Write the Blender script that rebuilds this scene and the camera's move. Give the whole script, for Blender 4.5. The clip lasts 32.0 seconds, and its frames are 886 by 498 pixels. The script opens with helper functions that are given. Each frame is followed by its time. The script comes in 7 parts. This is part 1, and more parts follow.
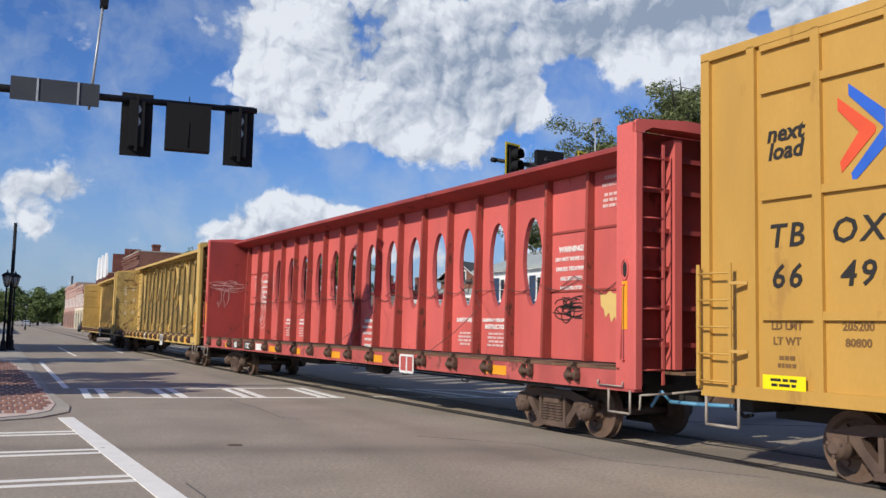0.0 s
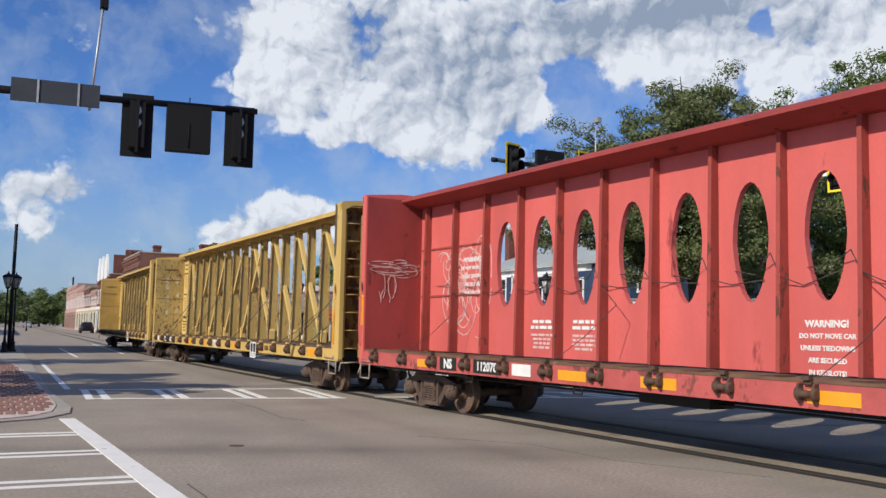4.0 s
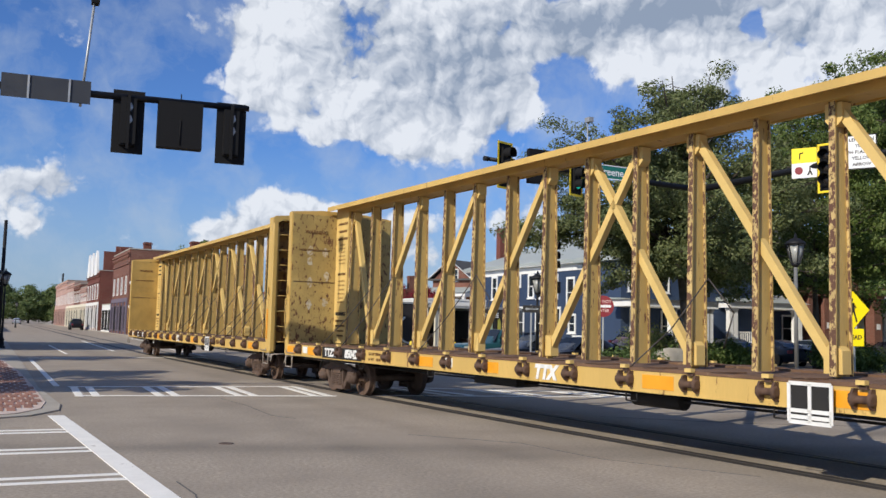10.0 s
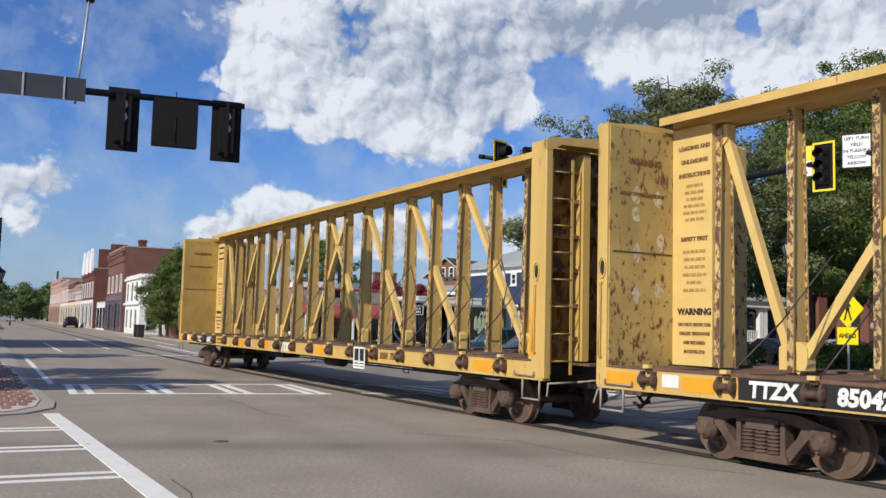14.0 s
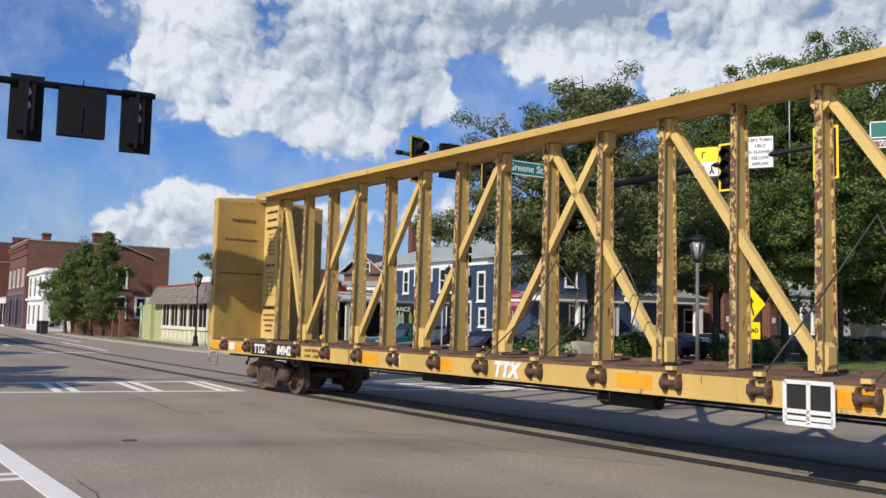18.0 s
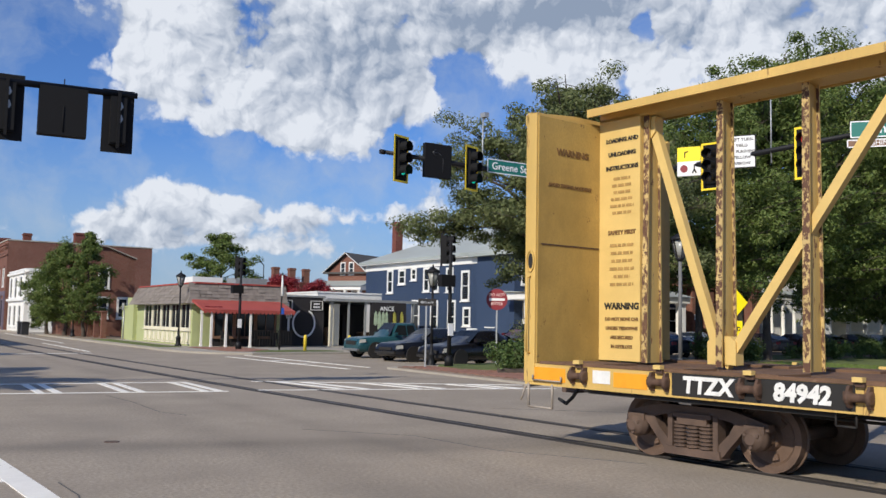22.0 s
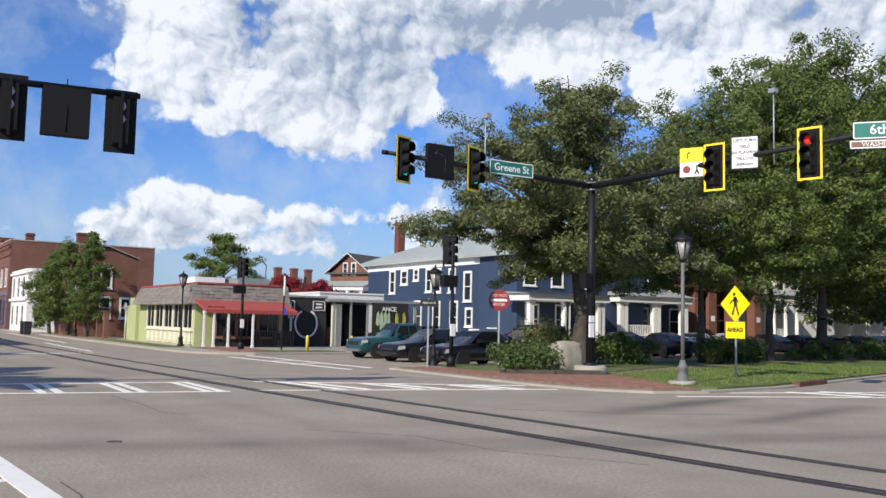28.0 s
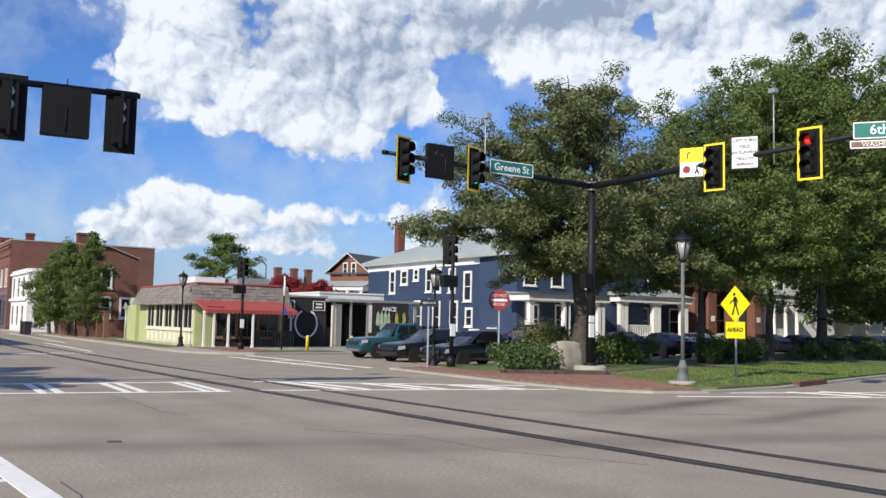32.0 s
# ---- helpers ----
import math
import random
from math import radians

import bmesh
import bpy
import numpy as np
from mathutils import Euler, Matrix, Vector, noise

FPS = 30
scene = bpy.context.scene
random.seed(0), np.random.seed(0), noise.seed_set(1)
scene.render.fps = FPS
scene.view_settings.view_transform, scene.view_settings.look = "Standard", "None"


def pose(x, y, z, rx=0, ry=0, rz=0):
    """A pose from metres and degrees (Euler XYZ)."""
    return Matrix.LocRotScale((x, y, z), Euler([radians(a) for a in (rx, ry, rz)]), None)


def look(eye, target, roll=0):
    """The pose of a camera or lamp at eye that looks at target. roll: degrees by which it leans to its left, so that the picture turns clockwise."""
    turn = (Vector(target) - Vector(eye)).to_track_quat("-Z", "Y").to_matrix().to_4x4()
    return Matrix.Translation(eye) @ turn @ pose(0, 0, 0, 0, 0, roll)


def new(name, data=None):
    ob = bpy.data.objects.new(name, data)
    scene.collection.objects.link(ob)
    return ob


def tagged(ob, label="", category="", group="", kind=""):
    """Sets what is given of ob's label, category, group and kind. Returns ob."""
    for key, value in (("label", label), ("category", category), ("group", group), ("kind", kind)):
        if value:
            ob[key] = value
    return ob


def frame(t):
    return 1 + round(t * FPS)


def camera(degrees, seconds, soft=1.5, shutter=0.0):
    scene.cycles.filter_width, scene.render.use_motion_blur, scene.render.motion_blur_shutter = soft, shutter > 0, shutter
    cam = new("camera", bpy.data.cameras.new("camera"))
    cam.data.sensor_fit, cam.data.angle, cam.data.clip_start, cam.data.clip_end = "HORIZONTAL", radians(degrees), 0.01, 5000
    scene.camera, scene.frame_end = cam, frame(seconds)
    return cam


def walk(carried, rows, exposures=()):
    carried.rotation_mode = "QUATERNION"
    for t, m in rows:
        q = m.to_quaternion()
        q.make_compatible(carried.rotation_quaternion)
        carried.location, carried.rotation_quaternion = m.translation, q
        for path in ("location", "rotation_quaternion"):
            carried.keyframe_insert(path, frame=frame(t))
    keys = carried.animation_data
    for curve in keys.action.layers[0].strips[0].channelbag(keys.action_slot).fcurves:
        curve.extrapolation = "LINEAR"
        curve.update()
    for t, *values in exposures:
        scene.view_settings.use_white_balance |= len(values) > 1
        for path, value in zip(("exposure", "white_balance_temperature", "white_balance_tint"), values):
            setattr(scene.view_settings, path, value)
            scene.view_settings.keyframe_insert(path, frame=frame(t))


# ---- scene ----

# camera: a hand-held stand on the street corner that pans once to the right
EYE = (0.0, 0.0, 1.7)
cam = camera(52.2, 32.0, soft=1.5)


def aim(yaw, pitch, roll):
    y, p = radians(yaw), radians(pitch)
    way = Vector((math.sin(y) * math.cos(p), math.cos(y) * math.cos(p), math.sin(p)))
    return look(EYE, Vector(EYE) + way * 10, roll)


TURNS = [(0, 25.82, 5.04, 1.27), (3, 25.82, 5.04, 1.27), (3.5, 25.77, 5.04, 1.11), (5.5, 25.76, 5.05, 1.13), (6, 25.73, 5.05, 1.17), (6.5, 25.77, 5.03, 1.24),
         (7, 25.77, 5.01, 1.19), (7.5, 25.77, 5.03, 1.24), (8, 25.86, 4.98, 1.33), (8.5, 26.18, 4.89, 1.53), (9, 26.37, 4.88, 1.46), (9.5, 26.32, 4.93, 1.28)]
TURNS += [(10, 26.32, 4.96, 1.38), (10.5, 26.14, 5.07, 1.09), (11, 26.20, 5.06, 1.00), (11.5, 26.26, 5.06, 1.03), (12, 26.27, 5.12, 1.06), (12.5, 26.43, 5.12, 1.04),
          (13, 26.44, 5.12, 1.04), (13.5, 26.63, 5.02, 1.08), (14, 26.61, 4.85, 1.44), (14.5, 26.76, 4.82, 1.55), (16.5, 27.88, 4.70, 1.63), (17, 29.30, 4.76, 1.55)]
TURNS += [(17.5, 30.86, 4.77, 1.46), (18, 31.93, 4.70, 1.34), (18.5, 32.70, 4.67, 1.24), (19, 33.21, 4.67, 1.15), (19.5, 33.31, 4.69, 1.04), (20, 33.27, 4.70, 1.16),
          (20.5, 33.12, 4.69, 1.14), (21, 33.09, 4.69, 1.14), (21.5, 33.02, 4.70, 1.16), (22, 32.95, 4.69, 1.15), (22.5, 32.91, 4.71, 1.21), (23, 32.86, 4.72, 1.26),
          (23.5, 32.80, 4.72, 1.24), (24, 32.80, 4.72, 1.25), (32, 32.80, 4.72, 1.25)]
walk(cam, [(t, aim(a, b, c)) for t, a, b, c in TURNS], [(t, e, 6280, 10) for t, e in ((0, .0), (12, .03), (17, .0), (20, .0), (22, .0), (23.2, .02), (24.5, .24), (32, .24))])

# daylight: a late-morning sun from behind and to the left, broken cumulus
SUN_AZ, SUN_EL = 246.0, 32.0        # degrees clockwise from +Y to where the sun stands
sun_way = Vector((math.sin(radians(SUN_AZ)) * math.cos(radians(SUN_EL)), math.cos(radians(SUN_AZ)) * math.cos(radians(SUN_EL)), math.sin(radians(SUN_EL))))
sun = new("sun", bpy.data.lights.new("sun", "SUN"))
sun.data.energy, sun.data.angle, sun.data.color = 4.2, radians(0.55), (1.0, 0.905, 0.745)
sun.matrix_world = look(sun_way * 50, (0, 0, 0))

world = bpy.data.worlds.new("sky")
scene.world = world
world.use_nodes = True


def build_sky():
    nt = world.node_tree
    nt.nodes.clear()
    N, link = nt.nodes.new, nt.links.new

    def put(socket, v):
        if isinstance(v, bpy.types.NodeSocket):
            link(v, socket)
        else:
            socket.default_value = v

    def m(op, a, b=0.0, c=0.0, clamp=False):
        n = N("ShaderNodeMath")
        n.operation, n.use_clamp = op, clamp
        for i, v in enumerate((a, b, c)):
            put(n.inputs[i], v)
        return n.outputs[0]

    def vm(op, a, b):
        n = N("ShaderNodeVectorMath")
        n.operation = op
        put(n.inputs[0], a), put(n.inputs[1], b)
        return n

    def fbm(vec, scale, detail, rough=0.55):
        n = N("ShaderNodeTexNoise")
        n.inputs["Scale"].default_value, n.inputs["Detail"].default_value, n.inputs["Roughness"].default_value = scale, detail, rough
        link(vec, n.inputs["Vector"])
        return n.outputs[0]

    def mix(f, a, b):
        n = N("ShaderNodeMix")
        n.data_type = "RGBA"
        put(n.inputs[0], f), put(n.inputs[6], a), put(n.inputs[7], b)
        return n.outputs[2]

    tc = N("ShaderNodeTexCoord")
    way = vm("NORMALIZE", tc.outputs["Generated"], (0, 0, 0)).outputs[0]
    sep = N("ShaderNodeSeparateXYZ")
    link(way, sep.inputs[0])
    az = m("MULTIPLY", m("ARCTAN2", sep.outputs[0], sep.outputs[1]), 57.2958)
    el = m("MULTIPLY", m("ARCSINE", sep.outputs[2]), 57.2958)
    sky = N("ShaderNodeTexSky")
    sky.sky_type, sky.sun_disc = "NISHITA", False
    sky.sun_elevation, sky.sun_rotation = radians(SUN_EL), radians(SUN_AZ)
    sky.air_density, sky.dust_density, sky.ozone_density = 1.0, 0.6, 2.0
    blue = vm("MULTIPLY", sky.outputs[0], (0.048, 0.072, 0.116)).outputs[0]

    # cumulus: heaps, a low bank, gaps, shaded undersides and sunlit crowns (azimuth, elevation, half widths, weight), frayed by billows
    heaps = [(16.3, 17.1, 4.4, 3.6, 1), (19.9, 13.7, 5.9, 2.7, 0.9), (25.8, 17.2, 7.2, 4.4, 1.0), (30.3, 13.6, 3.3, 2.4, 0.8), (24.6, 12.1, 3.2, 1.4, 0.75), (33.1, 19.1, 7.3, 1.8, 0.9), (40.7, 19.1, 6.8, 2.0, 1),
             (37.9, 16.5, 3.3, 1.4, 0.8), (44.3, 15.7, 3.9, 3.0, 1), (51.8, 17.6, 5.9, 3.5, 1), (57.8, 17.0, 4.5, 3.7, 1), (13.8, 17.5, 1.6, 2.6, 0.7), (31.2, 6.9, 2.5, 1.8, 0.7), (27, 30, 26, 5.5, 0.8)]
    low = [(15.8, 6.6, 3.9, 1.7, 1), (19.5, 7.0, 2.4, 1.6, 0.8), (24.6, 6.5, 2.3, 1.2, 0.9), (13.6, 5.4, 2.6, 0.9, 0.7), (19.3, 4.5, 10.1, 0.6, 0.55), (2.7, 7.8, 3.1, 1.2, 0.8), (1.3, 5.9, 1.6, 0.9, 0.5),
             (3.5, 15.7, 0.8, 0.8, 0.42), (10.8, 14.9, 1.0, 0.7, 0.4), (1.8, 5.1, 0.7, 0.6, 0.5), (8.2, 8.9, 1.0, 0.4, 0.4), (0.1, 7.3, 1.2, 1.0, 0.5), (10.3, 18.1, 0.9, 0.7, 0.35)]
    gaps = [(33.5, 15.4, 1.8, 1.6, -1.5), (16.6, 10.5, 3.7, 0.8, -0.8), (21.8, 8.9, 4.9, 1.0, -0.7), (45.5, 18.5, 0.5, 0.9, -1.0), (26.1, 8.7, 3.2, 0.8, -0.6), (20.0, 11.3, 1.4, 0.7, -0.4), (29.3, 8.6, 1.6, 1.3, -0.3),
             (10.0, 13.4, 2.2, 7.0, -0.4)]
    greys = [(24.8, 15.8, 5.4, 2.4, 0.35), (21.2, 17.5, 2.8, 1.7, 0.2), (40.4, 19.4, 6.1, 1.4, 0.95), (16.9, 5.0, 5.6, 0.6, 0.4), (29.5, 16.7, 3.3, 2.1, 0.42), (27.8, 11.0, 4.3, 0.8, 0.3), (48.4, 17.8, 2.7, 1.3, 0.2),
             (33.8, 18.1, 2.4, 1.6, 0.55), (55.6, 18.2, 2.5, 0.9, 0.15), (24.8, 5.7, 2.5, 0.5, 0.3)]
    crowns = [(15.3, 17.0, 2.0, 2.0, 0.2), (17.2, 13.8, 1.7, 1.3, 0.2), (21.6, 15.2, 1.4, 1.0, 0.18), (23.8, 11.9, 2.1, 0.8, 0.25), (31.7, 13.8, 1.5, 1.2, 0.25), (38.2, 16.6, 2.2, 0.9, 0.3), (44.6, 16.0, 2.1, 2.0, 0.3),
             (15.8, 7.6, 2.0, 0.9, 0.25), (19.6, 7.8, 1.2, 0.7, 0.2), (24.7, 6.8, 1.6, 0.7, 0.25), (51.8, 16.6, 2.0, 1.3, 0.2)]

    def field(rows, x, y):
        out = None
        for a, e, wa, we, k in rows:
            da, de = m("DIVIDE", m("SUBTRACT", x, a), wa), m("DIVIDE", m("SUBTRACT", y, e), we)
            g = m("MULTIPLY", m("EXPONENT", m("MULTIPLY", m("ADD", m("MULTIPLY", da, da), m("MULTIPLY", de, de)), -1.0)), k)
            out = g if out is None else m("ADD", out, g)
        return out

    def billow(vec, scale, octaves):
        """Domes with creases between, on ever smaller scales."""
        out, weight, k = None, 0.0, 1.0
        for _ in range(octaves):
            n = N("ShaderNodeTexVoronoi")
            n.feature, n.voronoi_dimensions = "SMOOTH_F1", "2D"
            n.inputs["Scale"].default_value, n.inputs["Smoothness"].default_value = scale, .42
            link(vec, n.inputs["Vector"])
            d = m("MULTIPLY", m("MULTIPLY", n.outputs["Distance"], n.outputs["Distance"]), k)
            out = d if out is None else m("ADD", out, d)
            weight, k, scale = weight + k, k * .54, scale * 2.08
        return m("SUBTRACT", 1.0, m("MULTIPLY", out, 2.6 / weight))

    flat_way = N("ShaderNodeCombineXYZ")
    link(az, flat_way.inputs[0]), link(el, flat_way.inputs[1])
    spot = flat_way.outputs[0]
    shake = vm("ADD", vm("MULTIPLY", vm("SUBTRACT", N_color(nt, spot, .22, 4), (.5, .5, .5)).outputs[0], (2.6, 2.0, 0)).outputs[0],
               vm("MULTIPLY", vm("SUBTRACT", N_color(nt, spot, .9, 5), (.5, .5, .5)).outputs[0], (.9, .8, 0)).outputs[0]).outputs[0]
    bent = vm("ADD", spot, shake).outputs[0]
    sp2 = N("ShaderNodeSeparateXYZ")
    link(bent, sp2.inputs[0])
    bx, by = sp2.outputs[0], sp2.outputs[1]
    toward = vm("ADD", bent, (-.36, .44, 0)).outputs[0]
    puff, puff_up = billow(bent, .23, 5), billow(toward, .23, 5)
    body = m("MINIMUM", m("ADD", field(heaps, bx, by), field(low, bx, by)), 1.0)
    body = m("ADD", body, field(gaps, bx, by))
    frayed = m("ADD", m("MULTIPLY", m("SUBTRACT", puff, .62), .8), m("MULTIPLY", m("SUBTRACT", fbm(spot, 1.3, 7, .6), .5), .50))
    dens = m("ADD", body, frayed)
    cover = N("ShaderNodeMapRange")
    cover.interpolation_type = "SMOOTHSTEP"
    put(cover.inputs[0], dens), put(cover.inputs[1], 0.20), put(cover.inputs[2], 0.58)
    # the heaps are bright where they turn to the sun, grey-blue where they are thick and at the base
    relief = m("MULTIPLY", m("SUBTRACT", puff, puff_up), 1.15)
    broad = m("MULTIPLY", m("SUBTRACT", fbm(bent, .30, 6, .6), .5), 1.3)
    lum = m("ADD", m("ADD", relief, broad), m("ADD", m("MULTIPLY", m("SUBTRACT", puff, .62), .35), .80))
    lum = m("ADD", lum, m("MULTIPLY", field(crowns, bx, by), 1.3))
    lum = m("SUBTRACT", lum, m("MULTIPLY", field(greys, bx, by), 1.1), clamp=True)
    white = mix(lum, (0.285, 0.345, 0.445, 1), (0.80, 0.82, 0.855, 1))
    haze = N("ShaderNodeMapRange")
    put(haze.inputs[0], el), put(haze.inputs[1], 0.0), put(haze.inputs[2], 11.0), put(haze.inputs[3], 0.75), put(haze.inputs[4], 0.0)
    clear = mix(haze.outputs[0], blue, (0.36, 0.46, 0.58, 1))
    veil = m("MULTIPLY", m("SUBTRACT", fbm(bent, .25, 7, .6), .42, clamp=True), 1.5, clamp=True)
    clear = mix(veil, clear, (0.50, 0.56, 0.63, 1))
    total = mix(m("MULTIPLY", cover.outputs[0], 0.97), clear, white)
    bg, out = N("ShaderNodeBackground"), N("ShaderNodeOutputWorld")
    link(total, bg.inputs[0])
    bg.inputs[1].default_value = 1.0
    link(bg.outputs[0], out.inputs[0])


def N_color(nt, vec, scale, detail=4):
    n = nt.nodes.new("ShaderNodeTexNoise")
    n.inputs["Scale"].default_value, n.inputs["Detail"].default_value = scale, detail
    nt.links.new(vec, n.inputs["Vector"])
    return n.outputs[1]


build_sky()


# ---- materials ----
def mat(name, col, rough=0.7, metal=0.0, var=0.25, scale=3.0, fine=40.0, bump=0.2, wear=None, wear_at=0.62, wear_scale=2.5, streak=0.0, coat=0.0, spec=0.5, island=0.0, speck=0.35):
    """A worn surface: colour varied at two scales, a second worn colour in patches, fine relief."""
    mt = bpy.data.materials.new(name)
    mt.use_nodes = True
    nt = mt.node_tree
    N, link = nt.nodes.new, nt.links.new
    bs = nt.nodes["Principled BSDF"]
    tc = N("ShaderNodeTexCoord")
    co = tc.outputs["Object"]
    if streak:
        mp = N("ShaderNodeMapping")
        mp.inputs["Scale"].default_value = (1, 1, 1 - streak)
        link(co, mp.inputs[0])
        co = mp.outputs[0]

    def noise_tex(s, d, r=0.6):
        n = N("ShaderNodeTexNoise")
        n.inputs["Scale"].default_value, n.inputs["Detail"].default_value, n.inputs["Roughness"].default_value = s, d, r
        link(co, n.inputs["Vector"])
        return n.outputs[0]

    def mixc(f, a, b, kind="MIX"):
        n = N("ShaderNodeMix")
        n.data_type, n.blend_type = "RGBA", kind
        for s, v in zip((n.inputs[0], n.inputs[6], n.inputs[7]), (f, a, b)):
            if isinstance(v, bpy.types.NodeSocket):
                link(v, s)
            else:
                s.default_value = v if not isinstance(v, tuple) else (*v[:3], 1)
        return n.outputs[2]

    def ramp(v, a, b, lo=0.0, hi=1.0):
        n = N("ShaderNodeMapRange")
        link(v, n.inputs[0])
        for i, x in zip((1, 2, 3, 4), (a, b, lo, hi)):
            n.inputs[i].default_value = x
        return n.outputs[0]

    broad, grain = noise_tex(scale, 5), noise_tex(fine, 3)
    dark, light = tuple(c * (1 - var) for c in col), tuple(min(1, c * (1 + var * 0.8)) for c in col)
    base = mixc(ramp(broad, .3, .7), dark, light)
    base = mixc(ramp(grain, .3, .7, 0, speck), base, tuple(c * (1 - var * 1.2) for c in col))
    if island:
        geo = N("ShaderNodeNewGeometry")
        base = mixc(ramp(geo.outputs["Random Per Island"], 0, 1, 0, island), base, tuple(c * 0.35 for c in col))
        oi = N("ShaderNodeObjectInfo")
        base = mixc(ramp(oi.outputs["Random"], 0, 1, 0, island), base, tuple(min(1, c * 1.5) for c in col))
    rg = ramp(broad, .3, .7, max(0.02, rough - .08), min(1, rough + .08))
    if wear:
        wn = noise_tex(wear_scale, 9, .68)
        f = ramp(wn, wear_at, wear_at + .05)
        base = mixc(f, base, wear)
        rr = N("ShaderNodeMix")
        link(f, rr.inputs[0]), link(rg, rr.inputs[2])
        rr.inputs[3].default_value = .9
        rg = rr.outputs[0]
    link(base, bs.inputs["Base Color"])
    link(rg, bs.inputs["Roughness"])
    bs.inputs["Metallic"].default_value = metal
    bs.inputs["Specular IOR Level"].default_value = spec
    bs.inputs["Coat Weight"].default_value = coat
    if bump:
        bp = N("ShaderNodeBump")
        bp.inputs["Strength"].default_value, bp.inputs["Distance"].default_value = bump, 0.01
        link(noise_tex(fine * .7, 6), bp.inputs["Height"])
        link(bp.outputs[0], bs.inputs["Normal"])
    return mt


def glass_mat(name, tint=(0.03, 0.04, 0.05), rough=0.06):
    mt = bpy.data.materials.new(name)
    mt.use_nodes = True
    bs = mt.node_tree.nodes["Principled BSDF"]
    bs.inputs["Base Color"].default_value = (*tint, 1)
    bs.inputs["Roughness"].default_value, bs.inputs["IOR"].default_value = rough, 1.5
    return mt


def glow_mat(name, col, power):
    mt = bpy.data.materials.new(name)
    mt.use_nodes = True
    bs = mt.node_tree.nodes["Principled BSDF"]
    bs.inputs["Base Color"].default_value = (*col, 1)
    bs.inputs["Emission Color"].default_value = (*col, 1)
    bs.inputs["Emission Strength"].default_value = power
    return mt


def brick_mat(name, a, b, mortar=(.42, .38, .34), width=.22, height=.075):
    """Brickwork of far walls, with coursing along the wall's own length."""
    mt = bpy.data.materials.new(name)
    mt.use_nodes = True
    nt = mt.node_tree
    N, link = nt.nodes.new, nt.links.new
    bs = nt.nodes["Principled BSDF"]
    tc, sp, ad, cb = N("ShaderNodeTexCoord"), N("ShaderNodeSeparateXYZ"), N("ShaderNodeMath"), N("ShaderNodeCombineXYZ")
    link(tc.outputs["Object"], sp.inputs[0])
    link(sp.outputs[0], ad.inputs[0]), link(sp.outputs[1], ad.inputs[1])
    link(ad.outputs[0], cb.inputs[0]), link(sp.outputs[2], cb.inputs[1])
    bt = N("ShaderNodeTexBrick")
    link(cb.outputs[0], bt.inputs["Vector"])
    bt.inputs["Color1"].default_value, bt.inputs["Color2"].default_value, bt.inputs["Mortar"].default_value = (*a, 1), (*b, 1), (*mortar, 1)
    bt.inputs["Scale"].default_value, bt.inputs["Mortar Size"].default_value = 1.0, .006
    bt.inputs["Brick Width"].default_value, bt.inputs["Row Height"].default_value = width, height
    ns = N("ShaderNodeTexNoise")
    ns.inputs["Scale"].default_value, ns.inputs["Detail"].default_value = .5, 6
    link(tc.outputs["Object"], ns.inputs["Vector"])
    mr, mx = N("ShaderNodeMapRange"), N("ShaderNodeMix")
    link(ns.outputs[0], mr.inputs[0])
    for i, x in zip((1, 2, 3, 4), (.35, .75, 0, .5)):
        mr.inputs[i].default_value = x
    mx.data_type = "RGBA"
    link(mr.outputs[0], mx.inputs[0]), link(bt.outputs[0], mx.inputs[6])
    mx.inputs[7].default_value = (*(c * .45 for c in a), 1)
    link(mx.outputs[2], bs.inputs["Base Color"])
    bs.inputs["Roughness"].default_value = .9
    bp = N("ShaderNodeBump")
    bp.inputs["Strength"].default_value, bp.inputs["Distance"].default_value = .3, .01
    link(bt.outputs[1], bp.inputs["Height"])
    bp.invert = True
    link(bp.outputs[0], bs.inputs["Normal"])
    return mt


def leaf_mat(name, a, b, c):
    mt = bpy.data.materials.new(name)
    mt.use_nodes = True
    nt = mt.node_tree
    N, link = nt.nodes.new, nt.links.new
    bs = nt.nodes["Principled BSDF"]
    geo, cr = N("ShaderNodeNewGeometry"), N("ShaderNodeValToRGB")
    link(geo.outputs["Random Per Island"], cr.inputs[0])
    cr.color_ramp.elements[0].color, cr.color_ramp.elements[1].color = (*a, 1), (*c, 1)
    cr.color_ramp.elements.new(.55).color = (*b, 1)
    link(cr.outputs[0], bs.inputs["Base Color"])
    bs.inputs["Roughness"].default_value = .6
    bs.inputs["Specular IOR Level"].default_value = .3
    tr, ad, out = N("ShaderNodeBsdfTranslucent"), N("ShaderNodeMixShader"), nt.nodes["Material Output"]
    link(cr.outputs[0], tr.inputs[0])
    ad.inputs[0].default_value = .3
    link(bs.outputs[0], ad.inputs[1]), link(tr.outputs[0], ad.inputs[2])
    link(ad.outputs[0], out.inputs[0])
    return mt


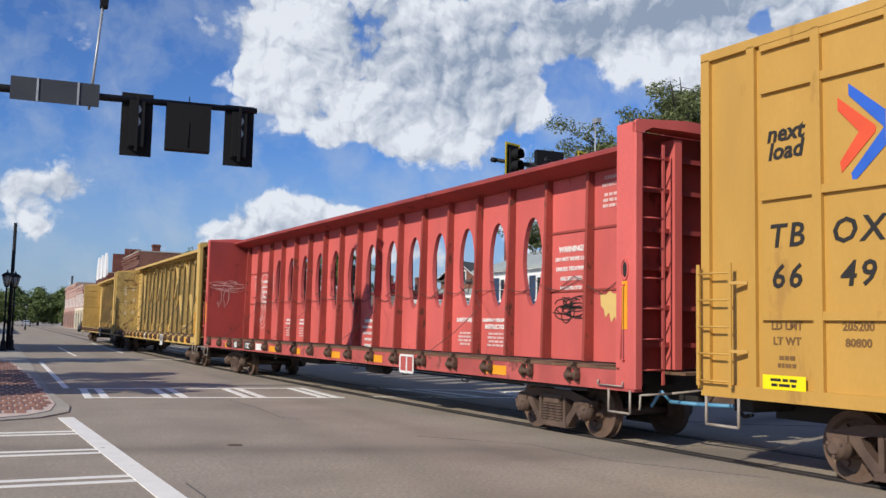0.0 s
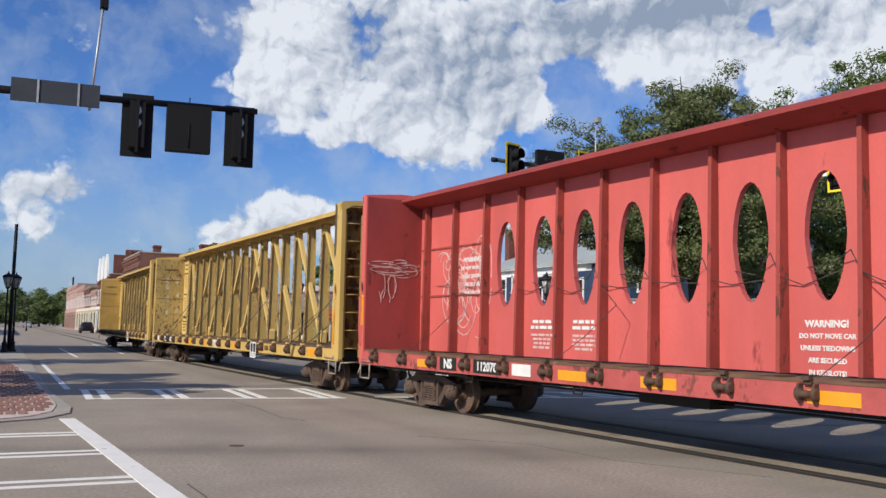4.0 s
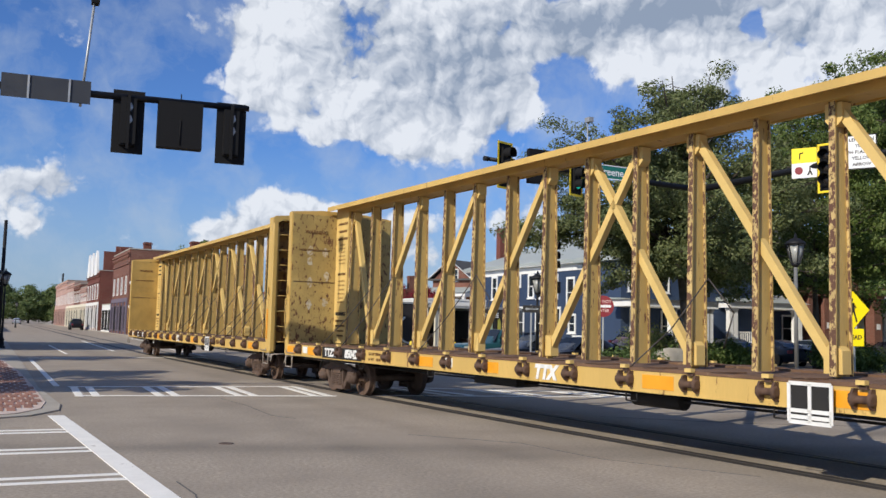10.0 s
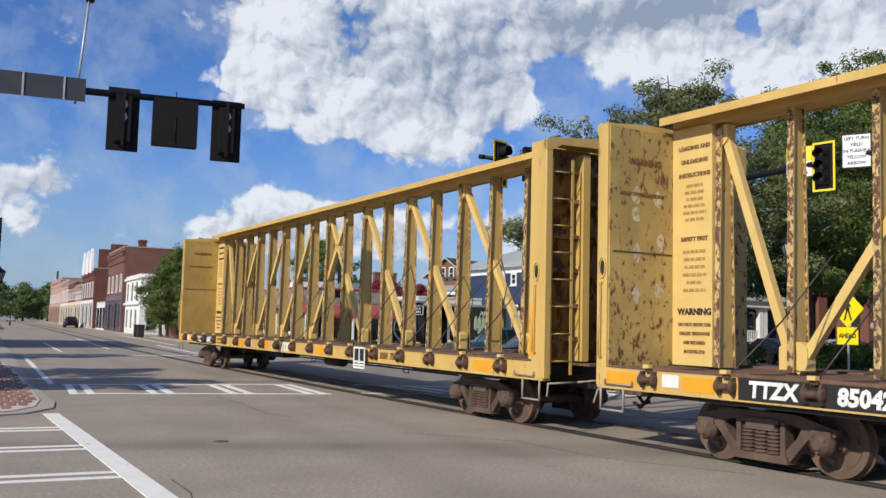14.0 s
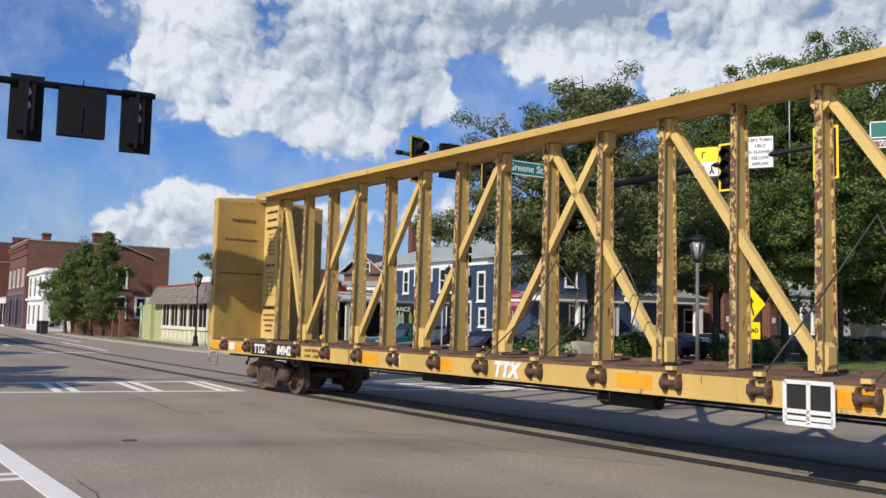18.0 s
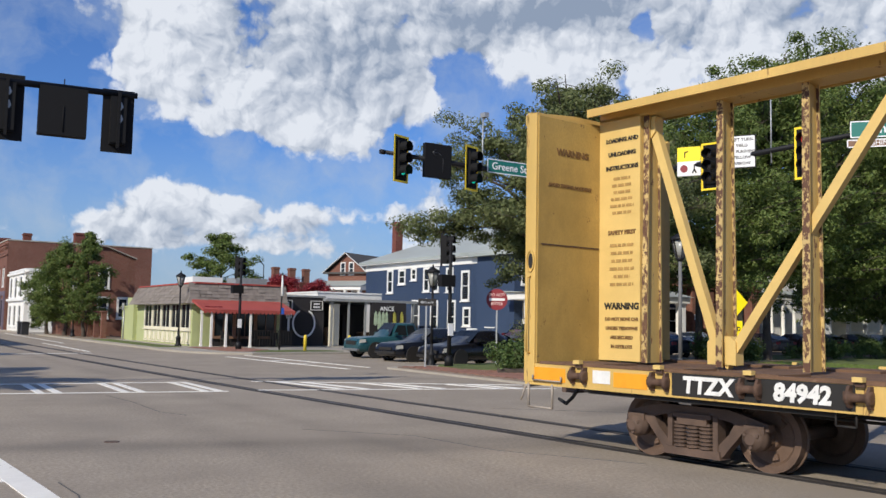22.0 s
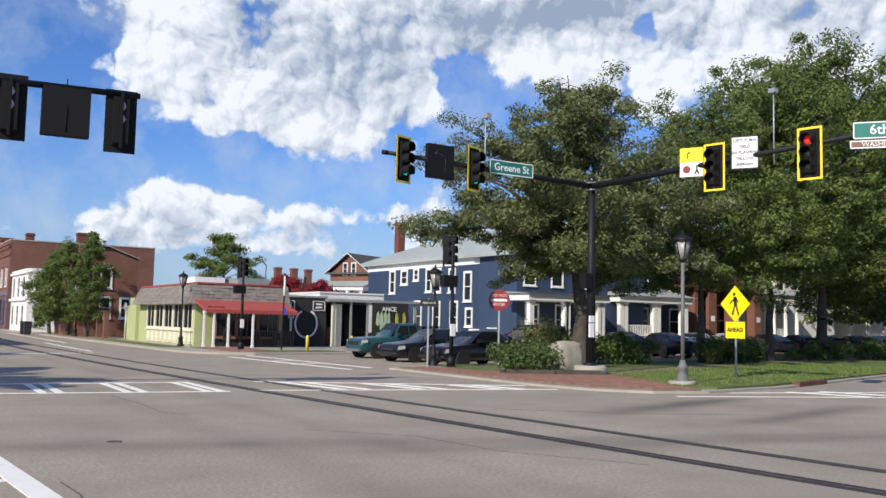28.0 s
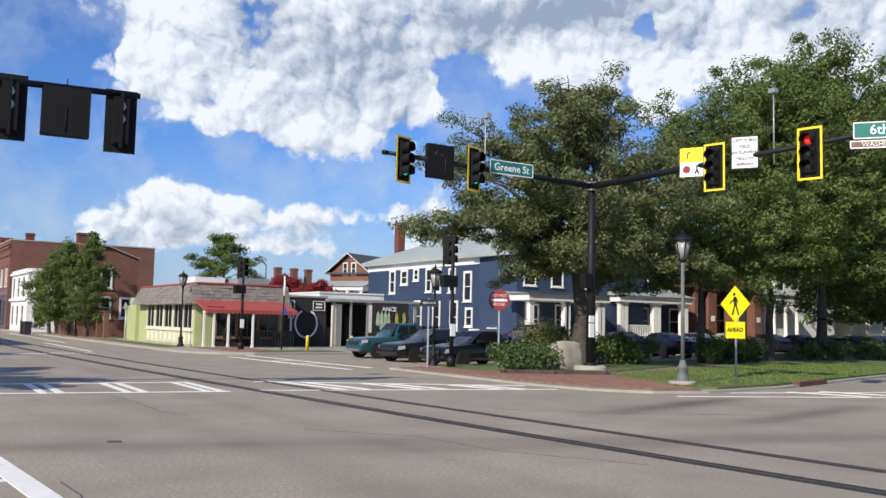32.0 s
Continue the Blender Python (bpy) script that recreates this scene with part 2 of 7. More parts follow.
RUST = (.13, .055, .028)
YEL = mat("yellow_car_paint", (.64, .425, .125), .55, var=.16, scale=1.2, wear=(.20, .095, .04), wear_at=.62, wear_scale=5.0, streak=.8)
YELPOST = mat("yellow_post_paint", (.60, .405, .125), .6, var=.2, scale=2.0, wear=(.17, .08, .04), wear_at=.60, wear_scale=14.0, streak=.75)
YELCHIP = mat("chipped_flange_paint", (.60, .43, .17), .65, var=.25, scale=3.0, wear=(.12, .06, .038), wear_at=.46, wear_scale=15.0, streak=.35)
# scuffed yellow, its base dulled for the grazing sun on the end walls
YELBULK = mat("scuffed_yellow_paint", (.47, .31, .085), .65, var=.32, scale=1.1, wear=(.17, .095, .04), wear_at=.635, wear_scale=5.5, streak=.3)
# rust stains plus the recess shade, both mixed into one brown base
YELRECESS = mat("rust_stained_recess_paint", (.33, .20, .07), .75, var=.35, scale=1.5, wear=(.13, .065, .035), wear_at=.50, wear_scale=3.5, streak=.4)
YELRUST = mat("peeling_yellow_paint", (.50, .36, .12), .7, var=.30, scale=1.4, wear=(.15, .07, .035), wear_at=.55, wear_scale=9.0, streak=.35)
CHALK = mat("chalky_paint_remnant", (.62, .56, .42), .85, var=.3, scale=9, wear=(.45, .33, .13), wear_at=.5, wear_scale=12)
YELPALE = mat("pale_yellow_plate", (.70, .49, .165), .6, var=.10, scale=2.0, wear=(.2, .09, .04), wear_at=.70, wear_scale=4)
YELBOX = mat("boxcar_yellow_paint", (.53, .30, .06), .55, var=.14, scale=.8, bump=.08, wear=(.40, .22, .05), wear_at=.62, wear_scale=1.5, streak=.7)
RED = mat("faded_red_paint", (.64, .125, .108), .65, var=.2, scale=.8, wear=(.30, .05, .045), wear_at=.63, wear_scale=1.7, streak=.7)
# scuffed red with the shade of end walls and recesses darkened into its base
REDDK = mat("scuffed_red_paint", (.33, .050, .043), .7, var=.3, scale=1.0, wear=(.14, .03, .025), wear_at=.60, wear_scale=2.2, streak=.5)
REDSILL = mat("weathered_red_sill", (.50, .10, .088), .7, var=.28, scale=1.5, wear=(.22, .06, .05), wear_at=.58, wear_scale=3.0, streak=.2)
# rust patches on a panel red darkened for the ribs' shadowed edges
REDRIB = mat("rusted_red_rib", (.34, .06, .045), .75, var=.35, scale=2.0, wear=(.10, .04, .025), wear_at=.58, wear_scale=4, streak=.6)
DECK = mat("rusty_deck", (.17, .095, .055), .9, var=.4, scale=2.5, wear=(.3, .2, .12), wear_at=.62, wear_scale=3)
WINCH = mat("rusty_winch_steel", (.10, .055, .035), .8, var=.4, scale=6)
STEEL = mat("dark_bogie_steel", (.115, .074, .054), .75, var=.35, scale=3, wear=(.16, .10, .07), wear_at=.6, wear_scale=4)
WHEELM = mat("wheel_steel", (.155, .098, .068), .65, .15, var=.3, scale=4)
BLACKST = mat("black_underframe", (.022, .02, .019), .8, var=.4, scale=2)
IRON = mat("grab_iron", (.35, .30, .25), .6, var=.3, scale=8)
WHITEP = mat("white_stencil", (.78, .77, .73), .7, var=.12, scale=6)
BLACKP = mat("black_stencil", (.02, .018, .016), .7, var=.2, scale=6)
BROWNT = mat("faded_stencil", (.20, .105, .035), .8, var=.3, scale=8)
FAINTT = mat("rubbed_stencil", (.44, .27, .085), .8, var=.3, scale=8)
SCRAWL = mat("faint_pink_spray", (.74, .52, .48), .8, var=.3, scale=8)
PINKT = mat("faded_white_stencil", (.72, .50, .46), .8, var=.25, scale=8)
ORANGE = mat("orange_reflective_tape", (.85, .36, .02), .4, var=.1, scale=5)
BLUEP = mat("blue_paint", (.03, .12, .55), .5, var=.1)
LBLUE = mat("light_blue_air_hose", (.12, .33, .52), .5, var=.15)
REDP = mat("orange_red_paint", (.75, .09, .03), .5, var=.1)
CABLEM = mat("steel_cable", (.06, .05, .045), .6, var=.3)

ASPHALT = mat("sun_bleached_asphalt", (.410, .344, .268), .9, var=.30, scale=.5, fine=21, bump=1.0, speck=1.0, wear=(.315, .264, .206), wear_at=.56, wear_scale=.25)
PATCH = mat("darker_asphalt", (.12, .112, .105), .92, var=.2, scale=.8, fine=90, bump=.5)
TAR = mat("tar_filled_joint", (.035, .03, .028), .85, var=.3, scale=4)
RAILM = mat("worn_rail_steel", (.12, .105, .095), .5, .5, var=.2, scale=3)
LINE = mat("white_road_paint", (.86, .83, .76), .8, var=.08, scale=3, wear=(.4, .36, .31), wear_at=.63, wear_scale=5)
BRICKPAVE = mat("red_paving_brick", (.30, .15, .105), .9, var=.25, scale=5, fine=60, island=.5)
CONC = mat("pale_concrete", (.40, .36, .30), .9, var=.15, scale=1.5, wear=(.3, .28, .25), wear_at=.66)
GRASS = mat("mown_grass_soil", (.125, .160, .042), .95, var=.35, scale=.8, fine=25, bump=1.0)
GRASSB = leaf_mat("grass_blades", (.115, .175, .032), (.165, .23, .05), (.23, .285, .085))
DIRT = mat("bare_soil", (.25, .19, .13), .95, var=.2, scale=2)
LEAF1 = leaf_mat("olive_elm_leaves", (.098, .124, .044), (.150, .177, .066), (.22, .24, .105))
LEAF2 = leaf_mat("green_leaves", (.072, .115, .026), (.130, .182, .042), (.21, .25, .076))
LEAF3 = leaf_mat("shrub_leaves", (.05, .09, .024), (.095, .15, .038), (.17, .22, .08))
LEAFR = leaf_mat("crimson_blossom", (.16, .015, .02), (.30, .03, .04), (.42, .07, .08))
BARK = mat("grey_bark", (.085, .068, .055), .95, var=.35, scale=4, fine=30, bump=1.0)
BRICKR = brick_mat("red_brick", (.225, .088, .058), (.165, .062, .042), (.24, .165, .125))
BRICKD = brick_mat("dark_red_brick", (.20, .052, .034), (.15, .04, .028), (.2, .12, .09))
BRICKP = brick_mat("pink_painted_brick", (.55, .34, .28), (.48, .29, .24), (.5, .38, .33))
WHITEW = mat("white_painted_wood", (.80, .79, .76), .7, var=.06, scale=1.0)
CREAM = mat("cream_paint", (.75, .70, .55), .7, var=.08)
GREENW = mat("pale_green_boards", (.42, .46, .22), .75, var=.08, scale=1.0)
SHINGLE = mat("weathered_shingle", (.27, .235, .205), .95, var=.25, scale=3, island=.45)
ROOFG = mat("grey_metal_roof", (.42, .45, .42), .55, .2, var=.1, scale=.6)
ROOFD = mat("dark_slate_roof", (.09, .085, .08), .85, var=.25, scale=2)
NAVY = mat("navy_blue_boards", (.034, .058, .115), .75, var=.12, scale=1.0)
AWN = mat("faded_red_awning", (.38, .075, .06), .8, var=.15, scale=2.0)
BLACKW = mat("black_painted_wall", (.025, .022, .024), .8, var=.3)
WINDOW = glass_mat("dark_window_glass", (.02, .025, .03), .05)
CARGLASS = glass_mat("car_glass", (.015, .018, .02), .03)
POLEB = mat("black_pole_paint", (.010, .010, .012), .6, var=.3, scale=4, spec=.35)
GALV = mat("galvanised_steel", (.42, .43, .43), .5, .5, var=.15, scale=5)
LAMPP = mat("weathered_lamp_iron", (.16, .16, .155), .7, var=.3, scale=4)
FROST = mat("frosted_lamp_pane", (.34, .34, .31), .3, var=.05)
SIGB = mat("black_signal_housing", (.008, .008, .009), .75, var=.2, spec=.25)
SIGY = mat("yellow_backplate_border", (.95, .68, .02), .5, var=.04)
GREENS = mat("green_street_sign", (.014, .17, .135), .5, var=.06)
SIGNW = mat("white_sign_sheet", (.82, .82, .82), .5, var=.03)
SIGNY = mat("yellow_sign_sheet", (.95, .74, .0), .5, var=.03)
SIGNR = mat("red_sign_sheet", (.24, .018, .025), .5, var=.08)
ALU = mat("bare_aluminium", (.045, .048, .055), .5, .2, var=.1)
GLOWG, GLOWR = glow_mat("green_signal_glow", (.02, .75, .55), .35), glow_mat("red_signal_glow", (.8, .03, .02), .16)
LENS = mat("unlit_signal_lens", (.03, .025, .022), .25, var=.2)
STONE = mat("pale_boulder", (.38, .34, .27), .95, var=.25, scale=2, fine=20, bump=1.0)
RUBBER = mat("tyre_rubber", (.02, .02, .02), .9, var=.2)
ALLOY = mat("alloy_rim", (.45, .46, .47), .35, .8, var=.1)
BOLLY = mat("yellow_bollard_paint", (.80, .58, .05), .6, var=.1)
BIN = mat("dark_plastic_bin", (.03, .03, .035), .6, var=.2)
CABINET = mat("brown_wood_post", (.24, .14, .09), .85, var=.2)


# ---- mesh helpers ----
def box(bm, x0, x1, y0, y1, z0, z1, m=None):
    vs = [bm.verts.new(Vector((x, y, z)) if m is None else m @ Vector((x, y, z))) for z in (z0, z1) for y in (y0, y1) for x in (x0, x1)]
    for f in ((0, 2, 3, 1), (4, 5, 7, 6), (0, 1, 5, 4), (2, 6, 7, 3), (0, 4, 6, 2), (1, 3, 7, 5)):
        bm.faces.new([vs[i] for i in f])
    return bm


def bar(bm, a, b, w, h, up=(0, 0, 1)):
    """A straight bar of section w x h from a to b."""
    a, b = Vector(a), Vector(b)
    d = (b - a).normalized()
    u = Vector(up)
    if abs(d.dot(u)) > .99:
        u = Vector((1, 0, 0))
    s = d.cross(u).normalized()
    u = s.cross(d)
    vs = [bm.verts.new(p + s * i * w / 2 + u * j * h / 2) for p in (a, b) for i, j in ((-1, -1), (1, -1), (1, 1), (-1, 1))]
    for f in ((3, 2, 1, 0), (4, 5, 6, 7), (0, 1, 5, 4), (1, 2, 6, 5), (2, 3, 7, 6), (3, 0, 4, 7)):
        bm.faces.new([vs[i] for i in f])
    return bm


def tube(bm, a, b, r0, r1=None, n=10, caps=True):
    a, b = Vector(a), Vector(b)
    r1 = r0 if r1 is None else r1
    d = (b - a).normalized()
    s = d.orthogonal().normalized()
    u = d.cross(s)
    rings = []
    for p, r in ((a, r0), (b, r1)):
        rings.append([bm.verts.new(p + (s * math.cos(k * math.tau / n) + u * math.sin(k * math.tau / n)) * r) for k in range(n)])
    for k in range(n):
        f = bm.faces.new((rings[0][k], rings[0][(k + 1) % n], rings[1][(k + 1) % n], rings[1][k]))
        f.smooth = True
    if caps:
        bm.faces.new(rings[0][::-1]), bm.faces.new(rings[1])
    return bm


def pipe(bm, pts, r, n=6):
    for a, b in zip(pts, pts[1:]):
        tube(bm, a, b, r, n=n)
    return bm


def lathe(bm, profile, n=14, at=(0, 0, 0), axis=None):
    """A turned form: (radius, height) pairs about z."""
    m = Matrix.Translation(at) @ (axis or Matrix.Identity(4))
    rings = [[bm.verts.new(m @ Vector((r * math.cos(k * math.tau / n), r * math.sin(k * math.tau / n), z))) for k in range(n)] for r, z in profile]
    for a, b in zip(rings, rings[1:]):
        for k in range(n):
            f = bm.faces.new((a[k], a[(k + 1) % n], b[(k + 1) % n], b[k]))
            f.smooth = True
    bm.faces.new(rings[0][::-1]), bm.faces.new(rings[-1])
    return bm


def prism(bm, outline, z0, z1, m=None):
    """A plate of any outline (x, y) between two heights."""
    m = m or Matrix.Identity(4)
    lo = [bm.verts.new(m @ Vector((x, y, z0))) for x, y in outline]
    hi = [bm.verts.new(m @ Vector((x, y, z1))) for x, y in outline]
    n = len(outline)
    bm.faces.new(lo[::-1]), bm.faces.new(hi)
    for k in range(n):
        bm.faces.new((lo[k], lo[(k + 1) % n], hi[(k + 1) % n], hi[k]))
    return bm


def mesh_of(name, bm, material):
    bmesh.ops.recalc_face_normals(bm, faces=bm.faces)
    me = bpy.data.meshes.new(name)
    bm.to_mesh(me)
    bm.free()
    me.materials.append(material)
    return me


def part(name, bm, material, parent, label=""):
    ob = new(name, bm if isinstance(bm, bpy.types.Mesh) else mesh_of(name, bm, material))
    ob.parent = parent
    return tagged(ob, label)


def thing(name, m, label, category, group="", kind=""):
    ob = new(name)
    ob.empty_display_size = .2
    ob.matrix_basis = m
    return tagged(ob, label, category, group, kind)


def solid(name, bm, material, label="", category="", kind="structure", m=None, group=""):
    ob = new(name, mesh_of(name, bm, material))
    if m is not None:
        ob.matrix_basis = m
    return tagged(ob, label, category, group, kind)


def B():
    return bmesh.new()


def text_mesh(name, words, size, material, depth=.004, align="CENTER", shear=0.0, bold=0.0, space=1.0):
    """Lettering that lies in the x-y plane, facing +z."""
    cu = bpy.data.curves.new(name, "FONT")
    cu.body, cu.size, cu.extrude, cu.align_x, cu.align_y, cu.shear, cu.offset, cu.space_character = words, size, depth, align, "CENTER", shear, bold, space
    cu.resolution_u = 2
    tmp = bpy.data.objects.new(name, cu)
    scene.collection.objects.link(tmp)
    me = bpy.data.meshes.new_from_object(tmp.evaluated_get(bpy.context.evaluated_depsgraph_get()))
    bpy.data.objects.remove(tmp)
    bpy.data.curves.remove(cu)
    me.name = name
    me.materials.clear()
    me.materials.append(material)
    return me


def lettering(words, size, material, parent, m, label="", **kw):
    ob = new("lettering", text_mesh("lettering", words, size, material, **kw))
    ob.parent = parent
    ob.matrix_basis = m
    return tagged(ob, label)


def bars(rows_, width, height, material, parent, m, seed=0, name="lettering", gap=.45):
    """Lines of writing too small to read: plain bars broken into words."""
    rnd = random.Random(seed)
    bm = B()
    step = height / rows_
    for r in range(rows_):
        y = height / 2 - (r + .5) * step
        w = width * rnd.uniform(.65, 1)
        x = -w / 2
        while x < w / 2:
            l = min(rnd.uniform(.12, .3) * width, w / 2 - x)
            box(bm, x, x + l, y - step * (1 - gap) / 2, y + step * (1 - gap) / 2, 0, .003)
            x += l + .05 * width
    ob = tagged(part(name, bm, material, parent), kind="stuff")
    ob.matrix_basis = m
    return ob


TRACK_X, TRACK_Y, TRACK_R = 7.775, 61.08, 667.4      # straight up the street, then a very wide bend toward the corner


def track(s):
    """Place and heading on the track, s metres past the start of the bend."""
    if s <= 0:
        return Vector((TRACK_X, TRACK_Y - s)), Vector((0, -1))
    a = s / TRACK_R
    return Vector((TRACK_X + TRACK_R * (1 - math.cos(a)), TRACK_Y - TRACK_R * math.sin(a))), Vector((math.sin(a), -math.cos(a)))


def lane_streaks():
    """Oil and tyre darkening along the lanes and two short dark streaks on the crossing: soft-edged, broken by noise.
    """
    nt = ASPHALT.node_tree
    N, link = nt.nodes.new, nt.links.new
    bs = nt.nodes["Principled BSDF"]
    base = bs.inputs["Base Color"].links[0].from_socket
    tc, total = N("ShaderNodeTexCoord"), None

    def m(op, a, b=0.0):
        n = N("ShaderNodeMath")
        n.operation = op
        for i, v in enumerate((a, b)):
            if isinstance(v, bpy.types.NodeSocket):
                link(v, n.inputs[i])
            else:
                n.inputs[i].default_value = v
        return n.outputs[0]
    # centre, heading, half length, half width, strength
    for cx, cy, ang, hl, hw, k in ((6.5, 11.4, -17, 14, .5, .30), (15.6, 14.3, 16, 3.4, .5, .62), (16.6, 11.7, 14, 3.2, .42, .5), (11.0, 9.4, -14, 6, .35, .25), (4.6, 20, 90, 60, .45, .16), (6.4, 40, 90, 60, .3, .12)):
        mp, sp = N("ShaderNodeMapping"), N("ShaderNodeSeparateXYZ")
        mp.vector_type = "TEXTURE"
        mp.inputs["Location"].default_value, mp.inputs["Rotation"].default_value, mp.inputs["Scale"].default_value = (cx, cy, 0), (0, 0, radians(ang)), (hl, hw, 1)
        link(tc.outputs["Object"], mp.inputs[0]), link(mp.outputs[0], sp.inputs[0])
        r2 = m("ADD", m("POWER", m("ABSOLUTE", sp.outputs[0]), 4.0), m("MULTIPLY", sp.outputs[1], sp.outputs[1]))
        g = m("MULTIPLY", m("EXPONENT", m("MULTIPLY", r2, -1.0)), k)
        total = g if total is None else m("ADD", total, g)
    ns = N("ShaderNodeTexNoise")
    ns.inputs["Scale"].default_value, ns.inputs["Detail"].default_value = .9, 6
    link(tc.outputs["Object"], ns.inputs["Vector"])
    total = m("MULTIPLY", total, m("ADD", m("MULTIPLY", ns.outputs[0], .9), .55))
    mx = N("ShaderNodeMix")
    mx.data_type = "RGBA"
    link(total, mx.inputs[0]), link(base, mx.inputs[6])
    mx.inputs[7].default_value = (.055, .048, .043, 1)
    link(mx.outputs[2], bs.inputs["Base Color"])


lane_streaks()


# ---- ground, street, kerbs ----
bm = B()
box(bm, -1500, 1500, -1500, 2500, -.5, 0)
solid("ground", bm, ASPHALT, "sun-bleached grey asphalt street crossing", "road")


def flat(name, outline, z, material, label, category, kind="structure", base=-.05):
    bm = B()
    prism(bm, outline, base, z)
    return solid(name, bm, material, label, category, kind)


def strip(bm, a, b, w, z0=.0, z1=.004):
    a, b = Vector((*a, 0)), Vector((*b, 0))
    d = (b - a).normalized()
    n = Vector((-d.y, d.x, 0)) * w / 2
    prism(bm, [((a + n).x, (a + n).y), ((b + n).x, (b + n).y), ((b - n).x, (b - n).y), ((a - n).x, (a - n).y)], z0, z1)


# rails lie flush in tar-filled grooves
for off in (-.75, .75):
    bm, br = B(), B()
    pts = []
    for k in range(0, 64):
        s = -190 + k * 4.6
        p, d = track(s)
        n = Vector((-d.y, d.x))
        pts.append((p + n * off, n))
    for (p, n), (q, m_) in zip(pts, pts[1:]):
        w = .17 if off < 0 else .13
        prism(bm, [tuple(p - n * w), tuple(q - m_ * w), tuple(q + m_ * w), tuple(p + n * w)], -.02, .004)
        prism(br, [tuple(p - n * .036), tuple(q - m_ * .036), tuple(q + m_ * .036), tuple(p + n * .036)], -.01, .009)
    solid("track_groove", bm, TAR, "dark tar-filled groove beside an embedded rail", "rail")
    solid("rail", br, RAILM, "worn steel rail embedded in the street", "rail")

# the street is paved in long slabs: an older, darker lane and filled cracks
rnd = random.Random(3)
bm = B()
for pts in ([(4.68, 20.46), (4.8, 18.7), (4.74, 16.6), (5.0, 15.9)], [(6.0, 13.2), (7.2, 11.8), (7.4, 10), (8.4, 8.2)], [(1.86, 10.0), (1.9, 9.2), (1.84, 8.8)], [(11, 15), (13, 13.2), (15.5, 12)]):
    for p, q in zip(pts, pts[1:]):
        strip(bm, p, q, .016, 0, .0045)
solid("filled_crack", bm, PATCH, "dark filled cracks in the asphalt", "road mark")
bm = B()
lathe(bm, [(.105, -.01), (.105, .006), (.085, .008), (.08, .004)], 18, (3.05, 12.9, 0))
solid("manhole_cover", bm, STEEL, "small iron manhole cover set in the asphalt", "manhole", "thing")

# painted lines
LINES = [((1.66, 8.0), (1.10, 17.3), .26)]
for y in (10.5, 12.8, 15.0):
    LINES += [((-14, y - .16 + .2), (1.53 - .0602 * (y - 8.16), y - .16), .13), ((-14, y + .18 + .2), (1.53 - .0602 * (y - 7.82), y + .18), .13)]
LINES += [((1.8, 24.6), (7.5, 24.05), .15), ((9.3, 23.9), (16.0, 20.4), .15), ((1.8, 21.75), (7.5, 20.75), .15), ((8.2, 20.9), (16.0, 19.0), .15)]
for x in (1.9, 2.25, 3.6, 3.95, 5.35, 5.7, 7.1, 7.42):
    LINES.append(((x - .08, 21.25 - (x - 4) * .12), (x + .02, 24.3 - (x - 5) * .1), .17))
for x, y0, y1 in ((9.9, 20.6, 23.5), (10.5, 20.4, 23.2), (11.9, 20.1, 22.4), (12.5, 19.9, 22.1), (14.0, 19.5, 21.2), (14.6, 19.3, 21.0)):
    LINES.append(((x + .5, y0), (x, y1), .22))
LINES += [((15.6, 41.0), (16.2, 29.9), .15), ((14.2, 39.6), (14.9, 29.0), .15), ((14.4, 33), (15.9, 33.6), .2), ((14.6, 35.5), (15.8, 36.2), .2)]
LINES += [((17.5, 16.1), (24, 13.6), .15), ((20, 16.5), (27, 14.6), .15), ((22.0, 16.2), (22.8, 14.2), .25), ((23.2, 16.0), (24, 14.0), .25)]
LINES += [((3.3, 47), (3.3, 62), .12), ((9.6, 46), (9.8, 60), .12), ((6.0, 52), (6.3, 75), .12), ((1.5, 42), (9.3, 44), .3), ((11, 60), (11.6, 90), .12), ((1.55, 24.8), (1.5, 40), .14)]
for a, b, w in LINES:
    bm = B()
    strip(bm, a, b, w, 0, .006 if abs(a[0] - b[0]) > abs(a[1] - b[1]) else .010)
    solid("road_marking", bm, LINE, "worn white painted road line", "road mark", "thing", group="road markings")

# raised islands: south-east park, north-east block, west pavement
PARK = [(16.4, 28.9), (16.2, 20.4), (16.6, 18.2), (17.6, 17.0), (19.2, 16.55), (23.0, 17.1), (35, 20.8), (60, 27.5), (140, 45), (140, 60), (60, 41), (30, 31.5), (18, 30.0)]
flat("park_kerb", PARK, .06, CONC, "pale concrete kerb of the park corner", "kerb")


flat("park_lawn", [(18.3, 28.4), (18.0, 26.0), (21.8, 23.4), (20.4, 19.6), (19.0, 17.6), (20, 16.95), (23.0, 17.4), (35, 21.1), (60, 27.8), (139, 45.4), (139, 58), (60, 40), (30, 30.5), (19, 29.4)], .125, GRASS, "mown green lawn of the corner park", "lawn")
flat("park_strip", [(17.6, 25.9), (18.2, 25.6), (22.4, 28.9), (22.0, 29.8), (18.6, 28.2)], .128, GRASS, "strip of lawn beside the parked cars", "lawn")
flat("park_path", [(21.2, 23.9), (22.4, 23.0), (60, 35.5), (60, 37.0)], .13, DIRT, "pale dirt footpath across the lawn", "path")
BLOCK = [(13.4, 46), (13.7, 44), (14.6, 42.4), (16.2, 41.6), (60, 47), (140, 66), (140, 300), (13.2, 300), (13.2, 60)]
flat("block_kerb", BLOCK, .10, CONC, "pale concrete kerb and pavement", "kerb")
flat("block_verge", [(13.9, 49.5), (15.2, 49.5), (15.2, 66), (13.9, 66)], .125, GRASS, "strip of grass beside the green restaurant", "lawn")
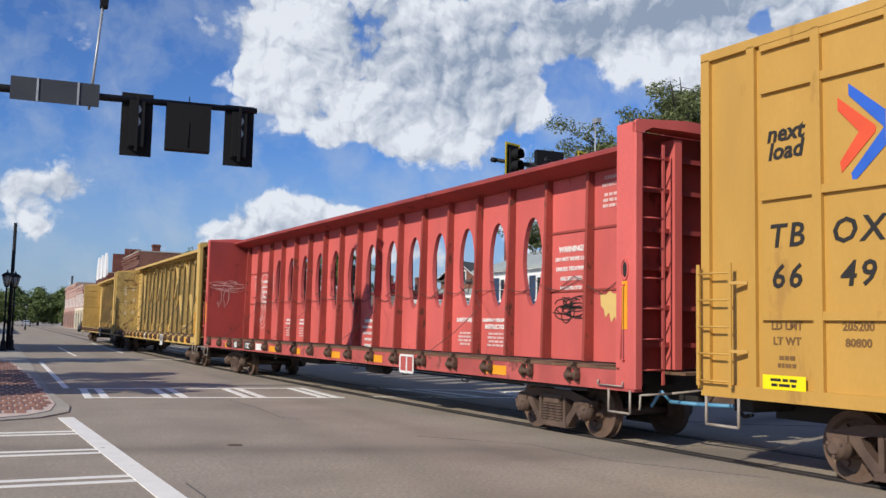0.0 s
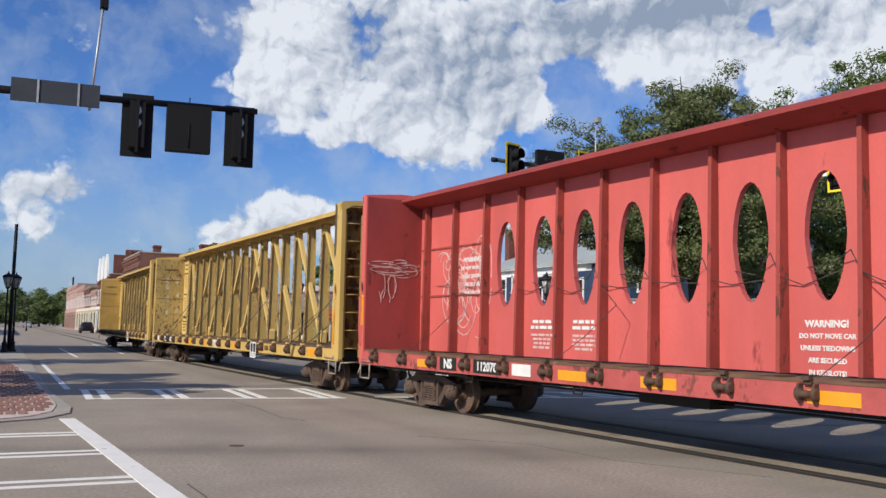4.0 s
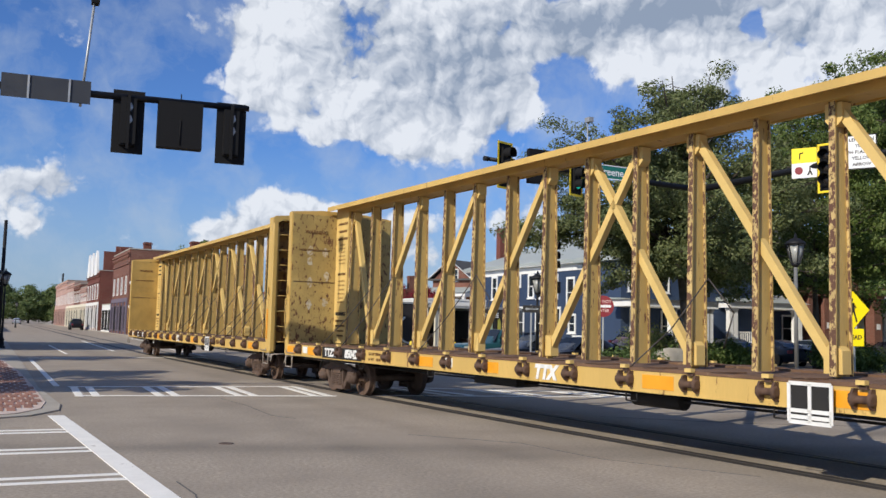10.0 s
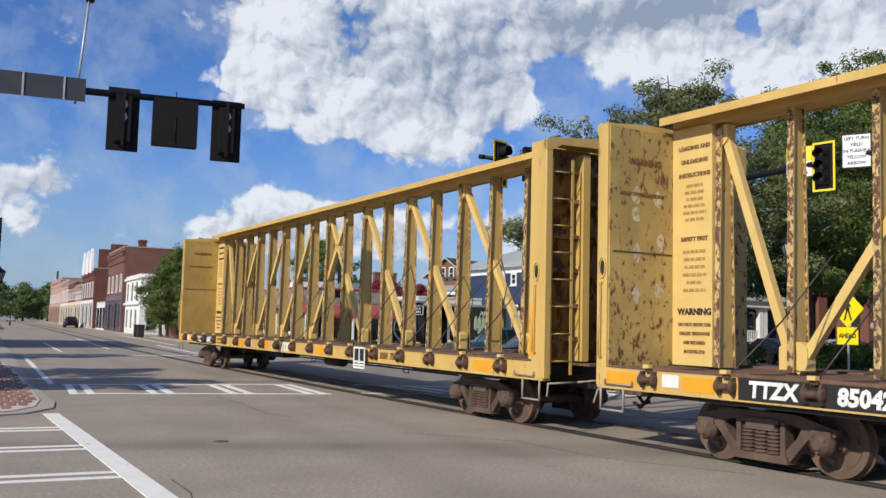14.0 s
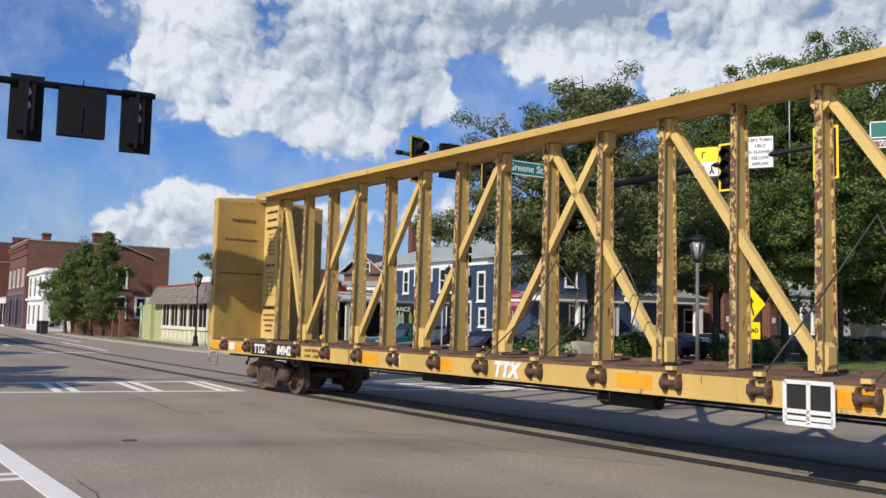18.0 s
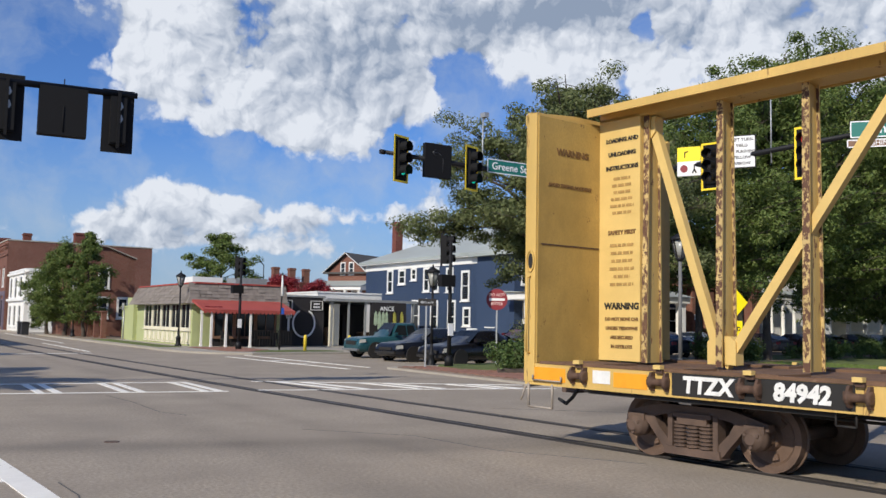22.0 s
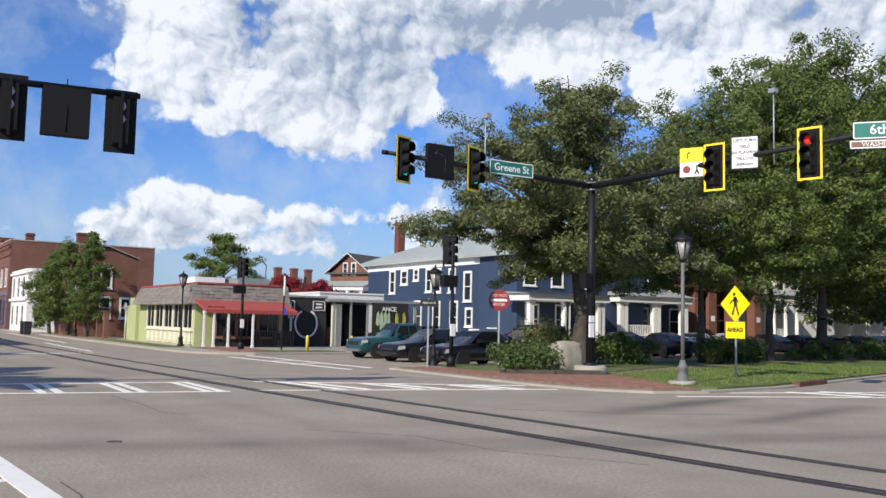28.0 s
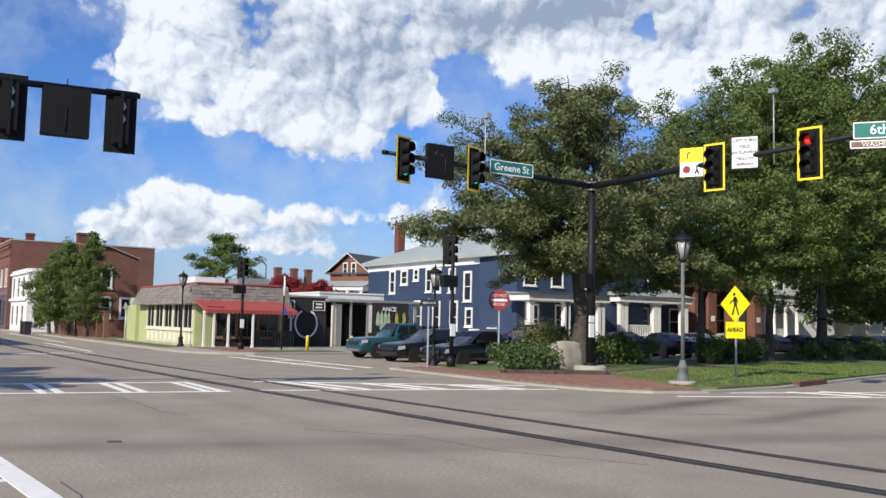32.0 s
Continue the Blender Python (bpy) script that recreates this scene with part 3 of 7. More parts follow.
flat("corner_grass", [(16.6, 42.4), (22, 43.4), (21.6, 45.0), (18.0, 44.9)], .125, GRASS, "patch of grass at the corner", "lawn")
flat("block_yard", [(13.6, 67), (24, 67), (24, 84), (13.6, 84)], .115, DIRT, "shaded dirt verge below the street trees", "verge")
flat("house_lawn", [(28, 46.0), (80, 53), (80, 62), (28, 56)], .12, GRASS, "front lawns of the houses", "lawn")
WEST = [(1.1, 24.2), (1.3, 19.4), (1.2, 18.2), (.7, 17.3), (-.3, 16.7), (-30, 16.9), (-30, 300), (.2, 300), (1.0, 60), (1.1, 40)]
flat("west_kerb", WEST, .025, CONC, "pale concrete kerb", "kerb")


def pave(name, poly, z, label, ux, uy, seed, joint=(.20, .15, .12), gap=.006):
    """Brick paving: loose bricks in running bond, joints recessed; the nearest lie as separate pieces."""
    bed = flat(name, poly, z - .012, mat(name + "_joints", joint, .95, var=.2), label, "pavement")
    xs, ys = [p[0] for p in poly], [p[1] for p in poly]

    def inside(x, y):
        hit = False
        for i in range(len(poly)):
            (x1, y1), (x2, y2) = poly[i - 1], poly[i]
            if (y1 > y) != (y2 > y) and x < (x2 - x1) * (y - y1) / (y2 - y1) + x1:
                hit = not hit
        return hit
    rnd = random.Random(seed)
    bm = B()
    box(bm, -ux / 2 + gap, ux / 2 - gap, -uy / 2 + .006, uy / 2 - .006, -.03, .004)
    me = mesh_of("brick", bm, BRICKPAVE)
    spots = []
    j = 0
    y = min(ys)
    while y < max(ys):
        x = min(xs) + (j % 2) * ux / 2
        while x < max(xs):
            if all(inside(x + a, y + b) for a in (-ux / 2, ux / 2) for b in (-uy / 2, uy / 2)):
                spots.append((x, y))
            x += ux
        y += uy
        j += 1
    spots.sort(key=lambda p: p[0] ** 2 + p[1] ** 2)
    rest = B()
    for i, (x, y) in enumerate(spots):
        zz = z + rnd.uniform(-.004, .004)
        if i < 300:
            b = part("brick", me, None, bed)
            b.matrix_basis = pose(x, y, zz)
        else:
            box(rest, x - ux / 2 + gap, x + ux / 2 - gap, y - uy / 2 + .006, y + uy / 2 - .006, zz - .03, zz + .004)
    if len(spots) > 300:
        tagged(part("brick_field", rest, BRICKPAVE, bed), "red paving bricks farther off", kind="stuff")


pave("corner_pavement", [(16.56, 28.4), (16.36, 20.5), (16.74, 18.3), (17.68, 17.12), (19.1, 16.72), (19.4, 17.7), (20.5, 19.6), (21.6, 23.2), (18.2, 25.8), (18.0, 28.5)], .125, "red brick pavement of the street corner", .22, .22, 1)
pave("west_pavement", [(.85, 31), (1.0, 24), (1.05, 19.8), (.9, 18.4), (.5, 17.6), (-.2, 17.05), (-4, 17.2), (-4, 40), (.4, 40)], .05, "dark red brick paving with pale raised joints", .20, .60, 2, (.62, .50, .43), .028)
pave("restaurant_pavement", [(15.5, 43.5), (16.4, 42.6), (18.6, 45.1), (18.4, 50.0), (15.4, 49.4)], .125, "red brick pavement before the restaurant", .30, .30, 3)

# storm drain in the park kerb
bm = B()
box(bm, -1.3, 1.3, -.12, .12, -.02, .14)
t = solid("storm_drain", bm, mat("rusty_drain", (.16, .06, .04), .9, var=.3), "rusty iron storm drain hood in the kerb", "drain", "thing")
t.matrix_basis = pose(25.6, 18.0, 0, 0, 0, 17)


# ---- the train ----
CAR_L, CAR_GAP = 23.63, 1.27
HALF = CAR_L / 2
WINCH_X = [-HALF + 1.08] + [-HALF + 2.42 + 1.254 * k for k in range(17)]
POSTS = [-HALF + 1.06 + 1.252 * k for k in range(18)]
RIBS = [-HALF + .66 + 1.262 * k for k in range(18)]


def tail(t):
    """Where the last car's rear end stands at t seconds."""
    u = t / 10
    return -22.871 + 36.011 * u - 1.356 * u * u + .081 * u ** 3


def car_pose(mid, reach=9.3):
    p, q = track(mid + reach)[0], track(mid - reach)[0]
    d, c = (p - q).normalized(), (p + q) / 2
    return pose(c.x, c.y, 0, 0, 0, math.degrees(math.atan2(d.y, d.x)))


ACROSS = Matrix(((0, 0, 1, 0), (1, 0, 0, 0), (0, 1, 0, 0), (0, 0, 0, 1)))     # plate outlines in y, z, drawn out along x


def on_side(x, y, z):
    return pose(x, y, z, 90, 0, 0)


def wheel_mesh():
    bm = B()
    ax = Euler((radians(90), 0, 0)).to_matrix().to_4x4()
    for s in (-1, 1):
        y = .72 * s
        prof = [(.10, -.09), (.14, -.09), (.16, -.03), (.30, -.02), (.34, -.065), (.42, -.065), (.425, .045), (.445, .05), (.445, .075), (.34, .075), (.30, .03), (.16, .05), (.10, .1)]
        m = Matrix.Translation((0, y, 0)) @ ax @ (Matrix.Identity(4) if s < 0 else Matrix.Diagonal((1, 1, -1, 1)))
        rings = [[bm.verts.new(m @ Vector((r * math.cos(k * math.tau / 28), r * math.sin(k * math.tau / 28), -z))) for k in range(28)] for r, z in prof]
        for a, b in zip(rings, rings[1:] + rings[:1]):
            for k in range(28):
                bm.faces.new((a[k], a[(k + 1) % 28], b[(k + 1) % 28], b[k]))
        # three rough balance marks let the turning show
        for k in range(3):
            a = k * math.tau / 3
            box(bm, .2, .27, -.02, .02, -.04, .04, Matrix.Translation((0, y + s * .04, 0)) @ Euler((0, a, 0)).to_matrix().to_4x4())
    tube(bm, (0, -1.08, 0), (0, 1.08, 0), .085, n=12)
    return mesh_of("wheelset", bm, WHEELM)


WHEEL_ME = wheel_mesh()
WHEELS = []           # (wheelset, hub pose) to be turned with the way that its car goes


def bogie_meshes():
    """Cast side frames: a bowed top member, two slanting arms to the spring seat, open windows; coils, bearing caps, bolster."""
    sides = []
    for s in (-1, 1):
        bm = B()
        m = Matrix.Translation((0, s * 1.0, 0)) @ Euler((radians(90), 0, 0)).to_matrix().to_4x4()
        prism(bm, [(-1.04, .60), (-1.04, .52), (-.74, .52), (-.46, .60), (.46, .60), (.74, .52), (1.04, .52), (1.04, .60), (.80, .66), (.50, .73), (-.50, .73), (-.80, .66)], -.06, .06, m)
        for q in (-1, 1):
            prism(bm, [(q * .80, .58), (q * .70, .47), (q * .40, .13), (q * .30, .13), (q * .32, .24), (q * .52, .44), (q * .60, .58)], -.07, .07, m)
            prism(bm, [(q * .37, .20), (q * .30, .20), (q * .30, .62), (q * .37, .62)], -.085, .085, m)
        prism(bm, [(-.42, .12), (.42, .12), (.40, .215), (-.40, .215)], -.11, .11, m)
        sides.append(mesh_of("side_frame", bm, STEEL))
        for x in (-.19, 0, .19):
            bm = B()
            prof = []
            for k in range(6):
                z = .218 + k * .047
                prof += [(.062, z), (.090, z + .010), (.090, z + .026), (.062, z + .036)]
            lathe(bm, prof, 12, (x, s * 1.05, 0))
            for f in bm.faces:
                f.smooth = False
            sides.append(mesh_of("coil_spring", bm, STEEL))
        for x in (-.87, .87):
            bm = B()
            box(bm, x - .13, x + .13, s * 1.0 - .10, s * 1.0 + .10, .47, .58)
            out = Euler((radians(-90 * s), 0, 0)).to_matrix().to_4x4()
            lathe(bm, [(.15, .0), (.15, .12), (.125, .15), (.125, .19), (.07, .20), (.065, .23)], 16, (x, s * .96, .425), out)
            for k in range(3):
                an = k * math.tau / 3 + .5
                lathe(bm, [(.022, .19), (.022, .215)], 6, (x + .095 * math.cos(an), s * .96, .425 + .095 * math.sin(an)), out)
            sides.append(mesh_of("bearing_box", bm, STEEL))
    bol = B()
    box(bol, -.22, .22, -1.10, 1.10, .50, .60)
    for y in (-1.06, 1.06):
        for x in (-.15, .15):
            box(bol, x - .11, x + .11, y - .03, y + .03, .50, .53)
        box(bol, -.28, .28, y - .035, y + .035, .585, .64)
    box(bol, -.3, .3, -.45, .45, .60, .80)
    return [mesh_of("bolster", bol, STEEL)] + sides


BOGIE_ME = bogie_meshes()


def add_bogies(car, dist):
    for s in (1, -1):
        b = new("bogie", BOGIE_ME[0])
        b.parent = car
        b.matrix_basis = pose(s * dist, 0, 0)
        tagged(b, "rusty brown freight bogie with exposed coil springs")
        for me in BOGIE_ME[1:]:
            part(me.name, me, None, b)
        for x in (-.87, .87):
            w = part("wheelset", WHEEL_ME, None, b)
            w.matrix_basis = pose(x, 0, .425)
            WHEELS.append((w, x))


def winch_mesh():
    """Ratchet drum between two cheeks under the deck's edge."""
    bm = B()
    lathe(bm, [(.04, -.135), (.078, -.13), (.078, -.09), (.045, -.08), (.045, .08), (.078, .09), (.078, .13), (.04, .135)], 10, (0, -.035, -.02), Euler((0, radians(90), 0)).to_matrix().to_4x4())
    for x in (-.125, .09):
        prism(bm, [(.06, .10), (-.05, .10), (-.095, .02), (-.095, -.07), (-.04, -.13), (.06, -.13)], x, x + .032, ACROSS)
    box(bm, -.165, -.125, -.055, .02, -.05, .04)
    box(bm, -.05, .05, -.03, .05, .09, .13)
    return mesh_of("winch", bm, WINCH)


WINCH_ME = winch_mesh()


def ladder(bm, x, y0, y1, z0, z1, n, r=.014):
    for y in (y0, y1):
        bar(bm, (x, y, z0), (x, y, z1), .05, .015, (1, 0, 0))
    for k in range(n):
        z = z0 + (k + .5) * (z1 - z0) / n
        tube(bm, (x, y0, z), (x, y1, z), r, n=6)


def underframe(car, paint, deckmat, stake_plate, shift=0.0):
    """Sills, deck, draft gear, bulkheads, bogies, winches and fittings that both kinds of car share."""
    for s in (-1, 1):
        # channel-shaped side sill with lips
        bm = B()
        y0, y1, yi = s * 1.52, s * 1.48, s * 1.36
        o = [(y0, .86), (yi, .86), (yi, .885), (y1, .885), (y1, 1.135), (yi, 1.135), (yi, 1.16), (y0, 1.16)]
        prism(bm, o, -HALF, HALF, ACROSS)
        part("side_sill", bm, paint, car, "yellow side sill with chipped paint" if paint is YEL else "faded red side sill")
    bm = B()
    box(bm, -HALF, HALF, -.28, .28, .70, 1.10)
    for i in range(19):
        x = -HALF + .6 + i * (CAR_L - 1.2) / 18
        box(bm, x - .04, x + .04, -1.46, 1.46, .92, 1.09)
    box(bm, -HALF + 1.15, -HALF + 4.6, -1.44, 1.44, .80, .90)
    box(bm, HALF - 4.6, HALF - 1.15, -1.44, 1.44, .80, .90)
    box(bm, -3.0, -1.6, -1.0, -.5, .66, .86)
    tube(bm, (1.3, -.8, .72), (2.3, -.8, .72), .13, n=12)
    tube(bm, (-8, -.8, .72), (8, -.8, .72), .02, n=6)
    part("centre_sill", bm, BLACKST, car, "black centre sill and cross bearers")
    bm = B()
    for s in (-1, 1):
        for i in range(17):
            x0, x1 = -HALF + .5 + i * (CAR_L - 1) / 17, -HALF + .5 + (i + 1) * (CAR_L - 1) / 17
            m = Matrix.Translation((0, s * .76, 1.15)) @ Euler((radians(1.2 * s), 0, 0)).to_matrix().to_4x4()
            box(bm, x0 + .012, x1 - .012, -.74, .74, -.02, .02, m)
        for i in range(18):
            x = POSTS[i]
            box(bm, x - .42, x + .42, s * 1.16 - .34, s * 1.16 + .34, 1.17, 1.205)
    box(bm, -HALF + .3, HALF - .3, -1.53, -1.40, 1.16, 1.195)
    box(bm, -HALF + .3, HALF - .3, 1.40, 1.53, 1.16, 1.195)
    part("deck", bm, deckmat, car, "rust-brown steel deck")
    add_bogies(car, HALF - 2.55)
    for s in (-1, 1):
        for x in WINCH_X:
            w = part("winch", WINCH_ME, None, car)
            w.matrix_basis = pose(x + shift, s * 1.54, 1.05, 0, 0, 0 if s < 0 else 180)
    bm = B()
    box(bm, -.06, .05, -.04, .04, 0, .05)
    plate_me = mesh_of("stake_plate", bm, stake_plate)
    for s in (-1, 1):
        for x in WINCH_X:
            part("stake_plate", plate_me, None, car).matrix_basis = pose(x + shift, s * 1.57, 1.19)
    # draft gear: coupler, hoses, cut lever, steps
    for s in (1, -1):
        bm = B()
        box(bm, s * HALF - .1, s * (HALF + .35), -.14, .14, .70, .95)
        prism(bm, [(-.05, -.16), (.28, -.16), (.33, -.05), (.20, .02), (.30, .10), (.24, .17), (-.05, .15)], .66, 1.0, Matrix.Translation((s * (HALF + .33), 0, 0)) @ Euler((0, 0, 0 if s > 0 else math.pi)).to_matrix().to_4x4())
        part("coupler", bm, STEEL, car, "rusty knuckle coupler")
        bm = B()
        pipe(bm, [(s * (HALF + .02), .35 * s, .80), (s * (HALF + .15), .36 * s, .62), (s * (HALF + .35), .3 * s, .50), (s * (HALF + .6), .2 * s, .55)], .028)
        part("air_hose", bm, BLACKST, car)
        bm = B()
        pipe(bm, [(s * (HALF + .06), -1.45, .82), (s * (HALF + .10), -.9, .84), (s * (HALF + .25), -.2, .90)], .016)
        pipe(bm, [(s * (HALF + .06), -1.45, .82), (s * (HALF + .10), -1.50, .62)], .016)
        part("cut_lever", bm, IRON, car)
        for y in (-1.52, 1.52):
            bm = B()
            pipe(bm, [(s * (HALF - .08), y, .88), (s * (HALF - .08), y, .55), (s * (HALF - .55), y, .55), (s * (HALF - .55), y, .88)], .018)
            part("sill_step", bm, IRON, car, "steel sill step")
            bm = B()
            q = math.copysign(1.56, y)
            pipe(bm, [(s * (HALF - .2), q, 1.0), (s * (HALF - .2), q, .93), (s * (HALF - .75), q, .93), (s * (HALF - .75), q, 1.0)], .012)
            part("grab_iron", bm, IRON, car)
    # brake rigging loops under the sill
    bm = B()
    for x in (-7.2, -4.0, 1.8, 4.4, 6.9):
        pipe(bm, [(x, -1.46, .88), (x, -1.46, .72), (x + .22, -1.46, .72), (x + .22, -1.46, .88)], .012)
    part("pipe_hanger", bm, BLACKST, car)


def bulkhead(car, s, plate, frame_paint, shade):
    """End wall: a plate with deep corner posts; the outer recess has shelves between uprights and a ladder."""
    depth = .38 if s > 0 else .20
    x_in, x_out = s * (HALF - depth), s * HALF
    lo, hi = min(x_in, x_out), max(x_in, x_out)
    bm = B()
    box(bm, x_in - .02, x_in + .02, -1.5, 1.5, 1.17, 4.74)
    p = part("bulkhead", bm, plate, car, "scuffed end bulkhead")
    for y in (-1.5, 1.5):
        d = -1 if y < 0 else 1
        bm = B()
        o = [(x_in, y + d * .03), (x_out + s * .01, y + d * .03), (x_out + s * .03, y + d * .01), (x_out + s * .03, y - d * .10), (x_out - s * .03, y - d * .10), (x_out - s * .03, y - d * .03), (x_in, y - d * .03)]
        prism(bm, o, .90, 4.78)
        part("corner_post", bm, frame_paint, p)
    bm = B()
    prism(bm, [(-1.53, 4.62), (-1.40, 4.62), (-1.22, 4.72), (-.6, 4.74), (.6, 4.74), (1.22, 4.72), (1.40, 4.62), (1.53, 4.62), (1.53, 4.77), (1.48, 4.815), (.55, 4.90), (-.55, 4.90), (-1.48, 4.815), (-1.53, 4.77)], x_out - .035, x_out + .035, ACROSS)
    part("end_header", bm, frame_paint, p)
    bm = B()
    box(bm, lo + .04, hi - .04, -1.47, 1.47, 4.745, 4.80)
    part("end_cap", bm, frame_paint, p)
    deep = depth * .55
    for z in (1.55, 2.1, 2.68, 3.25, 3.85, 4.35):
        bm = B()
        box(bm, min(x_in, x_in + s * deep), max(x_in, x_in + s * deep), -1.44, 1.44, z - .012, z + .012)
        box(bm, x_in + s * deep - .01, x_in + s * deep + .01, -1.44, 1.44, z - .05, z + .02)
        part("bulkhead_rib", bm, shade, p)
    for y in (-.62, .62):
        bm = B()
        prism(bm, [(x_in, y - .07), (x_out - s * .05, y - .07), (x_out - s * .05, y + .07), (x_in, y + .07)], 1.17, 4.62)
        part("end_upright", bm, frame_paint, p)
    for y0 in (-1.36, .94):
        bm = B()
        ladder(bm, s * (HALF - .03), y0, y0 + .42, .95, 4.5, 8)
        part("ladder", bm, frame_paint, p, "end ladder of round rungs")
    bm = B()
    box(bm, s * (HALF - .02) - .25, s * (HALF - .02) + .25, -.75, .75, 1.10, 1.14)
    part("end_platform", bm, DECK, p)
    if s > 0:
        bm = B()
        box(bm, HALF - .10, HALF + .12, .02, .36, 1.62, 1.98)
        lathe(bm, [(.30, 0), (.30, .03), (.26, .03), (.26, 0)], 20, (HALF + .16, .19, 1.9), Euler((0, radians(90), 0)).to_matrix().to_4x4())
        for k in range(4):
            bar(bm, (HALF + .17, .19, 1.9), (HALF + .17, .19 + .28 * math.cos(k * math.pi / 2), 1.9 + .28 * math.sin(k * math.pi / 2)), .03, .02, (1, 0, 0))
        part("hand_brake", bm, WINCH, p, "rusty hand brake wheel and gear box")
    # stirrup hole with its rim, and an upright grab rod on the post
    xc = (lo + hi) / 2
    bm = B()
    prism(bm, [(.045 * math.cos(k * math.tau / 12), .11 * math.sin(k * math.tau / 12)) for k in range(12)], -.003, .003, on_side(xc, -1.534, 2.62))
    part("pocket_hole", bm, BLACKP, p)
    bm = B()
    for k in range(16):
        a0, a1 = k * math.tau / 16, (k + 1) * math.tau / 16
        bar(bm, (xc + .075 * math.cos(a0), -1.54, 2.62 + .15 * math.sin(a0)), (xc + .075 * math.cos(a1), -1.54, 2.62 + .15 * math.sin(a1)), .022, .02, (0, 1, 0))
    part("pocket_rim", bm, frame_paint, p)
    bm = B()
    pipe(bm, [(xc, -1.53, 2.40), (xc, -1.60, 2.38), (xc, -1.60, 1.32), (xc, -1.53, 1.30)], .013)
    part("grab_rod", bm, frame_paint, p)
    if s > 0 and frame_paint is YEL:
        bm = B()
        box(bm, lo + .04, lo + .15, -1.535, -1.529, 1.25, 2.12)
        part("reflector", bm, ORANGE, p, "amber reflector strip")
    return p


def yellow_car(seed):
    car = thing("centerbeam_flatcar", Matrix.Identity(4), "empty yellow centerbeam flatcar with chipped paint", "freight car", "freight cars of the train")
    underframe(car, YEL, DECK, YELPALE)
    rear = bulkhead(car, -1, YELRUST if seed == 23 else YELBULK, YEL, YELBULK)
    # front wall and shelves get the brown that holds the recess shade
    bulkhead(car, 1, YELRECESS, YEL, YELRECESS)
    bm = B()
    prism(bm, [(-.50, 4.86), (-.475, 4.86), (-.475, 4.94), (-.2, 4.94), (-.2, 4.81), (.2, 4.81), (.2, 4.94), (.475, 4.94), (.475, 4.86), (.50, 4.86), (.50, 4.98), (.2, 5.015), (-.2, 5.015), (-.50, 4.98)], -HALF + .22, HALF - .42, ACROSS)
    part("top_chord", bm, YEL, car, "wide yellow top chord")
    for s in (-1, 1):
        bm = B()
        box(bm, min(s * (HALF - (.42 if s > 0 else .22)), s * (HALF - 1.0)), max(s * (HALF - (.42 if s > 0 else .22)), s * (HALF - 1.0)), -.20, .20, 1.2, 4.86)
        part("end_plate", bm, YELPALE, car, "pale yellow plate with loading instructions")
    for k, x in enumerate(POSTS):
        # one welded wide-flange section, a little narrower at the top
        d0, d1, f, w = .18, .125, .05, .011
        def ring(d, z, x=x, f=f, w=w):
            o = [(-f, -d), (f, -d), (f, -d + .022), (w, -d + .022), (w, d - .022), (f, d - .022), (f, d), (-f, d), (-f, d - .022), (-w, d - .022), (-w, -d + .022), (-f, -d + .022)]
            return [bm.verts.new((x + p, q, z)) for p, q in o]
        bm = B()
        lo, hi = ring(d0, 1.19), ring(d1, 4.83)
        bm.faces.new(lo[::-1]), bm.faces.new(hi)
        for i in range(12):
            bm.faces.new((lo[i], lo[(i + 1) % 12], hi[(i + 1) % 12], hi[i]))
        post = part("post", bm, YELPOST, car)
        post.data.materials.append(YELCHIP)
        for face in post.data.polygons:
            face.material_index = int(abs(face.normal.y) > .9)
    diag = [(1, 3), (3, 5), (5, 7), (7, 9), (10, 8), (12, 10), (14, 12), (16, 14)]
    ends = [((POSTS[a], POSTS[b])) for a, b in diag] + [(POSTS[1] - .04, POSTS[0]), (POSTS[16] + .04, POSTS[17])]
    for a, b in ends:
        bm = B()
        bar(bm, (a, 0, 1.2), (b, 0, 4.78), .125, .12, (0, 1, 0))
        prism(bm, [(-.14, -.18), (.14, -.18), (.14, .12), (.05, .2), (-.05, .2), (-.14, .12)], -.09, .09, on_side(a + (.06 if b > a else -.06), 0, 1.4))
        prism(bm, [(-.13, -.1), (-.05, -.18), (.05, -.18), (.13, -.1), (.13, .13), (-.13, .13)], -.09, .09, on_side(b, 0, 4.66))
        part("diagonal_brace", bm, YELPALE, car)
    # tie-down cables hang from the chord to the winches
    rnd = random.Random(seed)
    for i in rnd.sample(range(1, 17), 7):
        x = POSTS[i] + .1
        z = rnd.uniform(2.0, 3.2)
        pts = [(x, -1.56, 1.12), (x + rnd.uniform(.2, .5), -1.0, (z + 1.2) / 2 - .1), (x + rnd.uniform(.5, .9), -.45, z)]
        if rnd.random() < .6:
            pts += [(x + 1.0, -.42, z - .5), (x + .8, -.40, z - 1.0)]
        bm = B()
        pipe(bm, pts, .011, 5)
        part("tie_down_cable", bm, CABLEM, car)
    return car, rear


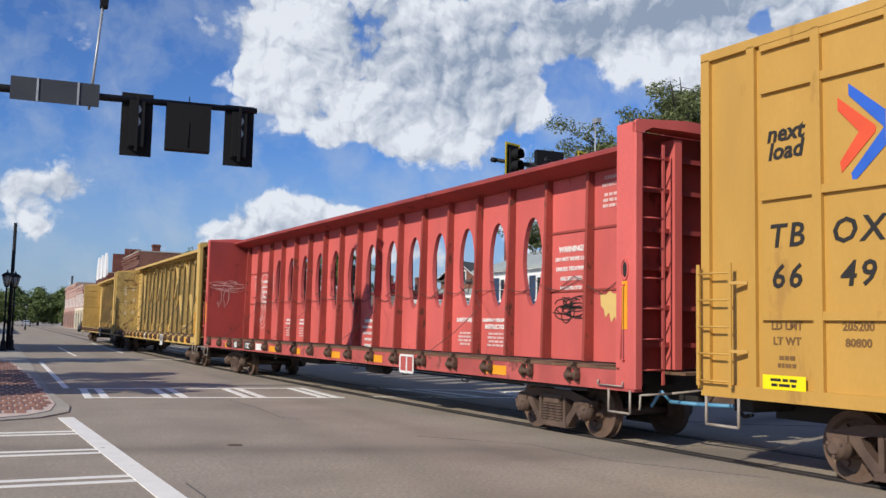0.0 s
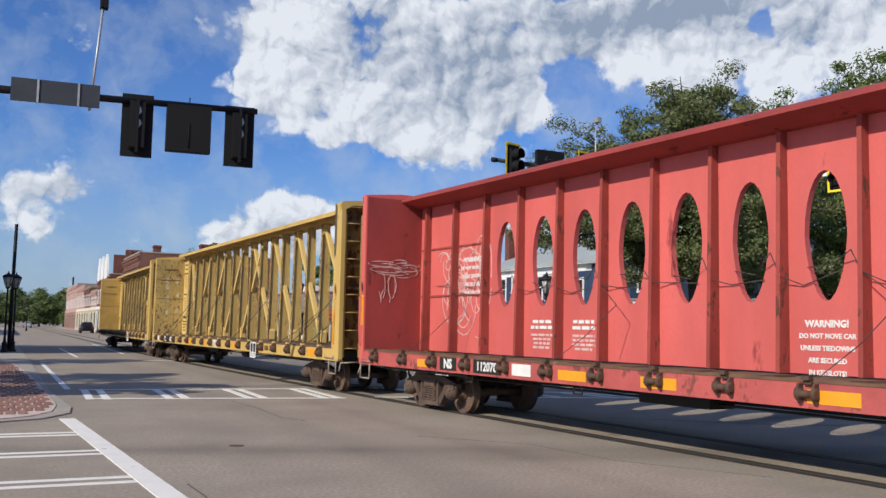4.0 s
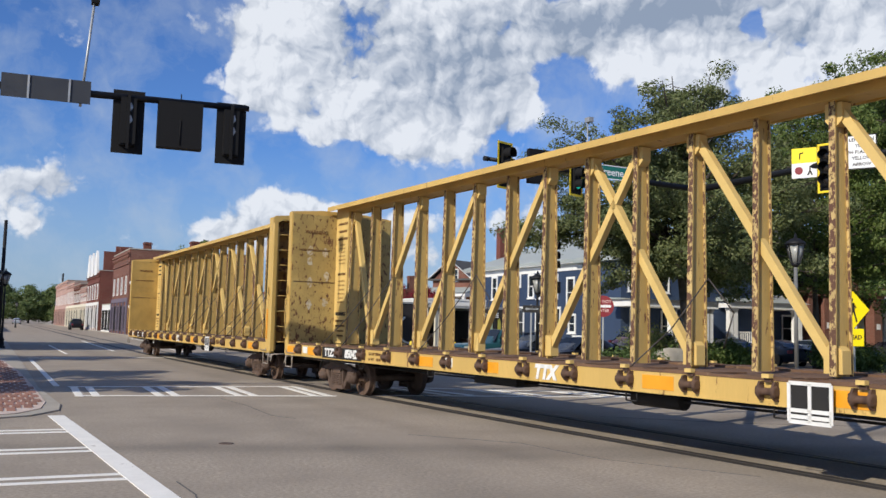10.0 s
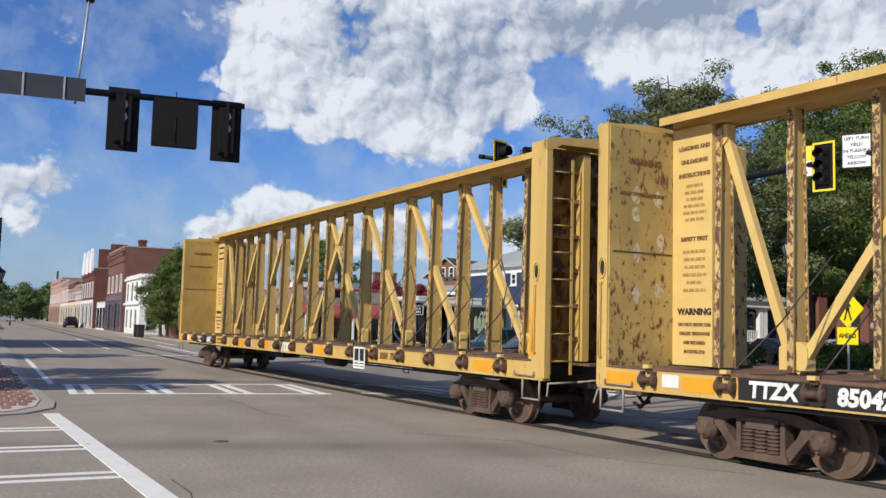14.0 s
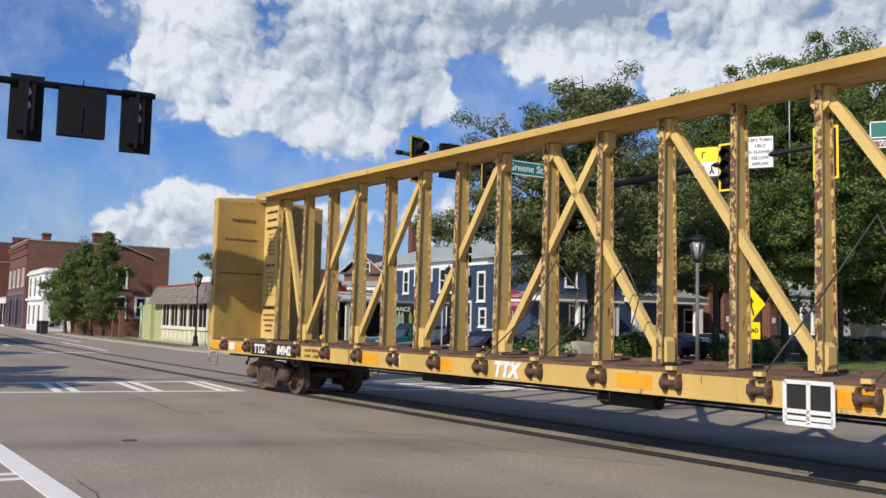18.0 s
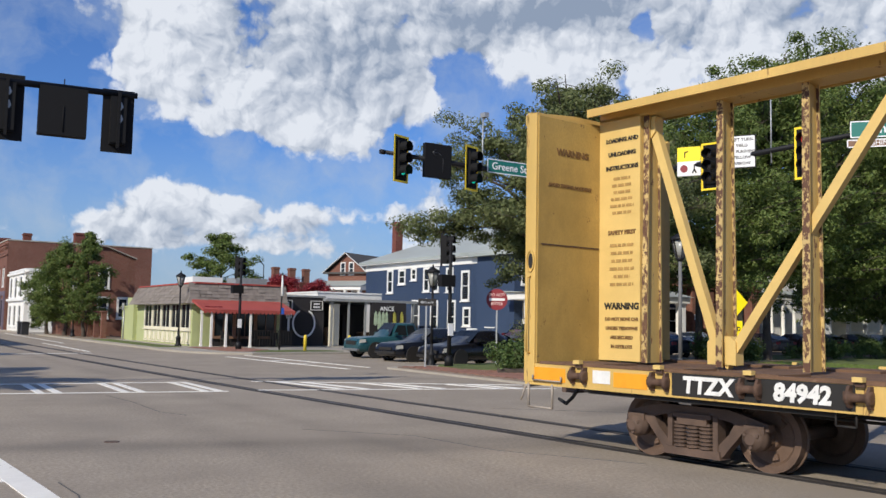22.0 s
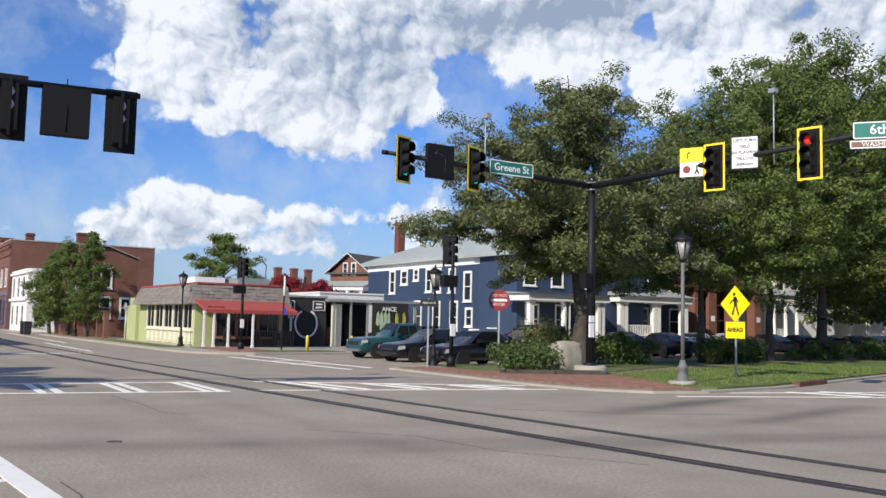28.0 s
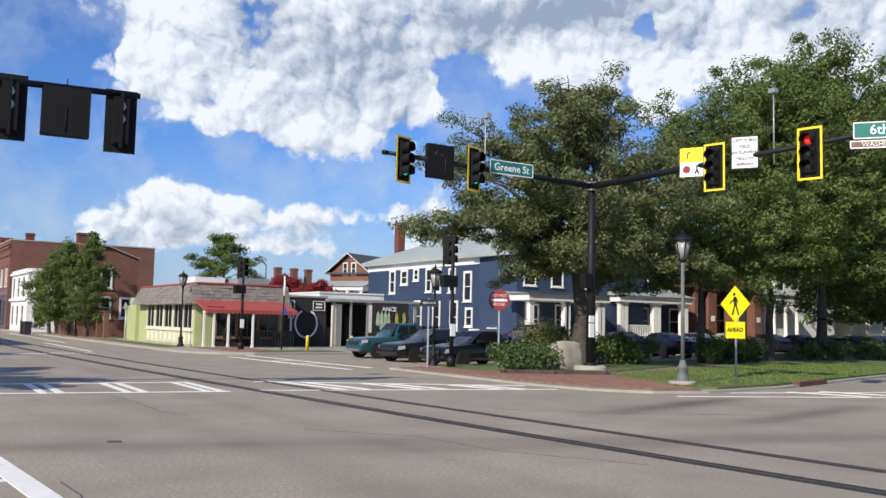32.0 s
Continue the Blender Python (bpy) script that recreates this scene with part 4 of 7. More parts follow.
def placard(car, x, z, w, h, shelf, face=BLACKP):
    """White frame on a dark board; each bar of the frame is a piece."""
    bm = B()
    box(bm, x - w / 2 + .02, x + w / 2 - .02, -1.612, -1.606, z - h / 2 + .02, z + h / 2 - .02)
    board = part("placard", bm, face, car, "white framed routing placard")
    i, j = w / 2, h / 2
    rails = [((-i, -j), (i, -j)), ((-i, j), (i, j)), ((-i, -j), (-i, j)), ((i, -j), (i, j)), ((0, -j), (0, j))]
    if shelf:
        rails += [((-i, -.09), (i, -.09)), ((-i, -.16), (i, -.16))]
    for a, b in rails:
        bm = B()
        bar(bm, (x + a[0], -1.62, z + a[1]), (x + b[0], -1.62, z + b[1]), .045, .012, (0, 1, 0))
        part("frame_bar", bm, WHITEP, board)


def markings(car, rear, number):
    """Stencils on sill, plate and bulkhead."""
    y = -1.523
    bm = B()
    box(bm, -HALF + 2.58, -HALF + 4.86, y - .003, y + .003, .885, 1.155)
    part("number_panel", bm, BLACKP, car, "black panel with white reporting number")
    lettering("TTZX", .265, WHITEP, car, on_side(-HALF + 3.08, y - .006, 1.015), bold=.012, shear=.1)
    lettering(number, .265, WHITEP, car, on_side(-HALF + 4.27, y - .006, 1.015), bold=.012, shear=.1)
    lettering("LD LMT 200500", .088, BROWNT, car, on_side(-HALF + 5.53, y - .006, 1.07))
    lettering("LT WT     62500", .088, BROWNT, car, on_side(-HALF + 5.53, y - .006, .95))
    for x0, x1 in ((-HALF + 7.45, -HALF + 8.1), (-HALF + 10.0, -HALF + 10.4), (2.2, 2.8), (5.1, 5.75), (HALF - 2.1, HALF - 1.45), (-HALF + .06, -HALF + .80), (-HALF + 1.66, -HALF + 2.20)):
        bm = B()
        box(bm, x0, x1, y - .004, y + .003, .92, 1.11)
        part("reflective_tape", bm, ORANGE, car)
    for x0, x1 in ((-HALF + 1.30, -HALF + 1.60), (-HALF + 8.55, -HALF + 8.85)):
        bm = B()
        box(bm, x0, x1, y - .004, y + .003, .95, 1.12)
        part("notice_plate", bm, WHITEP, car)
    lettering("TTX", .30, WHITEP, car, on_side(-HALF + 11.75, y - .006, 1.01), bold=.02, shear=.25)
    lettering("RSM  75", .2, BROWNT, car, on_side(-HALF + 18.05, y - .006, 1.02), bold=.006)
    # routing placard that hangs below the sill at mid length
    placard(car, 5.02, .94, .56, .44, True)
    # plate lettering
    px, py = -HALF + .66, -.206
    for k, w in enumerate(("LOADING AND", "UNLOADING", "INSTRUCTIONS")):
        lettering(w, .088, BLACKP if number[0] == "8" and number[1] == "4" else BROWNT, car, on_side(px, py, 4.50 - k * .21), bold=.004)
    bars(6, .46, .62, FAINTT, car, on_side(px, py, 3.66), 1, gap=.6)
    lettering("SAFETY FIRST", .088, BROWNT, car, on_side(px, py, 3.10), bold=.004)
    bars(6, .46, .70, FAINTT, car, on_side(px, py, 2.62), 2, gap=.62)
    lettering("WARNING", .135, BLACKP, car, on_side(px, py, 2.00), bold=.005)
    for k, w in enumerate(("DO NOT MOVE CAR", "UNLESS TIEDOWNS", "ARE SECURED", "IN KEYSLOTS")):
        lettering(w, .068, BROWNT, car, on_side(px, py, 1.81 - k * .135), bold=.003)
    bx = -HALF + .225
    lettering("WARNING", .14, BROWNT, rear, pose(bx, -.80, 4.25, 90, 0, 90), bold=.004)
    lettering("AVOID TIPPING ACCIDENT", .075, BROWNT, rear, pose(bx, -.85, 3.75, 90, 0, 90), bold=.003)
    if number[1] == "5":
        rnd = random.Random(5)
        for k, (yy, zz) in enumerate(((-.98, 3.72), (-.98, 3.45), (-.52, 3.68), (-.46, 3.05), (-.95, 2.86), (-.50, 2.30), (-.96, 2.25))):
            bm = B()
            o = [(rnd.uniform(.06, .11) * math.cos(a * .785), rnd.uniform(.10, .17) * math.sin(a * .785)) for a in range(8)]
            prism(bm, o, 0, .003, pose(bx - .003, yy, zz, 90, 0, 90))
            part("paint_remnant", bm, CHALK, rear, "chalky remnant of an old stencil")
    bm = B()
    box(bm, bx - .005, bx + .004, -1.44, -.22, 2.86, 2.88)
    part("plate_seam", bm, WINCH, rear)


def red_car():
    car = thing("centerbeam_flatcar", Matrix.Identity(4), "faded red centerbeam flatcar with oval window openings", "freight car", "freight cars of the train")
    underframe(car, REDSILL, DECK, WINCH, -.21)
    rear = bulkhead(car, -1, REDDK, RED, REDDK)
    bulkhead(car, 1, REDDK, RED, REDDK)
    bm = B()
    m = Matrix(((0, 0, 1, 0), (1, 0, 0, 0), (0, 1, 0, 0), (0, 0, 0, 1)))
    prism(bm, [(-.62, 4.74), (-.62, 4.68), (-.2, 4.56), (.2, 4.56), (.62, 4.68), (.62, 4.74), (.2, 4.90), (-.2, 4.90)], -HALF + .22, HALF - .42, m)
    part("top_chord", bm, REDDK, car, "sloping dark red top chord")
    th, n = .05, 24
    for i in range(17):
        x0, x1 = RIBS[i] if i else -HALF + .22, RIBS[i + 1] if i < 16 else HALF - .42
        bm = B()
        if 2 <= i <= 14:
            cx, cz, rx, rz = (x0 + x1) / 2, 3.05, .33, .885
            loops = []
            for y in (-th, th):
                inner, outer = [], []
                for k in range(n):
                    a = k * math.tau / n
                    c, s = math.cos(a), math.sin(a)
                    narrow = 1 - .16 * max(0, -s)
                    inner.append(bm.verts.new((cx + rx * c * narrow, y, cz + rz * s)))
                    q = max(abs(c), abs(s))
                    ex, ez = c / q, s / q
                    outer.append(bm.verts.new((cx + ex * (x1 - x0) / 2, y, (cz + ez * (4.68 - cz)) if ez > 0 else (cz + ez * (cz - 1.19)))))
                loops.append((inner, outer))
                for k in range(n):
                    bm.faces.new((inner[k], inner[(k + 1) % n], outer[(k + 1) % n], outer[k]))
            for k in range(n):
                bm.faces.new((loops[0][0][k], loops[0][0][(k + 1) % n], loops[1][0][(k + 1) % n], loops[1][0][k]))
        else:
            box(bm, x0, x1, -th, th, 1.19, 4.68)
        part("web_panel", bm, RED, car)
    for x in RIBS:
        bm = B()
        for s in (-1, 1):
            v = [(x - .035, s * th), (x + .035, s * th), (x + .035, s * .19), (x - .035, s * .19)]
            lo = [bm.verts.new((p[0], p[1] * (1.4 if abs(p[1]) > .1 else 1), 1.19)) for p in v]
            hi = [bm.verts.new((p[0], p[1], 4.64)) for p in v]
            bm.faces.new(lo), bm.faces.new(hi[::-1])
            for i in range(4):
                bm.faces.new((lo[i], lo[(i + 1) % 4], hi[(i + 1) % 4], hi[i]))
        part("rib", bm, REDRIB, car)
    for a, b in ((-HALF + .22, RIBS[2]), (RIBS[15], HALF - .42)):
        for z in (2.45, 3.55):
            for s in (-1, 1):
                bm = B()
                box(bm, a, b, s * (th + .012) - .012, s * (th + .012) + .012, z - .02, z + .02)
                part("stiffener", bm, REDRIB, car)
    rnd = random.Random(6)
    for i in range(1, 17):
        x, z = RIBS[i], 2.62
        pts = [(x - .9, -th - .03, z + rnd.uniform(-.25, .15)), (x - .5, -th - .04, z + rnd.uniform(-.15, .1)), (x - .12, -.24, z + rnd.uniform(-.05, .25)), (x + .02, -.22, z - .1), (x + .3, -th - .03, z - rnd.uniform(.1, .25)), (x + .9, -th - .03, z + rnd.uniform(-.2, .1))]
        bm = B()
        pipe(bm, pts, .008, 5)
        part("tie_down_cable", bm, CABLEM, car)
        if i % 4 == 1:
            bm = B()
            q = WINCH_X[i] - .21
            pipe(bm, [(q, -1.56, 1.12), (q + .3, -1.0, 1.62), (q + .5, -.5, 2.15), (x + .02, -.22, z - .1)], .007, 5)
            part("tie_down_cable", bm, CABLEM, car)
    y, f = -1.523, -th - .006
    for x0, x1 in ((-HALF + 3.72, -HALF + 4.34), (-HALF + 4.95, -HALF + 5.84)):
        bm = B()
        box(bm, x0, x1, y - .003, y + .003, .90, 1.15)
        part("number_panel", bm, BLACKP, car, "black panel with white reporting number")
    lettering("NS", .25, WHITEP, car, on_side(-HALF + 4.03, y - .006, 1.02), bold=.01)
    lettering("112078", .225, WHITEP, car, on_side(-HALF + 5.40, y - .006, 1.02), bold=.006)
    for x0, x1 in ((-HALF + 2.8, -HALF + 3.25), (-HALF + 7.5, -HALF + 8.2), (-2.4, -1.7), (2.6, 3.5), (HALF - 4.1, HALF - 3.3), (-HALF + 12.2, -HALF + 12.9)):
        bm = B()
        box(bm, x0, x1, y - .004, y + .003, .92, 1.08)
        part("reflective_tape", bm, ORANGE, car)
    bm = B()
    box(bm, -HALF + 6.2, -HALF + 6.75, y - .004, y + .003, .92, 1.12)
    part("notice_plate", bm, WHITEP, car)
    for s in (1, -1):
        bm = B()
        box(bm, s * (HALF - .15) - .10, s * (HALF - .15) + .02, -1.537, -1.532, 1.75, 2.45)
        part("reflector", bm, ORANGE, car, "amber reflector strip")
    placard(car, 4.88, .96, .60, .34, False, REDSILL)
    for xc, zt, sz in (((RIBS[15] + RIBS[16]) / 2, 3.22, .145), ((RIBS[1] + RIBS[2]) / 2, 3.22, .145), ((RIBS[8] + RIBS[9]) / 2, 1.86, .13)):
        lettering("WARNING!", sz, WHITEP, car, on_side(xc, f, zt), bold=.005)
        for k, w in enumerate(("DO NOT MOVE CAR", "UNLESS TIEDOWNS", "ARE SECURED", "IN KEYSLOTS!")):
            lettering(w, sz * .72, WHITEP, car, on_side(xc, f, zt - sz * 1.25 * (k + 1)), bold=.003)
    for i in (3, 4, 12, 13):
        xc = (RIBS[i] + RIBS[i + 1]) / 2
        heads = {12: ("SAFETY FIRST",), 13: ("LOADING & UNLOADING", "INSTRUCTIONS")}.get(i, ())
        for k, w in enumerate(heads):
            lettering(w, .125 if len(w) < 15 else .092, WHITEP, car, on_side(xc, f, 1.90 - k * .14), bold=.005)
        if not heads:
            bars(2, .8, .22, WHITEP, car, on_side(xc, f, 1.82), i)
        bars(4, .7, .32, PINKT, car, on_side(xc, f, 1.50), i + 20)
    # scrawled paint: loops of thin strokes
    rnd = random.Random(4)

    def scrawl(x, z, w, h, mt, turns, parent, plane):
        bm = B()
        for k in range(turns):
            a0, cx, cz = rnd.uniform(0, 6), x + rnd.uniform(-.3, .3) * w, z + rnd.uniform(-.3, .3) * h
            rx, rz, span = rnd.uniform(.12, .3) * w, rnd.uniform(.12, .35) * h, rnd.uniform(2, 5.5)
            pts = [plane(cx + rx * math.cos(a0 + span * j / 12), cz + rz * math.sin(a0 + span * j / 12)) for j in range(13)]
            for p, q in zip(pts, pts[1:]):
                bar(bm, p, q, .018, .006, (0, 1, 0))
        part("graffiti", bm, mt, parent, "scrawled spray-paint lines")
    side = lambda a, b: (a, f - .002, b)
    scrawl(RIBS[1] + .35, 2.65, 1.9, 1.8, SCRAWL, 20, car, side)
    scrawl(RIBS[2] - .25, 2.85, .9, 1.6, SCRAWL, 9, car, side)
    scrawl((RIBS[0] + RIBS[1]) / 2 + .2, 3.25, .9, .4, SCRAWL, 6, car, side)
    scrawl((RIBS[15] + RIBS[16]) / 2, 2.12, 1.15, .42, BLACKP, 22, car, side)
    ends = lambda a, b: (-HALF + .225, a, b)
    scrawl(-.75, 3.1, 1.5, .4, SCRAWL, 12, rear, ends)
    scrawl(-.95, 2.6, .5, .9, SCRAWL, 4, rear, ends)
    bm = B()
    prism(bm, [(-.30, .26), (-.28, .05), (-.20, -.02), (-.16, -.16), (-.06, -.08), (.0, -.24), (.10, -.14), (.16, -.30), (.26, -.26), (.28, .28), (.08, .24), (-.04, .30), (-.16, .23)], 0, .004, on_side(RIBS[16] + .52, f, 2.12))
    part("paint_patch", bm, YELPALE, car, "cream paint patch with a ragged edge")
    xq = RIBS[16] + .55
    lettering("LOADING &", .085, PINKT, car, on_side(xq, f, 4.42), bold=.003)
    lettering("INSTRUCTIONS", .085, PINKT, car, on_side(xq, f, 4.29), bold=.003)
    bars(3, .6, .3, PINKT, car, on_side(xq, f, 4.02), 41)
    return car


def boxcar():
    """High-cube boxcar at the head of the visible train; ribbed sides with recessed panels."""
    L, W, H0, H1 = 20.6, 1.57, .92, 5.42
    h = L / 2
    car = thing("boxcar", Matrix.Identity(4), "bright yellow ribbed high-cube boxcar", "freight car", "freight cars of the train")
    bm = B()
    box(bm, -h, h, -W + .06, W - .06, H0 + .05, H1 - .05)
    part("body", bm, YELBOX, car)
    bm = B()
    prism(bm, [(-W, H1 - .12), (W, H1 - .12), (W, H1), (.8, H1 + .10), (-.8, H1 + .10), (-W, H1)], -h, h, Matrix(((0, 0, 1, 0), (1, 0, 0, 0), (0, 1, 0, 0), (0, 0, 0, 1))))
    part("roof", bm, YELBOX, car, "yellow painted roof")
    xs = [-h + .07] + [-h + .81 + k * .932 for k in range(21)] + [h - .07]
    for s in (-1, 1):
        for x in xs:
            bm = B()
            w = .06 if abs(x) < h - .1 else .07
            box(bm, x - w, x + w, min(s * (W - .07), s * W), max(s * (W - .07), s * W), H0, H1 - .1)
            part("rib", bm, YELBOX, car)
        bm = B()
        for z in (H0 + .06, 1.94, 3.40, 4.73, H1 - .15):
            box(bm, -h + .95, h - .95, min(s * (W - .07), s * (W - .008)), max(s * (W - .07), s * (W - .008)), z - .05, z + .05)
        box(bm, -h, h, min(s * (W - .07), s * (W + .005)), max(s * (W - .07), s * (W + .005)), H0, H0 + .16)
        part("girt", bm, YELBOX, car)
    bm = B()
    ladder(bm, -h - .08, -W + .05, -W + .5, 1.0, 2.55, 4)
    part("ladder", bm, YELBOX, car)
    bm = B()
    ys = -W - .09
    for x in (-h + .03, -h + .55):
        bar(bm, (x, ys, 1.05), (x, ys, 2.6), .05, .02, (0, 1, 0))
    for k in range(5):
        tube(bm, (-h + .03, ys, 1.12 + k * .34), (-h + .55, ys, 1.12 + k * .34), .014, n=6)
    for z in (1.5, 2.35):
        bar(bm, (-h + .55, ys, z), (-h + .75, -W, z), .04, .04)
    part("side_ladder", bm, YELBOX, car, "yellow side ladder")
    bm = B()
    pipe(bm, [(-h + .08, -W, .92), (-h + .08, -W, .56), (-h + .6, -W, .56), (-h + .6, -W, .92)], .02)
    part("sill_step", bm, IRON, car)
    bm = B()
    box(bm, -h + .3, h - .3, -.5, .5, .62, .96)
    box(bm, -h - .4, -h, -.16, .16, .70, .96)
    box(bm, -h + .3, -h + .6, -1.3, 1.3, .74, .94)
    part("underframe", bm, BLACKST, car)
    bm = B()
    pipe(bm, [(-h - .02, -.5, .85), (-h - .35, -.55, .72), (-h - .95, -.62, .70), (-h - 1.45, -.66, .70)], .03)
    pipe(bm, [(-h - 1.45, -.66, .70), (-h - 1.5, -.8, .86), (-h - 1.6, -.9, .62)], .022)
    part("air_hose", bm, LBLUE, car, "pale blue air hose")
    add_bogies(car, h - 2.5)
    f = -W + .055
    xa, xb = (xs[1] + xs[2]) / 2, (xs[2] + xs[3]) / 2
    lettering("next", .29, BLACKP, car, on_side(xa, f, 4.15), bold=.008, shear=.2)
    lettering("load", .29, BLACKP, car, on_side(xa, f, 3.93), bold=.008, shear=.2)
    lettering("TB", .40, BLACKP, car, on_side(xa, f, 2.89), shear=.15, bold=.006, space=1.2)
    lettering("OX", .40, BLACKP, car, on_side(xb, f, 2.89), shear=.15, bold=.006, space=1.2)
    lettering("66", .40, BLACKP, car, on_side(xa, f, 2.40), shear=.15, bold=.006, space=1.2)
    lettering("49", .40, BLACKP, car, on_side(xb, f, 2.40), shear=.15, bold=.006, space=1.2)
    lettering("LD LMT", .13, BROWNT, car, on_side(xa, f, 1.82), bold=.003)
    lettering("LT WT", .13, BROWNT, car, on_side(xa, f, 1.64), bold=.003)
    lettering("205200", .13, BROWNT, car, on_side(xb, f, 1.82), bold=.003)
    lettering("80800", .13, BROWNT, car, on_side(xb, f, 1.64), bold=.003)
    bars(2, .3, .18, BROWNT, car, on_side(xa, f, 1.40), 3)
    bm = B()
    box(bm, xa - .3, xa + .3, -W - .012, -W - .004, 1.07, 1.24)
    part("warning_plate", bm, SIGNY, car, "yellow warning plate with a black rim")
    bars(2, .5, .12, BLACKP, car, on_side(xa, -W - .014, 1.155), 8)
    # emblem: a blue chevron with a red one inside it
    for mt, cx, tip, up, w in ((BLUEP, -8.16, .62, .50, .13), (REDP, -8.30, .46, .36, .14)):
        bm = B()
        o = [(cx, up + w * .55), (cx + tip, w * .25), (cx + tip, -w * .25), (cx + .04, -up - w * .55), (cx + .02, -up + w * .35), (cx + tip - .20, 0), (cx, up - w * .5)]
        prism(bm, o, 0, .006, on_side(0, f, 3.99))
        part("emblem", bm, mt, car)
    return car, L


LAST, LAST_REAR = yellow_car(11)
markings(LAST, LAST_REAR, "84942")
MID, MID_REAR = yellow_car(23)
markings(MID, MID_REAR, "85042")
OPERA = red_car()
HIGH, HIGH_L = boxcar()
TRAIN = [(LAST, HALF, 9.26), (MID, HALF * 3 + CAR_GAP, 9.26), (OPERA, HALF * 5 + 2 * CAR_GAP, 9.26), (HIGH, HALF * 6 + 3 * CAR_GAP + HIGH_L / 2, 7.8)]


# ---- signals, poles, signs ----
def signal_head(parent, m, lit=None, backplate=True, border=True, name="signal_head"):
    """Three-lens vertical head with visors; faces -y in its own space."""
    bm = B()
    box(bm, -.17, .17, 0, .2, -.53, .53)
    for z in (-.35, 0, .35):
        box(bm, -.16, .16, -.02, 0, z - .16, z + .16)
    h = part(name, bm, SIGB, parent)
    h.matrix_basis = m
    for z in (-.35, 0, .35):
        bm = B()
        n, r = 14, .155
        rings = []
        for k in range(n + 1):
            a = math.radians(-40 + k * 260 / n)
            rings.append([bm.verts.new((q * math.cos(a), y, z + q * math.sin(a))) for q, y in ((r, -.02), (r, -.27), (r * 1.06, -.27), (r * 1.06, -.02))])
        for a, b in zip(rings, rings[1:]):
            for q in range(4):
                bm.faces.new((a[q], a[(q + 1) % 4], b[(q + 1) % 4], b[q]))
        bm.faces.new(rings[0][::-1]), bm.faces.new(rings[-1])
        part("visor", bm, SIGB, h)
    for i, z in enumerate((.35, 0, -.35)):
        bm = B()
        lathe(bm, [(.135, 0), (.11, .02), (.05, .035)], 14, (0, -.02, z), Euler((radians(90), 0, 0)).to_matrix().to_4x4())
        mt = {"red": GLOWR, "green": GLOWG}[lit] if lit and i == {"red": 0, "green": 2}[lit] else LENS
        part("lens", bm, mt, h, "lit %s lens" % lit if mt is not LENS else "")
    if backplate:
        bm = B()
        for x0, x1, z0, z1 in ((-.33, -.17, -.70, .70), (.17, .33, -.70, .70), (-.17, .17, .53, .70), (-.17, .17, -.70, -.53)):
            box(bm, x0, x1, .06, .075, z0, z1)
        part("backplate", bm, SIGB, h)
        if border:
            bm = B()
            for x0, x1, z0, z1 in ((-.335, -.275, -.705, .705), (.275, .335, -.705, .705), (-.275, .275, .645, .705), (-.275, .275, -.705, -.645)):
                box(bm, x0, x1, .045, .058, z0, z1)
            part("border", bm, SIGY, h, "yellow reflective border")
    # clamp to the arm
    bm = B()
    box(bm, -.03, .03, .2, .27, -.62, .62)
    part("bracket", bm, SIGB, h)
    return h


def sign_on(parent, m, w, h, face, name="sign", rim=None):
    bm = B()
    box(bm, -w / 2, w / 2, -.006, .006, -h / 2, h / 2)
    s = part(name, bm, face, parent)
    s.matrix_basis = m
    if rim:
        bm = B()
        for x0, x1, z0, z1 in ((-w / 2, w / 2, h / 2 - .03, h / 2), (-w / 2, w / 2, -h / 2, -h / 2 + .03), (-w / 2, -w / 2 + .03, -h / 2, h / 2), (w / 2 - .03, w / 2, -h / 2, h / 2)):
            box(bm, x0, x1, -.010, -.006, z0, z1)
        part("sign_rim", bm, rim, s)
    return s


FRONT = pose(0, -.011, 0, 90, 0, 0)

# far corner: one black mast with two arms
mast = thing("signal_mast", pose(21.0, 23.2, .1), "black signal mast with two arms on a concrete base", "traffic signal")
bm = B()
tube(bm, (0, 0, .3), (0, 0, 6.75), .165, .115, 16)
lathe(bm, [(.24, .28), (.24, .36), (.17, .40)], 16)
part("mast_pole", bm, POLEB, mast)
bm = B()
lathe(bm, [(.56, -.1), (.56, .24), (.50, .30)], 24)
part("concrete_base", bm, CONC, mast, "round pale concrete base")
bm = B()
tube(bm, (0, 0, 6.42), (-8.15, -.1, 6.60), .10, .06, 12)
tube(bm, (-8.15, -.1, 6.60), (-8.3, -.1, 6.60), .075, .075, 8)
part("west_arm", bm, POLEB, mast)
bm = B()
tube(bm, (0, 0, 6.42), (.1, -10.9, 6.62), .11, .06, 12)
part("south_arm", bm, POLEB, mast)
bm = B()
for z in (6.3, 6.54):
    box(bm, -.16, .16, -.16, .16, z - .02, z + .02)
for a in range(4):
    for z in (6.25, 6.6):
        lathe(bm, [(.03, 0), (.03, .05)], 6, (.17 * (1 if a % 2 else -1), .17 * (1 if a > 1 else -1), z))
part("arm_clamp", bm, GALV, mast)
signal_head(mast, pose(-7.62, -.25, 6.44, 0, 0, 20), "green")
signal_head(mast, pose(-5.07, -.25, 6.44, 0, 0, 20), "green")
blank = sign_on(mast, pose(-6.32, -.2, 6.53), .95, 1.02, SIGB, "blank_out_sign")
bm = B()
box(bm, -.47, .47, .0, .16, -.52, .52)
part("housing", bm, SIGB, blank)
bm = B()
pipe(bm, [(.16, -.008, -.32), (.16, -.008, .12), (0, -.008, .24), (-.22, -.008, .24)], .010, 5)
